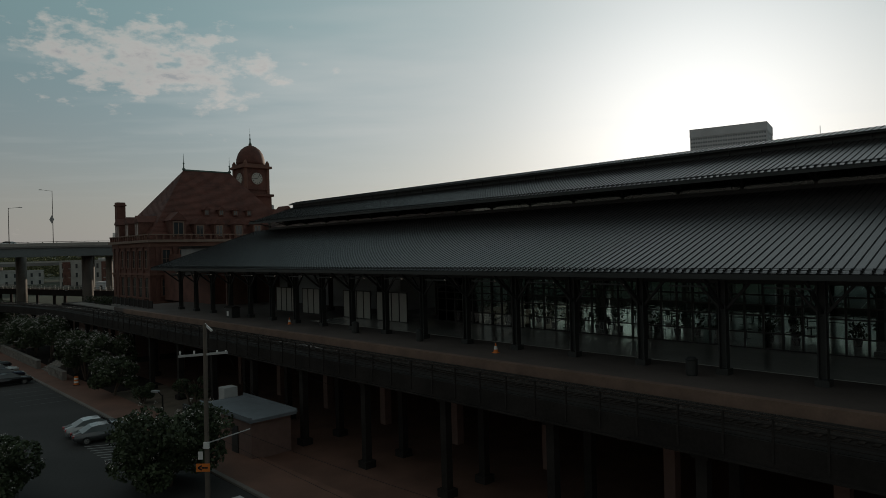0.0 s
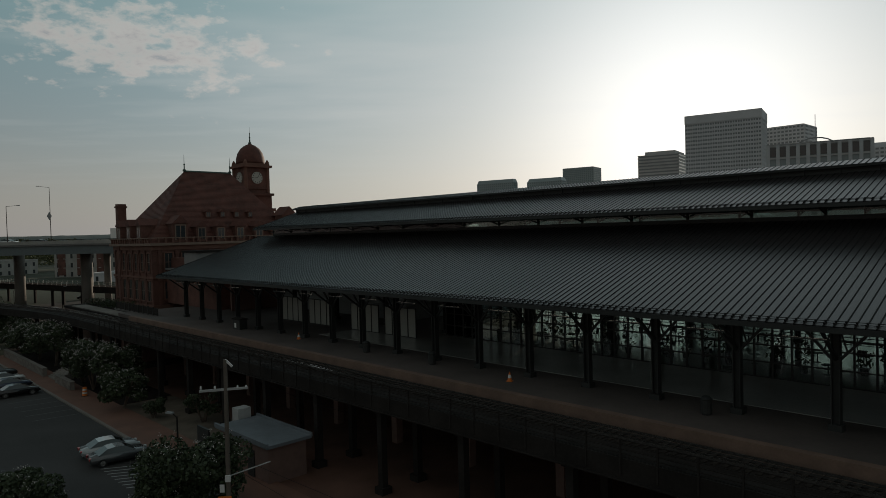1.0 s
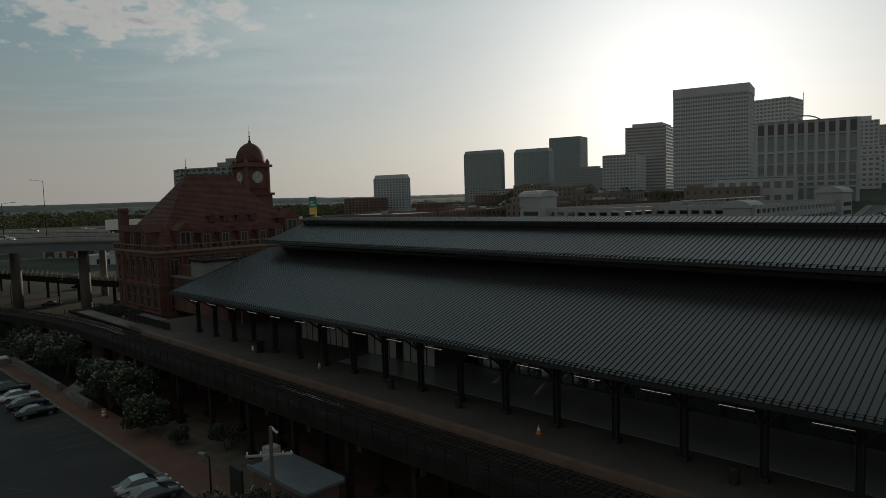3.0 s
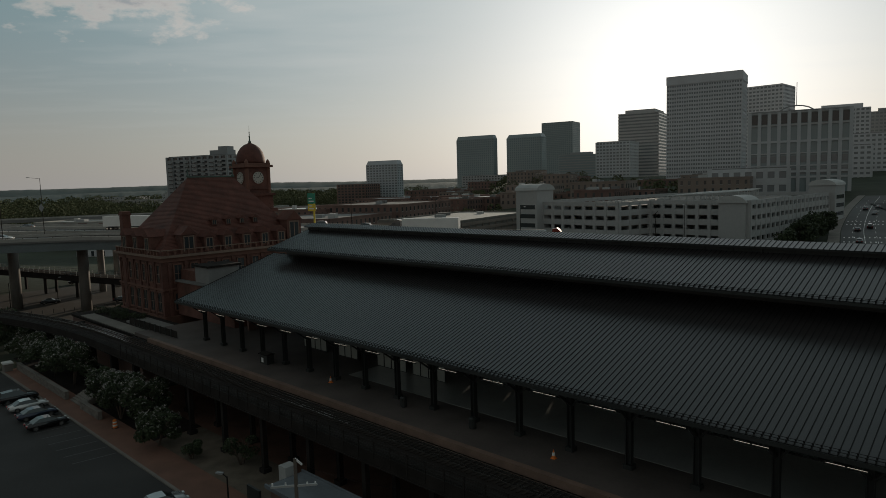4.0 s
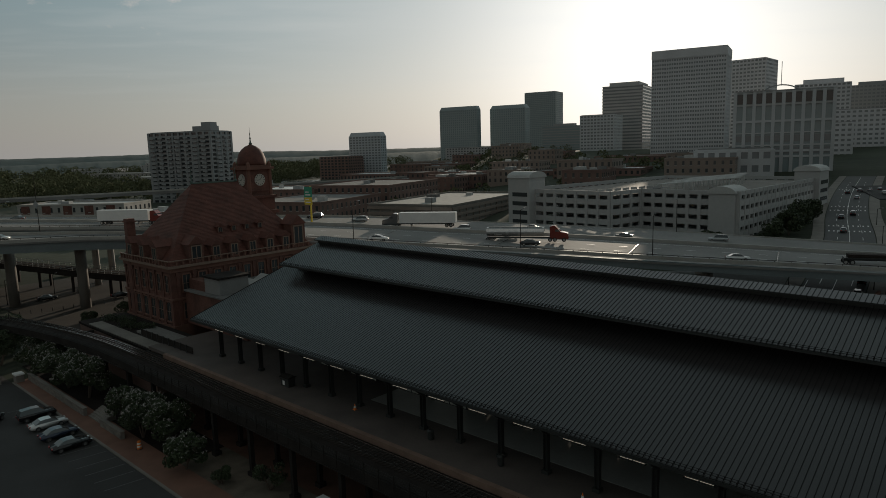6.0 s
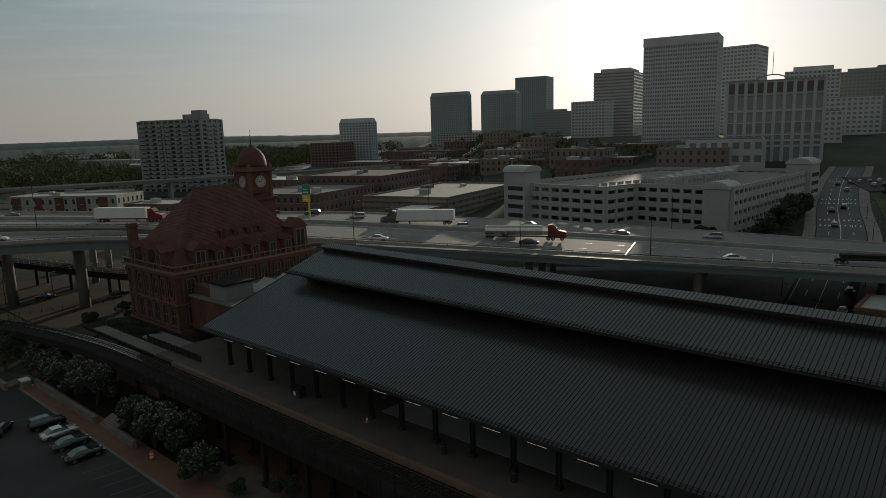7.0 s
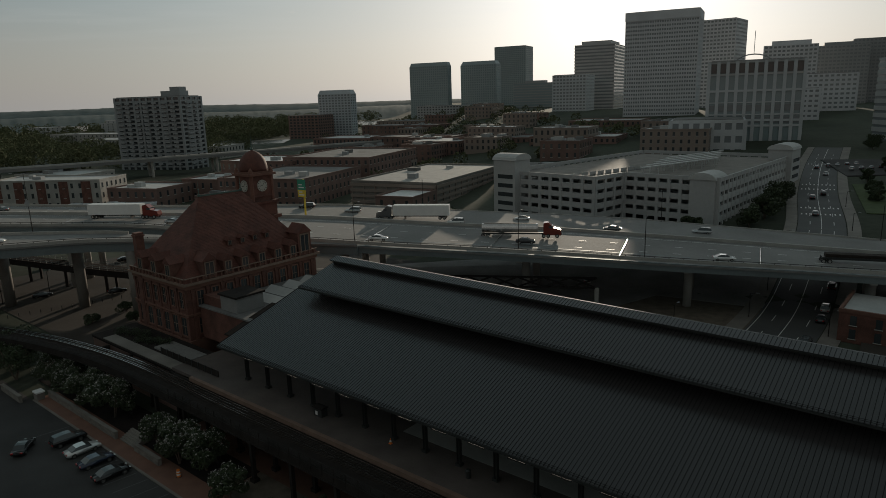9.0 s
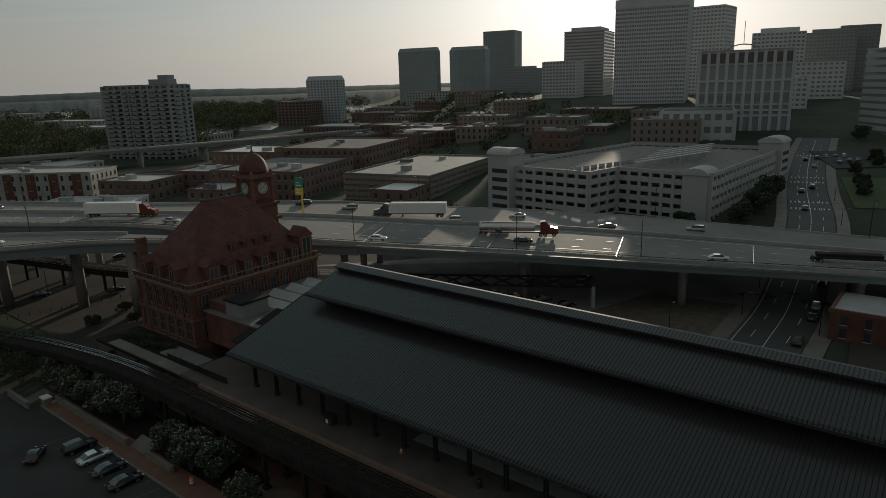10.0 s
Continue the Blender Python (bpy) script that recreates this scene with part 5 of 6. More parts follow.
    # ramp opening and its low walls; the void's darkness is a dark sheet
    for k in range(9):
        a = Vector((57, 224)).lerp(Vector((90, 240)), k / 9)
        c = Vector((57, 224)).lerp(Vector((90, 240)), (k + 0.72) / 9)
        w = bmesh.new()
        beam(w, (*a, top - 0.6), (*c, top - 0.6), 0.25, 1.3)
        part("ramp_wall_panel", w, M_PRECAST, g)
    rv = bmesh.new()
    beam(rv, (59, 227.5, top - 1.18), (92, 243.5, top - 1.18), 6.5, 0.08)
    part("ramp_void_sheet", rv, M_ROAD, g, "dark sheet put in for the open ramp's void")


garage()


FOOTPRINTS = []


def lowrise(C, turn, w, d, z0, z1, wall, roof, label, floors=3, bay=4.0, name="brick_building", clutter=2, win=True):
    """A flat-roofed town block; C is the corner nearest the station."""
    t = thing(name, pose(C[0], C[1], 0, 0, 0, turn), label, "town building")
    FOOTPRINTS.append((pose(C[0], C[1], 0, 0, 0, turn).inverted(), w, d))
    part("wall", boxes((-w, 0, 0, d, z0 - 3, z1)), wall, t)
    part("roof", boxes((-w + 0.4, -0.4, 0.4, d - 0.4, z1 + 0.004, z1 + 0.12)), roof, t)
    part("parapet", boxes((-w - 0.15, 0.15, -0.15, 0.3, z1, z1 + 0.8), (-w - 0.15, 0.15, d - 0.3, d + 0.15, z1, z1 + 0.8), (-w - 0.15, -w + 0.3, 0.31, d - 0.31, z1, z1 + 0.8), (-0.3, 0.15, 0.31, d - 0.31, z1, z1 + 0.8)), wall, t)
    rnd = random.Random(int(C[0] * 7 + C[1] * 13))
    for k in range(clutter):
        x, y, a = -w * rnd.uniform(0.15, 0.85), d * rnd.uniform(0.2, 0.8), rnd.uniform(1.2, 3.2)
        part("rooftop_unit", boxes((x - a, x + a, y - a * 0.7, y + a * 0.7, z1 + 0.12, z1 + rnd.uniform(1.2, 2.6))), rnd.choice((M_PALE, M_GREY, M_TAR)), t)
    if win:
        f = (z1 - z0) / floors
        me = finish(boxes((-0.65, 0.65, -0.06, 0.2, f * 0.28, f * 0.78)), "window", M_GLASS)
        se = finish(boxes((-0.8, 0.8, -0.14, 0.1, f * 0.2, f * 0.27)), "sill", M_CONCRETE)
        if C[1] >= 400:
            for i in range(floors):
                for side, L in (("w", w), ("d", d)):
                    nb = max(2, min(16, int(L / bay)))
                    row = bmesh.new()
                    for k in range(nb):
                        c = L * (k + 0.5) / nb
                        box(row, c - 0.75, c + 0.75, -0.08, 0.2, f * 0.25, f * 0.8)
                    m = pose(-w, 0, z0 + i * f) if side == "w" else pose(0, 0, z0 + i * f, 0, 0, 90)
                    tagged(part("glazing_strip", row, M_GLASS, t, at=m), kind="stuff")
            return t
        for i in range(floors):
            for side, L in (("w", w), ("d", d)):
                nb = max(1, min(14, int(L / bay)))
                for k in range(nb):
                    c = L * (k + 0.5) / nb
                    m = pose(-c, 0, z0 + i * f) if side == "w" else pose(0, c, z0 + i * f, 0, 0, 90)
                    wi = part("window", me, None, t, at=m)
                    part("sill", se, None, wi) if C[1] < 400 else None
    return t


cb2 = thing("corner_building", pose(72.5, 107.5, 0, 0, 0, -47), "red brick corner building with a pale flat roof", "town building")
part("wall", boxes((0, 40, 0, 15, 0, 6.0)), M_BRICK, cb2)
part("roof", boxes((0.4, 39.6, 0.4, 14.6, 6.004, 6.15)), M_PALE, cb2)
part("parapet", boxes((-0.15, 40.15, -0.15, 0.35, 6.0, 6.7), (-0.15, 0.35, 0.36, 15.15, 6.0, 6.7)), M_STONE, cb2)
me = finish(boxes((-0.55, 0.55, -0.07, 0.2, 0, 1.9)), "window", M_GLASS)
for k in range(9):
    for z in (0.9, 3.6):
        w_ = part("window", me, None, cb2, at=pose(2.5 + 4.2 * k, 0, z))
        part("sill", boxes((-0.7, 0.7, -0.16, 0.0, -0.16, -0.01)), M_CONCRETE, w_)
for k in range(3):
    for z in (0.9, 3.6):
        part("window", me, None, cb2, at=pose(0, 2.5 + 5 * k, z, 0, 0, -90))
RED = "old red brick warehouse with a flat roof"
pd = lowrise((13.7, 281), -33, 44, 80, 0, 12, M_PIER, M_CONCRETE, "tan parking deck with open levels", 4, 5, "parking_deck", 3, False)
for i in range(5):
    for m, L in ((pose(-44, 0, 2.6 * i), 44), (pose(0, 0, 2.6 * i, 0, 0, 90), 80)):
        part("spandrel", boxes((-0.5, L + 0.5, -0.5, -0.004, -0.2, 1.15)), M_BROWNSTONE, pd, at=m)
me = finish(boxes((-0.3, 0.3, -0.42, -0.004, 0, 11)), "upright", M_BROWNSTONE)
for k in range(8):
    part("upright", me, None, pd, at=pose(-43.5 + 43 * k / 7, 0, 0))
for k in range(13):
    part("upright", me, None, pd, at=pose(0, 0.5 + 79 * k / 12, 0, 0, 0, 90))
lowrise((2, 262), -33, 18, 22, 0, 9, M_DARKBRICK, M_WHITE, "dark brick hall with a bright white roof", 2, 5, clutter=0)
lowrise((-46, 309), -27, 48, 60, -1, 13, M_DARKBRICK, M_TAR, RED, 3, 3.6)
lowrise((-14, 368), -27, 56, 70, -1, 17, M_DARKBRICK, M_TAR, RED, 4, 3.6)
lowrise((-58, 386), -27, 50, 40, -1, 15, M_DARKBRICK, M_WHITE, "dark brick works with a stepped gable and pale roofs", 3, 4)
lowrise((53, 478), -30, 44, 50, 2, 17, M_DARKBRICK, M_PALE, RED, 3, 3.6)
lowrise((115, 470), -33, 70, 45, 4, 18, M_DARKBRICK, M_TAR, RED, 4, 3.6)
lowrise((70, 300), -33, 24, 26, 4, 14, M_PRECAST, M_TAR, "pale house with a hipped roof and tall windows", 3, 3)
lowrise((150, 420), -33, 60, 40, 8, 20, M_DARKBRICK, M_PALE, RED, 3, 3.6)
lowrise((60, 560), -30, 80, 40, 2, 16, M_DARKBRICK, M_TAR, RED, 3, 4)
lowrise((-10, 600), -30, 60, 50, 0, 15, M_DARKBRICK, M_PALE, RED, 3, 4)
lowrise((140, 600), -33, 70, 50, 6, 22, M_BROWNSTONE, M_TAR, "brown masonry block with a flat roof", 4, 4)
lowrise((210, 520), -33, 60, 50, 10, 26, M_DARKBRICK, M_PALE, RED, 4, 4)
lowrise((60, 720), -33, 90, 50, 3, 20, M_DARKBRICK, M_TAR, RED, 4, 4.5)
lowrise((170, 740), -33, 80, 50, 8, 24, M_TAN, M_PALE, "tan masonry block with a flat roof", 4, 4.5)
lowrise((90, 860), -33, 100, 50, 3, 20, M_BROWNSTONE, M_TAR, "brown masonry block with a flat roof", 4, 5)
lowrise((-120, 300), -8, 42, 24, -1, 3.5, M_TAN, M_PALE, "low tan shed with rooftop frames", 1, 5, clutter=6)
rw = lowrise((-148, 342), -12, 60, 24, -1, 13.5, M_CONCRETE, M_PALE, "red and white panelled industrial building", 3, 4, "panelled_building", 2)
for k in range(5):
    part("red_panel", boxes((-58 + 12 * k, -53 + 12 * k, -0.12, -0.07, 1, 13.4)), M_BRICK, rw, "red wall panel")
for C, w, d, z in (((-118, 330), 30, 26, 9), ((-90, 350), 26, 30, 10), ((-76, 296), 20, 22, 8), ((-190, 420), 50, 30, 9), ((-260, 380), 60, 30, 8), ((-150, 640), 60, 40, 10), ((-260, 760), 80, 40, 14), ((-330, 900), 110, 40, 16)):
    lowrise(C, -25, w, d, -1, z, M_DARKBRICK if w < 50 else M_CONCRETE, M_PALE, "low town building with a pale flat roof", max(2, int(z / 4)), 5)
for C, w, z in (((-360, 1250), 130, 22), ((-430, 1300), 60, 26), ((-520, 1250), 90, 18)):
    lowrise(C, -15, w, 40, -4, z, M_PRECAST, M_PALE, "white apartment block across the river", 6, 9, "apartment_block", 2)

# more of the old town, block by block
tw_ = random.Random(21)
for gy in range(7):
    for gx in range(6):
        x = -60 + 58 * gx + 26 * gy + tw_.uniform(-8, 8)
        y = 420 + 66 * gy - 18 * gx + tw_.uniform(-8, 8)
        if (gx * 5 + gy * 3) % 7 in (0, 3) or x > 250 - 0.1 * y or (gx > 3 and gy > 3):
            continue
        zg, hh = land(x, y), tw_.uniform(6, 13)
        lowrise((x, y), -33, tw_.uniform(22, 42), tw_.uniform(20, 36), zg, zg + hh, tw_.choice((M_DARKBRICK, M_DARKBRICK, M_DARKBRICK, M_BROWNSTONE, M_BROWNSTONE)), tw_.choice((M_PALE, M_TAR, M_WHITE, M_TAR)), "flat-roofed old town block with plant on its roof", max(2, int(hh / 3.6)), 4, clutter=4)

# river, far hills, woods
def water(pts, name="water"):
    bm = bmesh.new()
    bm.faces.new([bm.verts.new((x, y, -3.2)) for x, y in pts])
    single(name, bm, M_WATER, "pale shallow river water", "river", kind="structure")


water([(-232, 850), (-122, 885), (-118, 1000), (-262, 965)])
water([(-230, 1420), (60, 1500), (260, 1780), (220, 1860), (-60, 1720)])


def hills(name, dist, h0, h1, seed, a0, a1):
    bm = bmesh.new()
    n = 420
    rows = []
    rnd = random.Random(int(seed * 10))
    for k in range(13):
        dd = 55 * k
        hh = min(1.0, 0.02 + 0.98 * math.sin(min(1.0, k / 9.0) * math.pi / 2))
        row = []
        for i in range(n + 1):
            a = radians(a0 + (a1 - a0) * i / n)
            h = h0 + (h1 - h0) * (0.5 + 0.5 * noise.noise(Vector((math.sin(a) * 3 + seed, math.cos(a) * 3, seed)))) + 1.6 * noise.noise(Vector((i * 0.6, seed, 0)))
            r = dist + dd + rnd.uniform(-4, 4)
            h += rnd.uniform(-0.7, 0.7)
            row.append(bm.verts.new((r * math.sin(a), r * math.cos(a), -8 + hh * h)))
        rows.append(row)
    for p, q in zip(rows, rows[1:]):
        for i in range(n):
            bm.faces.new((p[i], p[i + 1], q[i + 1], q[i]))
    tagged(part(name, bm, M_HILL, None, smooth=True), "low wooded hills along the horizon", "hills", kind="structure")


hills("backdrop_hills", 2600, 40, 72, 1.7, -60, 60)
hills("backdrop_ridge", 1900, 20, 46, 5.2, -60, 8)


def leaf_cloud(bm, rnd, c, r, n, size, flat=0.75):
    """Leaves scattered in the shell of an uneven clump."""
    for _ in range(n):
        while True:
            v = Vector((rnd.uniform(-1, 1), rnd.uniform(-1, 1), rnd.uniform(-1, 1)))
            if 0.2 < v.length < 1:
                break
        v = v.normalized() * (v.length ** 0.4)
        p = Vector(c) + Vector((v.x * r, v.y * r, v.z * r * flat))
        a = Vector((rnd.uniform(-1, 1), rnd.uniform(-1, 1), rnd.uniform(-1, 1))).normalized() * size * rnd.uniform(0.6, 1.2)
        b = a.cross(Vector((rnd.uniform(-1, 1), rnd.uniform(-1, 1), rnd.uniform(-1, 1)))).normalized() * a.length * 0.7
        q = [bm.verts.new(p + a), bm.verts.new(p + b), bm.verts.new(p - a), bm.verts.new(p - b)]
        bm.faces.new(q)


def woods(name, label, spots, r, n, size, seed):
    rnd = random.Random(seed)
    bm = bmesh.new()
    for x, y in spots:
        z = land(x, y)
        h = r * rnd.uniform(0.8, 1.4)
        leaf_cloud(bm, rnd, (x, y, z + h * 0.8), h, n, size, 0.9)
    tagged(part(name, bm, M_WOODS), label, "woods", kind="stuff")


rw_ = random.Random(4)
spots = [(rw_.uniform(-520, -150), rw_.uniform(560, 1150)) for _ in range(330)]
spots = [q for q in spots if not (-275 < q[0] < -105 and 835 < q[1] < 1015)]
woods("river_woods", "dense green riverside woods", spots, 9, 380, 0.95, 2)
spots = [(rw_.uniform(-150, 120), rw_.uniform(1080, 1420)) for _ in range(120)] + [(rw_.uniform(-70, 280), rw_.uniform(330, 1000)) for _ in range(330)]


def clear_of_walls(x, y):
    for inv, w, d in FOOTPRINTS:
        v = inv @ Vector((x, y, 0))
        if -w - 4 < v.x < 4 and -4 < v.y < d + 4:
            return False
    return x < 235 - 0.05 * y


spots = [q for q in spots if clear_of_walls(*q)]
woods("town_trees", "scattered dark green trees among the old town", spots, 4.2, 90, 1.0, 3)

spots = [(rw_.uniform(-900, -480), rw_.uniform(700, 1600)) for _ in range(170)] + [(rw_.uniform(-520, 60), rw_.uniform(1150, 1900)) for _ in range(300)]
spots = [q for q in spots if clear_of_walls(*q) and not (-60 < q[0] < 150 and 1150 < q[1] < 1800)]
woods("far_woods", "dense green woods beyond the river", spots, 12, 210, 1.6, 7)


# ---- vehicles ----
PAINTS = {}


def paint(name, c, rough=0.25):
    if name not in PAINTS:
        m = material("car_paint_" + name, c, rough, 0.3, var=0.05, bump=0)
        m.node_tree.nodes["Principled BSDF"].inputs["Coat Weight"].default_value = 0.6
        PAINTS[name] = m
    return PAINTS[name]


M_TAILLAMP = material("tail_lamp", (0.35, 0.02, 0.02), 0.2, bump=0)
M_HEADLAMP = material("head_lamp", (0.6, 0.62, 0.62), 0.1, bump=0)
BODIES = {
    "sedan": ([(-2.35, 0.45), (-2.38, 0.85), (-1.75, 0.98), (-1.0, 1.0), (1.0, 0.96), (1.9, 0.86), (2.35, 0.66), (2.38, 0.42), (1.9, 0.24), (-1.9, 0.24)],
              [(-1.72, 0.98), (-1.0, 1.38), (-0.4, 1.44), (0.35, 1.4), (1.15, 0.97)]),
    "suv": ([(-2.4, 0.5), (-2.42, 1.05), (-2.3, 1.12), (-1.0, 1.12), (1.0, 1.1), (2.0, 1.02), (2.42, 0.85), (2.44, 0.45), (1.95, 0.3), (-1.95, 0.3)],
            [(-2.3, 1.12), (-2.0, 1.72), (-0.6, 1.8), (0.35, 1.74), (1.1, 1.1)]),
}


def wheel_mesh():
    b = bmesh.new()
    n = 16
    for y0, y1, r in ((-0.11, 0.11, 0.34),):
        a = [b.verts.new((r * math.cos(2 * math.pi * i / n), y0, r * math.sin(2 * math.pi * i / n))) for i in range(n)]
        c = [b.verts.new((v.co.x, y1, v.co.z)) for v in a]
        b.faces.new(a)
        b.faces.new(c[::-1])
        for i in range(n):
            b.faces.new((a[i], a[(i + 1) % n], c[(i + 1) % n], c[i]))
    return finish(b, "tyre", M_RUBBER)


def rim_mesh():
    b = bmesh.new()
    n = 12
    a = [b.verts.new((0.21 * math.cos(2 * math.pi * i / n), -0.125, 0.21 * math.sin(2 * math.pi * i / n))) for i in range(n)]
    c = [b.verts.new((v.co.x, 0.125, v.co.z)) for v in a]
    b.faces.new(a)
    b.faces.new(c[::-1])
    for i in range(n):
        b.faces.new((a[i], a[(i + 1) % n], c[(i + 1) % n], c[i]))
    return finish(b, "rim", M_RAIL)


TYRE, RIM = wheel_mesh(), rim_mesh()
CAR_MESH = {}


def car(m, kind, col, label, group=""):
    """Nose along +x."""
    key = (kind, col)
    if key not in CAR_MESH:
        prof, cab = BODIES[kind]
        b = bmesh.new()
        a = [b.verts.new((x, -0.9 if z > 0.5 else -0.84, z)) for x, z in prof]
        c = [b.verts.new((x, 0.9 if z > 0.5 else 0.84, z)) for x, z in prof]
        n = len(prof)
        b.faces.new(a)
        b.faces.new(c[::-1])
        for i in range(n):
            b.faces.new((a[i], c[i], c[(i + 1) % n], a[(i + 1) % n]))
        bmesh.ops.bevel(b, geom=b.edges[:], offset=0.07, segments=2, affect="EDGES")
        body = finish(b, "body", paint(*col), True)
        g = bmesh.new()
        base = min(z for x, z in cab)
        wd = lambda z: 0.84 - 0.22 * (z - base) / 0.6
        a = [g.verts.new((x, -wd(z), z)) for x, z in cab]
        c = [g.verts.new((x, wd(z), z)) for x, z in cab]
        n = len(cab)
        g.faces.new(a)
        g.faces.new(c[::-1])
        for i in range(n):
            g.faces.new((a[i], c[i], c[(i + 1) % n], a[(i + 1) % n]))
        glassm = finish(g, "cabin_glass", M_GLASS)
        r = bmesh.new()
        top = [p for p in cab if p[1] > base + 0.25]
        ra = [r.verts.new((x, -wd(z) - 0.02, z + 0.015)) for x, z in top]
        rc = [r.verts.new((x, wd(z) + 0.02, z + 0.015)) for x, z in top]
        for i in range(len(top) - 1):
            r.faces.new((ra[i], rc[i], rc[i + 1], ra[i + 1]))
        roofm = finish(r, "roof", paint(*col))
        L = 2.37 if kind == "sedan" else 2.4
        lamps = finish(boxes((-L - 0.03, -L + 0.25, -0.17, 0.17, 0.68, 0.88)), "tail_lamp", M_TAILLAMP)
        heads = finish(boxes((L - 0.32, L - 0.02, -0.17, 0.17, 0.58, 0.74)), "headlight", M_HEADLAMP)
        CAR_MESH[key] = (body, glassm, roofm, lamps, heads)
    body, glassm, roofm, lamps, heads = CAR_MESH[key]
    t = thing("car", m, label, "car", group)
    part("body", body, None, t)
    part("cabin_glass", glassm, None, t)
    part("cabin_roof", roofm, None, t)
    for y in (-0.63, 0.63):
        part("tail_lamp", lamps, None, t, at=pose(0, y, 0))
        part("headlight", heads, None, t, at=pose(0, y, 0))
    for x in (-1.42, 1.42):
        for y in (-0.8, 0.8):
            w = part("wheel", TYRE, None, t, at=pose(x, y, 0.34))
            part("rim", RIM, None, w)
    return t


WHITE, SILVER, BLACKC, DKBLUE, GREYC, REDC = ("white", (0.7, 0.7, 0.69)), ("silver", (0.42, 0.44, 0.45)), ("black", (0.02, 0.02, 0.022)), ("blue", (0.03, 0.04, 0.07)), ("grey", (0.12, 0.125, 0.13)), ("red", (0.2, 0.03, 0.02))
for s, p, turn, kind, col, lab in (
        (-62.9, 17.55, 84, "sedan", SILVER, "silver sedan parked on the asphalt lot"), (-60.2, 17.45, 84, "sedan", GREYC, "dark grey sedan parked on the asphalt lot"),
        (-95.6, 17.2, 88, "sedan", BLACKC, "black sedan parked at the lot's kerb"), (-100.6, 17.4, 88, "sedan", DKBLUE, "dark blue sedan parked at the lot's kerb"),
        (-105.5, 17.6, 88, "sedan", WHITE, "white sedan parked at the lot's kerb"), (-110.3, 17.6, 88, "suv", BLACKC, "black sport utility car parked at the lot's kerb"),
        (-113.3, 12.6, 140, "sedan", BLACKC, "black car standing apart on the lot")):
    car(sp_pose(s, p, 0.0, turn), kind, col, lab, "cars on the lot")


def semi(m, trailer, cabcol, label):
    """A road tractor with a trailer, nose along +x."""
    t = thing("truck", m, label, "truck", "trucks on the highway")
    if trailer == "van":
        part("trailer", boxes((-13.5, 2.4, -1.28, 1.28, 1.15, 4.05)), M_WHITE, t, "long white box trailer")
        part("landing_gear", boxes((-1.0, -0.8, -0.9, 0.9, 0.1, 1.15)), M_STEEL, t)
    elif trailer == "tank":
        b = bmesh.new()
        n = 18
        for x0, x1, r in ((-12.5, 1.5, 1.15),):
            a = [b.verts.new((x0, r * math.cos(2 * math.pi * i / n), 2.3 + r * math.sin(2 * math.pi * i / n))) for i in range(n)]
            c = [b.verts.new((x1, v.co.y, v.co.z)) for v in a]
            b.faces.new(a)
            b.faces.new(c[::-1])
            for i in range(n):
                b.faces.new((a[i], a[(i + 1) % n], c[(i + 1) % n], c[i]))
        part("tank", b, M_RAIL, t, "polished metal tank", smooth=False)
        part("catwalk", boxes((-12, 1, -0.3, 0.3, 3.42, 3.5)), M_STEEL, t)
    else:
        part("flatbed", boxes((-12.5, 2.4, -1.25, 1.25, 1.1, 1.4)), M_STEEL, t)
        part("load", boxes((-11.8, 1.2, -1.1, 1.1, 1.42, 2.1)), M_TIE, t, "dark stacked load")
    part("chassis", boxes((-12.5, 7.2, -0.45, 0.45, 0.75, 1.1)), M_STEEL, t)
    b = bmesh.new()
    prof = [(2.9, 1.1), (2.9, 3.7), (4.1, 3.9), (4.9, 3.1), (5.4, 2.35), (7.2, 2.05), (7.4, 1.0), (7.3, 0.6), (2.9, 0.7)]
    a = [b.verts.new((x, -1.2, z)) for x, z in prof]
    c = [b.verts.new((x, 1.2, z)) for x, z in prof]
    b.faces.new(a)
    b.faces.new(c[::-1])
    for i in range(len(prof)):
        b.faces.new((a[i], c[i], c[(i + 1) % len(prof)], a[(i + 1) % len(prof)]))
    bmesh.ops.bevel(b, geom=b.edges[:], offset=0.1, segments=2, affect="EDGES")
    part("cab", b, paint(*cabcol), t)
    part("windscreen", boxes((4.2, 5.15, -1.23, 1.23, 2.45, 3.0)), M_GLASS, t)
    for x in (-12.2, -11.0, 3.0, 4.2 - 0.1, 6.3):
        for y in (-1.1, 1.1):
            w = part("wheel", TYRE, None, t, at=pose(x, y, 0.5) @ Matrix.Diagonal((1.45, 2.2, 1.45, 1)))
            part("rim", RIM, None, w)


def on_road(u, i, z=ZD, rev=False):
    a = between(hn, hf, u)
    k = int(i)
    c = a[k].lerp(a[k + 1], i - k)
    d = a[k + 1] - a[k]
    return pose(c.x, c.y, hz(c.x) + 0.02, 0, 0, math.degrees(math.atan2(d.y, d.x)) + (180 if rev else 0))


def at_road(x, y, u, rev=False):
    """The pose on lane u nearest to a plan point."""
    a = between(hn, hf, u)
    v = Vector((x, y))
    k = min(range(len(a) - 1), key=lambda j: (a[j] - v).length)
    d = a[k + 1] - a[k]
    t = max(0.0, min(1.0, (v - a[k]).dot(d) / d.length_squared))
    c = a[k] + d * t
    return pose(c.x, c.y, hz(c.x) + 0.02, 0, 0, math.degrees(math.atan2(d.y, d.x)) + (180 if rev else 0))


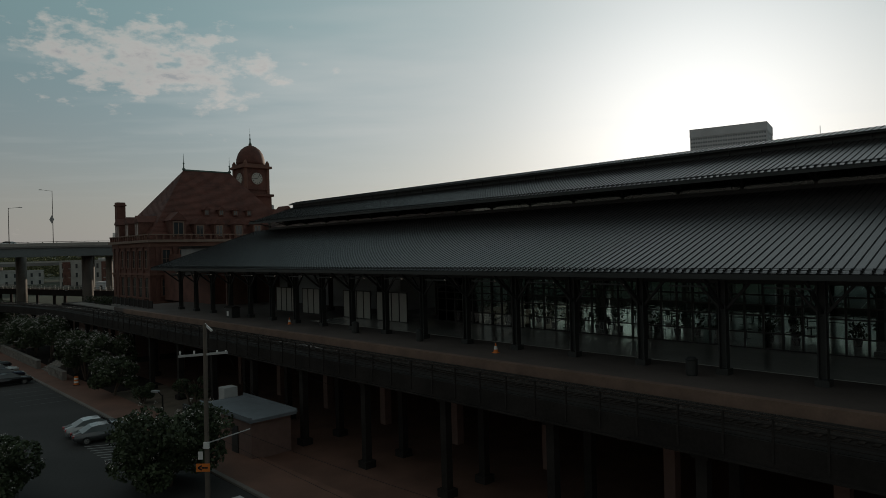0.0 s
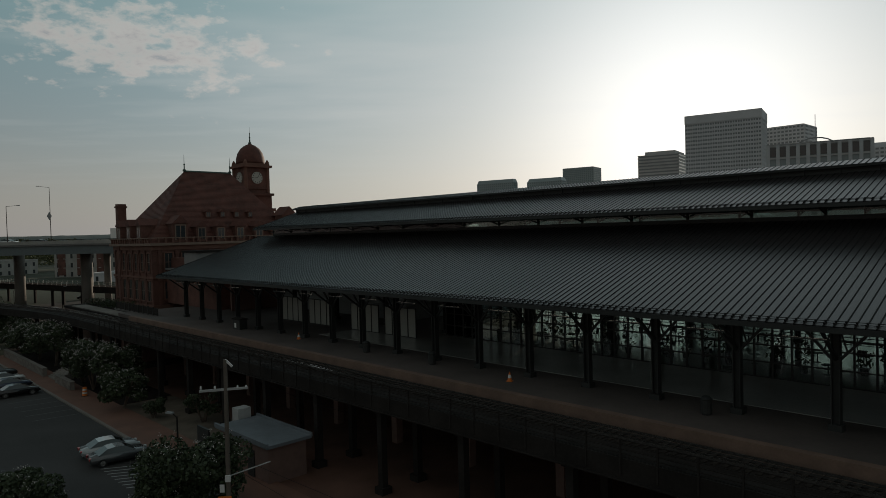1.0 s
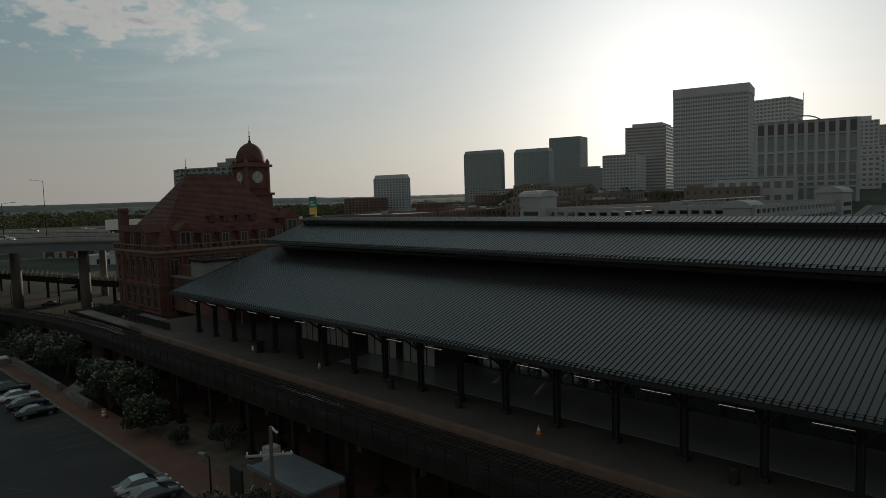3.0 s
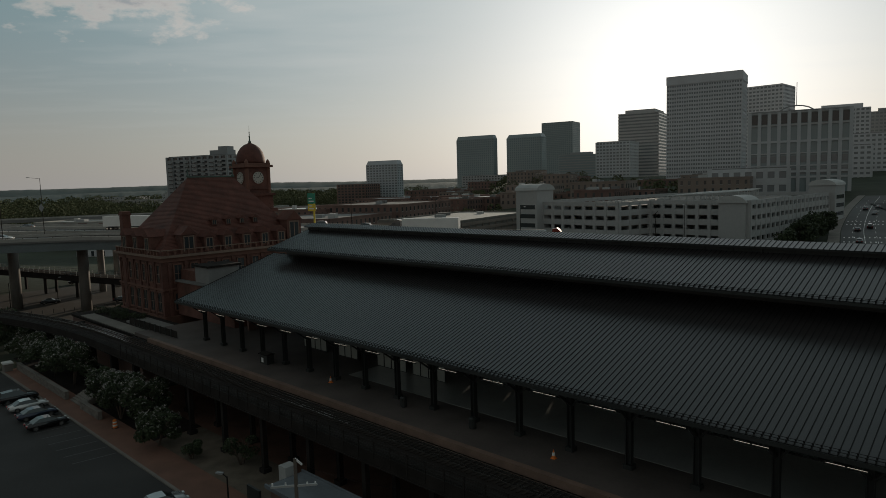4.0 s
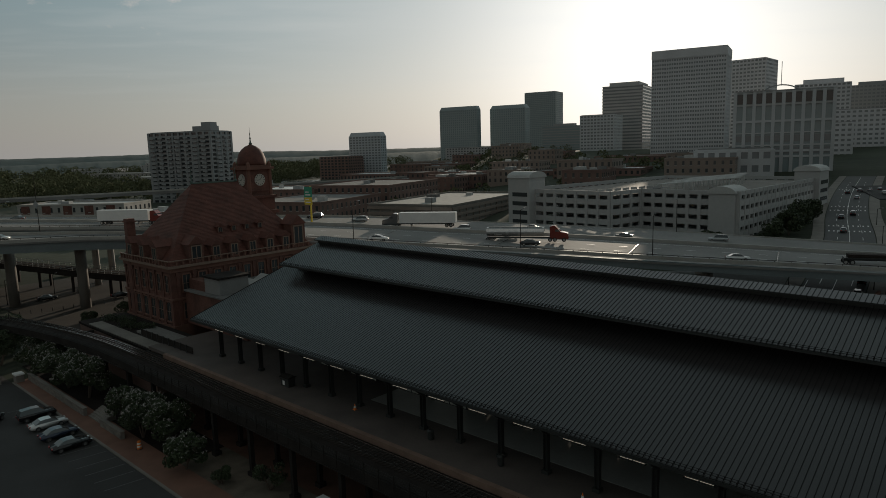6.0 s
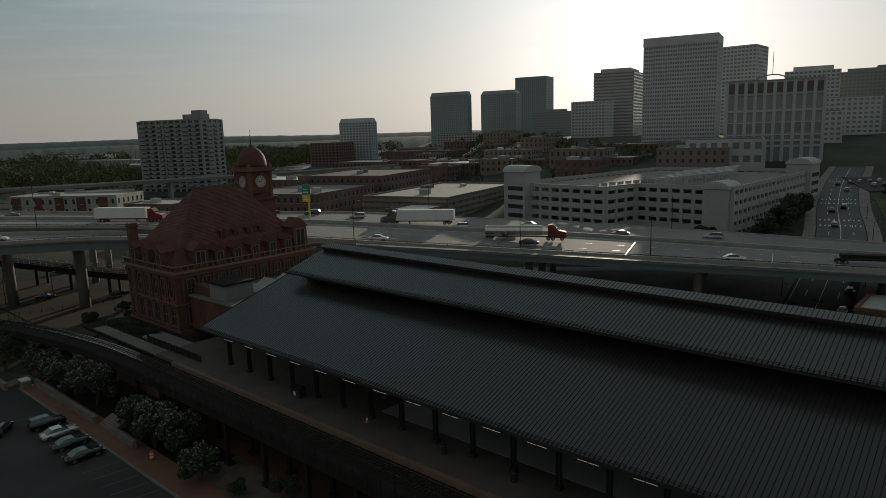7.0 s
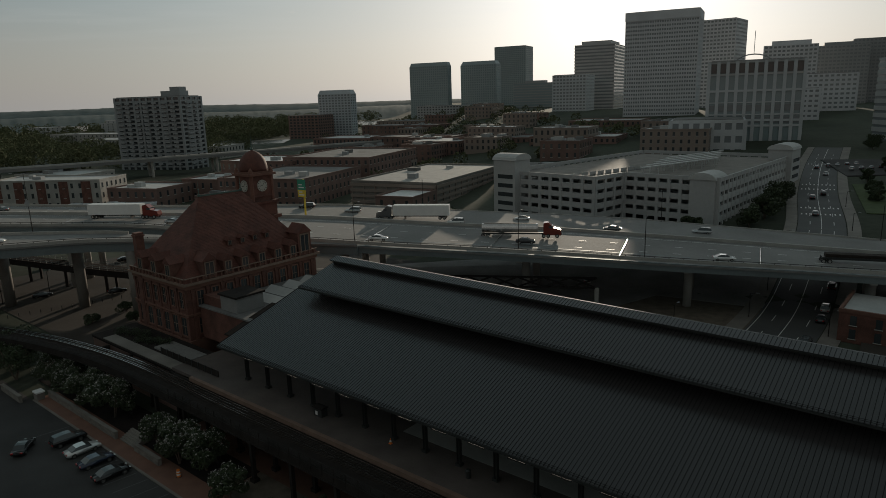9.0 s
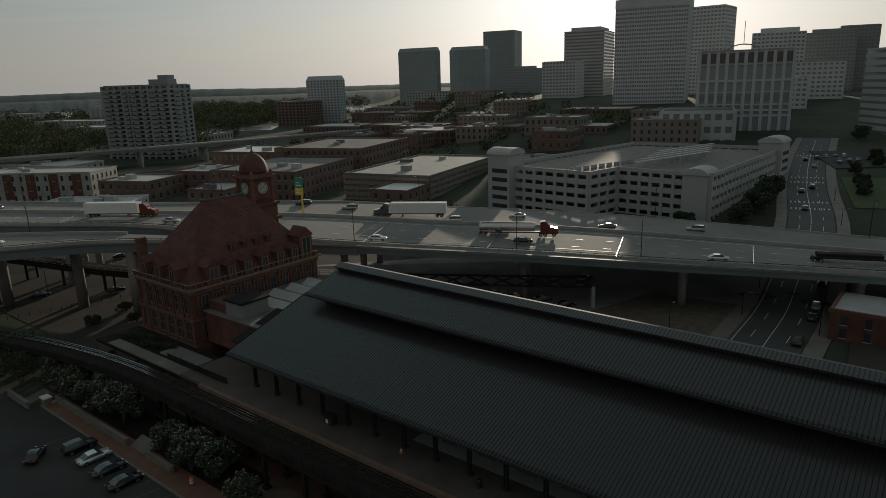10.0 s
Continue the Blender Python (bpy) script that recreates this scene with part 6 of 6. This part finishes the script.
semi(at_road(0, 205, 0.68, True), "van", GREYC, "road truck with a long white box trailer on the highway")
semi(at_road(28, 175, 0.36), "tank", REDC, "road truck with a polished tank trailer on the highway")
semi(at_road(95, 125, 0.26), "flat", WHITE, "white road truck with a dark flatbed load on the highway")
semi(at_road(-75, 212, 0.4), "van", REDC, "red road truck with a white box trailer on the highway")
semi(at_road(150, 110, 0.7, True), "van", DKBLUE, "dark road truck with a white box trailer on the highway")
for x, y, u, rev, kind, col in ((-10, 168, 0.1, False, "sedan", WHITE), (-45, 200, 0.25, False, "sedan", BLACKC), (20, 180, 0.45, False, "sedan", GREYC), (22, 158, 0.2, False, "sedan", BLACKC), (62, 135, 0.1, False, "sedan", WHITE),
                                (12, 195, 0.6, True, "suv", WHITE), (30, 190, 0.8, True, "sedan", WHITE), (-18, 210, 0.78, True, "suv", SILVER), (-35, 225, 0.9, True, "suv", BLACKC), (75, 165, 0.75, True, "suv", SILVER),
                                (-120, 245, 0.7, True, "sedan", GREYC), (-140, 235, 0.3, False, "sedan", BLACKC), (115, 118, 0.45, False, "sedan", GREYC), (52, 172, 0.65, True, "sedan", GREYC), (-60, 200, 0.2, False, "sedan", SILVER), (118, 138, 0.9, True, "suv", BLACKC)):
    car(at_road(x, y, u, rev), kind, col, "%s car driving on the elevated highway" % col[0], "cars on the highway")
for k, col in ((14, DKBLUE), (24, WHITE)):
    c, d = rn[k].lerp(rf[k], 0.4), rn[k + 1] - rn[k]
    car(pose(c.x, c.y, hz(c.x) + RZ + 0.02, 0, 0, math.degrees(math.atan2(d.y, d.x))), "sedan", col, "%s sedan driving on the ramp" % col[0], "cars on the ramp")
for k, off, kind, col in ((41, 11.9, "suv", GREYC), (57, 12.0, "sedan", GREYC), (64.5, 12.0, "suv", WHITE), (80, 12.0, "suv", BLACKC), (90, 12.0, "suv", BLACKC), (186, 8.4, "suv", BLACKC), (178, 4.8, "sedan", BLACKC), (250, 5, "sedan", BLACKC), (232, 9, "sedan", SILVER), (150, 5, "sedan", GREYC)):
    c, d = street(k, off)
    car(pose(c.x, c.y, land(c.x, c.y) + 0.07, 0, 0, math.degrees(math.atan2(d.y, d.x))) @ pose(0, 0, 0, 0, -3.4 if k > 100 else 0), kind, col, "%s car on the city street" % col[0], "cars on the street")
for x, y, tn, col in ((14, 150, 10, WHITE), (18, 146, 10, BLACKC), (24, 143, 5, GREYC), (10, 138, 20, BLACKC), (40, 158, 60, WHITE), (5, 160, 15, BLACKC), (28, 138, 8, BLACKC)):
    car(pose(x, y, 0.05, 0, 0, tn), "sedan", col, "%s car parked below the highway" % col[0], "cars below the highway")
for k in range(9):
    car(pose(196 + 5.2 * (k % 5), 262 + 12 * (k // 5) + 0.6 * k, land(200, 266) + 0.55, 0, 0, 50), "sedan", (WHITE, GREYC, SILVER, BLACKC)[k % 4], "%s car parked on the hillside lot" % (WHITE, GREYC, SILVER, BLACKC)[k % 4][0], "cars on the hillside lot")
sheet("hillside_lot", [(186, 252), (226, 240), (240, 276), (206, 296)], M_ASPHALT, "raised asphalt lot beside the street", "parking lot", 0.5, 4.0)
for x, y in ((-96, 215), (-104, 176), (-116, 214), (-85, 176)):
    car(pose(x, y, 0.06, 0, 0, 25), "sedan", BLACKC, "black car parked below the ramp", "cars below the ramp")


M_WORN = material("worn_line_paint", (0.11, 0.11, 0.11), 0.8, var=0.5, scale=2, fine=12)
M_WORNW = material("faded_line_paint", (0.32, 0.32, 0.31), 0.8, var=0.5, scale=2, fine=12)


# ---- poles, signs ----
def street_lamp(x, y, z0, h, turn, label, cat="street lamp", arm=2.4, g="lamps along the highway"):
    t = thing("street_lamp", pose(x, y, z0, 0, 0, turn), label, cat, g)
    b = bmesh.new()
    lathe(b, [(0.13, 0), (0.13, 0.3), (0.1, 0.35), (0.06, h)], 8)
    part("pole", b, M_GIRDER, t)
    b = bmesh.new()
    beam(b, (0, 0, h - 0.1), (arm, 0, h + 0.25), 0.07)
    part("arm", b, M_GIRDER, t)
    part("lamp_head", boxes((arm - 0.1, arm + 0.6, -0.14, 0.14, h + 0.18, h + 0.33)), M_GREY, t)


for x, y in ((-100.5, 152.6), (-152, 156.0), (-20.5, 146.4), (16, 137.2), (42, 128.7), (93, 110.6)):
    street_lamp(x, y, hz(x), 9.0, 60, "slim grey highway lamp standard on the parapet")
street_lamp(-102.2, 172.8, hz(-102), 14.8, 200, "tall grey highway lamp standard between the roadways")
ws = thing("warning_sign", pose(-102.2, 172.5, 0, 0, 0, -30), "grey back of a diamond road sign on a pole", "road sign")
b = bmesh.new()
v = [b.verts.new(c) for c in ((0, -0.1, 24.6), (1.1, -0.1, 25.7), (0, -0.1, 26.8), (-1.1, -0.1, 25.7), (0, -0.04, 24.6), (1.1, -0.04, 25.7), (0, -0.04, 26.8), (-1.1, -0.04, 25.7))]
for f in ((0, 1, 2, 3), (7, 6, 5, 4), (0, 4, 5, 1), (1, 5, 6, 2), (2, 6, 7, 3), (3, 7, 4, 0)):
    b.faces.new([v[i] for i in f])
part("sheet", b, M_GREY, ws)
part("bracket", boxes((-0.1, 0.1, -0.04, 0.3, 25.6, 25.8)), M_GIRDER, ws)
for x, y in ((-60, 204.2), (0, 194.5), (66, 172), (110, 142.5)):
    street_lamp(x, y, hz(x), 12.5 if x < -100 else 9.5, 240, "slim grey highway lamp standard on the far parapet")
for k, off in ((52, -1.2), (74, -1.2), (108, -1.2), (48, 14.6), (86, 14.6), (130, 14.6), (164, 14.6)):
    c, d = street(k, off)
    street_lamp(c.x, c.y, land(c.x, c.y), 5.5, math.degrees(math.atan2(d.y, d.x)) - 90, "dark street lamp on the footway", arm=1.2, g="lamps along the street")
for x, y in ((12, 128), (44, 118), (-6, 142)):
    street_lamp(x, y, 0, 6.0, 30, "dark lamp post in the lot below the highway", arm=1.0, g="lamps in the lot")
street_lamp(*sp(-57.0, 21.2)[:2], 0.1, 3.5, 160, "short black lamp post on the brick footway", arm=0.5, g="lamps by the lot")
for p in ((-103, 178), (-112, 172)):
    street_lamp(p[0], p[1], 0, 6.5, 70, "dark lamp post on the plaza below the ramp", arm=0.8, g="lamps on the plaza")

sg = thing("highway_sign", pose(-34.6, 185.6, 0, 0, 0, -35), "tall post with a green and a yellow highway sign", "road sign")
b = bmesh.new()
lathe(b, [(0.28, 15.5), (0.22, 27.4)], 10)
part("post", b, M_YELLOW, sg)
for z0, z1, mt, lab in ((24.4, 27.3, M_GREENSIGN, "green sign sheet"), (22.3, 24.3, M_YELLOW, "yellow sign sheet")):
    q = part("sign_sheet", boxes((-1.9, 0.9, -0.45, -0.3, z0, z1)), mt, sg, lab)
    part("line_of_text", boxes((-1.5, 0.4, -0.47, -0.452, z0 + 0.5, z0 + 0.8), (-1.5, -0.2, -0.47, -0.452, z0 + 1.3, z0 + 1.6)), M_WHITE, q)

# utility pole
up_ = thing("utility_pole", pose(-15.25, 41.6, 0, 0, 0.4, 0), "weathered timber utility pole with crossarms and a lamp", "utility pole")
b = bmesh.new()
lathe(b, [(0.17, 0), (0.15, 5), (0.12, 11.0)], 12)
part("pole", b, M_WOOD, up_)
part("crossarm", (lambda q: (beam(q, (-1.75, 0.15, 8.95), (1.45, -0.15, 9.2), 0.11, 0.14), q)[1])(bmesh.new()), M_PALE, up_)
b = bmesh.new()
for x in (-1.6, -0.7, 0.75, 1.3):
    lathe(b, [(0.05, 9.1), (0.07, 9.2), (0.05, 9.32)], 8, (x, 0))
part("insulator", b, M_WHITE, up_)
part("top_bracket", (lambda q: (beam(q, (0, 0, 11.0), (0.45, 0, 10.55), 0.12), q)[1])(bmesh.new()), M_WHITE, up_)
part("meter_box", boxes((-0.12, 0.22, -0.3, -0.12, 3.2, 3.6)), M_WHITE, up_)
part("lamp_arm", (lambda q: (beam(q, (0.1, 0, 3.5), (2.6, 0.5, 4.2), 0.06), q)[1])(bmesh.new()), M_PALE, up_)
part("notice", boxes((-0.5, -0.2, -0.2, -0.16, 2.5, 3.0)), M_WHITE, up_)
ar = part("arrow_sign", boxes((-0.62, 0.25, -0.24, -0.2, 1.75, 2.25)), M_ORANGE, up_, "orange arrow sign")
b = bmesh.new()
beam(b, (-0.25, -0.26, 2.0), (0.12, -0.26, 2.0), 0.02, 0.1)
beam(b, (-0.48, -0.26, 2.0), (-0.25, -0.26, 2.14), 0.02, 0.1)
beam(b, (-0.48, -0.26, 2.0), (-0.25, -0.26, 1.86), 0.02, 0.1)
part("arrow", b, M_BLACK, ar)


def wire(a, b_, sag, name="overhead_wire"):
    bm = bmesh.new()
    n = 16
    rings = []
    for i in range(n + 1):
        u = i / n
        p = Vector(a).lerp(Vector(b_), u)
        p.z -= sag * 4 * u * (1 - u)
        rings.append([bm.verts.new(p + Vector((0, 0.015 * math.cos(k * 2.094), 0.015 * math.sin(k * 2.094)))) for k in range(3)])
    for p, q in zip(rings, rings[1:]):
        for k in range(3):
            bm.faces.new((p[k], p[(k + 1) % 3], q[(k + 1) % 3], q[k]))
    single(name, bm, M_BLACK, "thin dark overhead wire from the pole", "wire", "overhead wires")


wire((-15.2, 41.6, 10.8), sp(-40, 27.5, 5.5), 0.4)
wire((-13.8, 41.5, 9.2), (-16, 55, 3.6), 0.3)
wire((-15.2, 41.6, 5.0), sp(10, 24.0, 4.5), 0.8)
wire((-15.2, 41.6, 4.2), sp(10, 20.0, 3.5), 0.8)

# brick booth with a flat roof and its annexes
bo = thing("brick_booth", SHED, "small brick booth with a flat grey roof under the viaduct", "booth")
part("wall", boxes((-53.3, -45.4, 23.3, 26.6, 0, 2.85)), M_DARKBRICK, bo)
part("roof", boxes((-53.6, -45.0, 23.0, 26.9, 2.86, 3.1)), M_BOOTH, bo, "blue-grey flat roof")
part("roof_kerb", boxes((-53.65, -44.95, 22.92, 23.1, 3.0, 3.3), (-53.65, -44.95, 26.8, 26.95, 3.0, 3.3)), M_BOOTH, bo)
part("door", boxes((-48.5, -47.5, 23.22, 23.29, 0.1, 2.2)), M_STEEL, bo)
part("plant_box", boxes((-54.9, -53.8, 25.2, 26.4, 0, 3.9)), M_PALE, bo, "pale metal riser beside the booth")
part("dark_screen", boxes((-55.8, -53.7, 22.4, 22.6, 0, 2.8)), M_STEEL, bo)
wb = thing("box_truck_body", sp_pose(-32.4, 15.6, 0, 0), "white metal site container beside the lot", "container")
part("shell", boxes((-1.7, 1.7, -1.1, 1.1, 0.1, 2.0)), M_WHITE, wb)
part("roof_lip", boxes((-1.75, 1.75, -1.15, 1.15, 2.01, 2.08)), M_PALE, wb)
part("skid", boxes((-1.6, 1.6, -1.0, -0.8, 0, 0.1), (-1.6, 1.6, 0.8, 1.0, 0, 0.1)), M_STEEL, wb)


def barrel(s, p):
    t = thing("traffic_barrel", sp_pose(s, p, 0.14), "orange and white striped traffic barrel", "traffic barrel", "barrels")
    for z, mt in ((0.05, M_ORANGE), (0.28, M_WHITE), (0.48, M_ORANGE), (0.68, M_WHITE), (0.86, M_ORANGE)):
        b = bmesh.new()
        lathe(b, [(0.3 - z * 0.07, z), (0.285 - z * 0.07, z + 0.19)], 12)
        part("band", b, mt, t)
    b = bmesh.new()
    lathe(b, [(0.4, 0), (0.38, 0.05)], 12)
    part("base", b, M_RUBBER, t)


barrel(-87.9, 22.6)


def stone_wall(s0, s1, p, h, seed):
    t = thing("retaining_wall", SHED, "low rough stone retaining wall with a flat coping", "retaining wall")
    rnd = random.Random(seed)
    part("core", boxes((s0 + 0.03, s1 - 0.03, p + 0.05, p + 0.45, 0, h - 0.12)), M_PIER, t)
    z = 0.1
    while z < h - 0.2:
        s = s0
        while s < s1 - 0.1:
            L = min(rnd.uniform(0.5, 1.1), s1 - s)
            part("stone", boxes((s + 0.015, s + L - 0.015, p - rnd.uniform(0, 0.05), p + 0.049, z, min(z + 0.27, h - 0.13))), M_STONEWALL, t)
            s += L
        z += 0.29
    part("coping", boxes((s0 - 0.05, s1 + 0.05, p - 0.08, p + 0.5, h - 0.115, h)), M_PIER, t)


M_STONEWALL = material("grey_rubble_stone", (0.2, 0.18, 0.16), 0.9, var=0.3, scale=1, fine=8, each=0.4)
stone_wall(-130, -105.2, 22.2, 1.3, 1)
stone_wall(-99.6, -92.6, 22.3, 1.2, 2)
stone_wall(-140, -131.5, 18.2, 1.3, 3)
steps = thing("garden_steps", SHED, "concrete steps between the stone walls", "steps")
for k in range(6):
    part("step", boxes((-104.7, -100.2, 22.6 + 0.34 * k, 24.7, 0.12 + 0.17 * k, 0.12 + 0.17 * (k + 1))), M_PIER, steps)
for k in range(14):
    bm = boxes((-0.06, 0.06, -2.2, 2.2, 0.004, 0.01))
    single("bay_line", bm, M_WORN, "worn white parking bay line", "road marking", "parking bay lines", "structure", at=sp_pose(-116 + 2.75 * k, 17.6, 0.0, -8))
for k in range(8):
    bm = boxes((-0.07, 0.07, -2.0, 2.0, 0.004, 0.01))
    single("hatch_line", bm, M_WORNW, "white hatched no-parking line", "road marking", "hatched lines", "structure", at=sp_pose(-58.2 + 0.85 * k, 17.4, 0.0, -30))
for s, p in ((-66, 9.5), (-72, 10.0)):
    single("hatch_line", boxes((-1.2, 1.2, -0.08, 0.08, 0.004, 0.02)), M_BLACK, "dark seam in the asphalt", "road marking", "seams", "structure", at=sp_pose(s, p, 0, 30))


# ---- trees and bushes ----
def tree(x, y, z0, h, r, seed, bloom=0.25, label="crape myrtle with pale blossom and several stems", clumps=16, leaves=230, leaf=0.13, name="flowering_tree", low=0.36):
    rnd = random.Random(seed)
    t = thing(name, pose(x, y, z0), label, "tree", "trees below the viaduct")
    tb = bmesh.new()
    tips = []
    for k in range(4):
        a = rnd.uniform(0, 6.28)
        base = Vector((rnd.uniform(-0.15, 0.15), rnd.uniform(-0.15, 0.15), 0))
        mid = base + Vector((math.cos(a) * r * 0.25, math.sin(a) * r * 0.25, h * 0.4))
        tip = mid + Vector((math.cos(a) * r * 0.3, math.sin(a) * r * 0.3, h * 0.3))
        beam(tb, base, mid, 0.14)
        beam(tb, mid, tip, 0.08)
        tips.append(tip)
        for j in range(3):
            e = mid + Vector((rnd.uniform(-r, r) * 0.6, rnd.uniform(-r, r) * 0.6, rnd.uniform(0.15, 0.45) * h))
            beam(tb, mid, e, 0.05)
    part("trunk", tb, M_BARK, t)
    lb, bb = bmesh.new(), bmesh.new()
    for k in range(clumps):
        a, q = rnd.uniform(0, 6.28), r * math.sqrt(rnd.uniform(0, 1)) * 0.75
        zc = h * rnd.uniform(low, 0.86) * (1 - 0.25 * (q / r) ** 2)
        c = (math.cos(a) * q, math.sin(a) * q, zc)
        rr = r * rnd.uniform(0.26, 0.42)
        leaf_cloud(lb, rnd, c, rr, leaves, leaf)
        if bloom and rnd.random() < 0.85:
            for j in range(int(9 * bloom * 4)):
                v = Vector((rnd.uniform(-1, 1), rnd.uniform(-1, 1), rnd.uniform(0.0, 1))).normalized() * rr * 1.02
                leaf_cloud(bb, rnd, Vector(c) + v, 0.16, 7, 0.05)
    part("crown", lb, M_LEAF, t)
    if bloom:
        part("blossom", bb, M_BLOSSOM, t, "pale blossom heads")


for s, p, h, r, sd_, bl in ((-136, 25.4, 6.5, 3.3, 1, .5), (-128.5, 25.4, 6.8, 3.4, 2, .55), (-120, 25.2, 7.0, 3.6, 3, .55), (-112.6, 25.6, 7.2, 3.7, 4, .6),
                            (-97, 25.0, 6.2, 2.8, 5, .45), (-91, 24.4, 6.8, 3.5, 6, .6), (-86.4, 25.8, 6.4, 3.1, 7, .5), (-78, 23.8, 4.2, 2.5, 8, .4), (-143, 21.5, 8.2, 4.6, 10, .05), (-150, 24, 8.6, 4.8, 13, .05), (-158, 20, 9, 5, 14, .02)):
    q = sp(s, p)
    tree(q.x, q.y, 0.1, h, r, sd_, bl, clumps=22, leaves=300, leaf=0.17)
q = sp(-71.5, 24.6)
tree(q.x, q.y, 0, 2.3, 1.5, 21, 0, "rounded dark green shrub on the verge", 10, 220, 0.1, "shrub")
q = sp(-66, 27.5)
tree(q.x, q.y, 0, 3.6, 1.9, 23, 0, "loose green sapling below the viaduct", 9, 160, 0.13, "sapling")
tree(-18.6, 44.0, 0, 5.6, 3.7, 31, 0.2, "dark spreading tree with sparse blossom beside the lot", 44, 420, 0.15, low=0.2)
tree(-28.8, 42.2, 0, 4.1, 2.7, 33, 0.15, "dense dark tree with sparse blossom beside the lot", 26, 400, 0.14, low=0.2)
for x, y, h, r in ((-77, 158, 3, 2.5), (-72, 150, 2.4, 2.2), (-82, 150, 2.2, 2.0), (-66, 143, 2.4, 2.4), (-112, 160, 7, 4), (-122, 155, 8, 5)):
    tree(x, y, 0, h, r, int(x * -3), 0, "dark green planting beside the station plaza", 12, 160, 0.16, "plaza_bush")
for x, y, h, r in ((52, 205, 6, 4), (104, 189, 8, 4.2), (114, 197, 9, 4.6), (123, 206, 10, 4.8), (132, 216, 9, 4.6), (86, 192, 6, 3.5), (4, 222, 9, 6), (14, 232, 9, 6), (184, 238, 6, 2.6), (212, 260, 6, 3), (250, 316, 9, 5), (205, 250, 5, 2.6), (162, 206, 5, 2.6), (172, 220, 5, 2.8), (167, 213, 5, 2.6), (-44, 262, 9, 6), (-30, 246, 7, 5)):
    tree(x, y, land(x, y), h, r, int(x + y), 0, "dark green street tree", 26, 130, 0.36, "street_tree", 0.22)
gv = bmesh.new()
box(gv, -140, -80.2, 24.05, 30.0, -0.1, 0.03)
single("planting_bed", gv, M_BALLAST, "dark mulch bed below the viaduct", "planting bed", kind="structure", at=SHED)
vp = sheet("gravel_verge", spq((-80, 23.9), (-56, 21.9), (-56, 30), (-80, 30)), M_GRAVEL, "brown gravel verge beside the footway", "verge", 0.02)
bl_ = finish((lambda q: (lathe(q, [(0.08, 0), (0.08, 0.9), (0.04, 0.98)], 8), q)[1])(bmesh.new()), "bollard", M_BLACK)
for k in range(16):
    single("bollard", bl_, None, "short black bollard on the plaza", "bollard", "bollards on the plaza", at=pose(-104 + 2.0 * k, 158 + 1.1 * k, 0))
# steel truss bridge pieces behind the shed
tb_ = thing("truss_bridge", pose(0, 0, 0), "dark steel lattice beside the highway piers", "truss bridge")
for k in range(8):
    x0 = Vector((-12, 150)).lerp(Vector((34, 136)), k / 8)
    x1 = Vector((-12, 150)).lerp(Vector((34, 136)), (k + 1) / 8)
    b = bmesh.new()
    beam(b, (*x0, 5.0), (*x1, 7.4), 0.35)
    beam(b, (*x0, 7.4), (*x1, 5.0), 0.35)
    beam(b, (*x0, 5.0), (*x1, 5.0), 0.4)
    beam(b, (*x0, 7.4), (*x1, 7.4), 0.4)
    part("lattice_bay", b, M_GIRDER, tb_)
for x, y in ((-12, 150), (34, 136)):
    part("bearing_post", boxes((x - 0.4, x + 0.4, y - 0.4, y + 0.4, 0, 5.2)), M_CONCRETE, tb_)

# low railway trestle that runs under the ramp towards the lattice
TRESTLE = resample(spline([(-190, 243), (-122, 201), (-84, 177), (-48, 161), (-12, 150)]), 26)
ft = thing("railway_trestle", pose(0, 0, 0), "low dark steel railway trestle crossing below the ramp", "railway trestle", kind="structure")
b = bmesh.new()
band(b, shift(TRESTLE, -2.4), shift(TRESTLE, 2.4), 6.0, 6.3, True)
part("deck", b, M_BALLAST, ft)
for o in (-2.3, 2.3):
    b = bmesh.new()
    band(b, shift(TRESTLE, o - 0.1), shift(TRESTLE, o + 0.1), 4.6, 5.99, True)
    part("girder", b, M_GIRDER, ft)
    for z in (6.8, 7.3):
        b = bmesh.new()
        band(b, shift(TRESTLE, o - 0.04), shift(TRESTLE, o + 0.04), z, z + 0.07, True)
        part("handrail", b, M_HWYSTEEL, ft)
    for p in shift(resample(TRESTLE, 75), o):
        part("rail_post", boxes((p.x - 0.05, p.x + 0.05, p.y - 0.05, p.y + 0.05, 6.301, 7.3)), M_HWYSTEEL, ft)
for i in range(1, 25, 2):
    for o in (-1.6, 1.6):
        p = shift(TRESTLE, o)[i]
        part("post", boxes((p.x - 0.3, p.x + 0.3, p.y - 0.3, p.y + 0.3, 0, 4.59)), M_GIRDER, ft)
bx = thing("utility_box", sp_pose(-130.6, 21.0, 0), "white-topped grey utility box beside the stone wall", "utility box")
part("body", boxes((-0.8, 0.8, -0.6, 0.6, 0, 1.3)), M_PIER, bx)
part("top", boxes((-0.9, 0.9, -0.7, 0.7, 1.304, 1.55)), M_WHITE, bx, "white painted top")
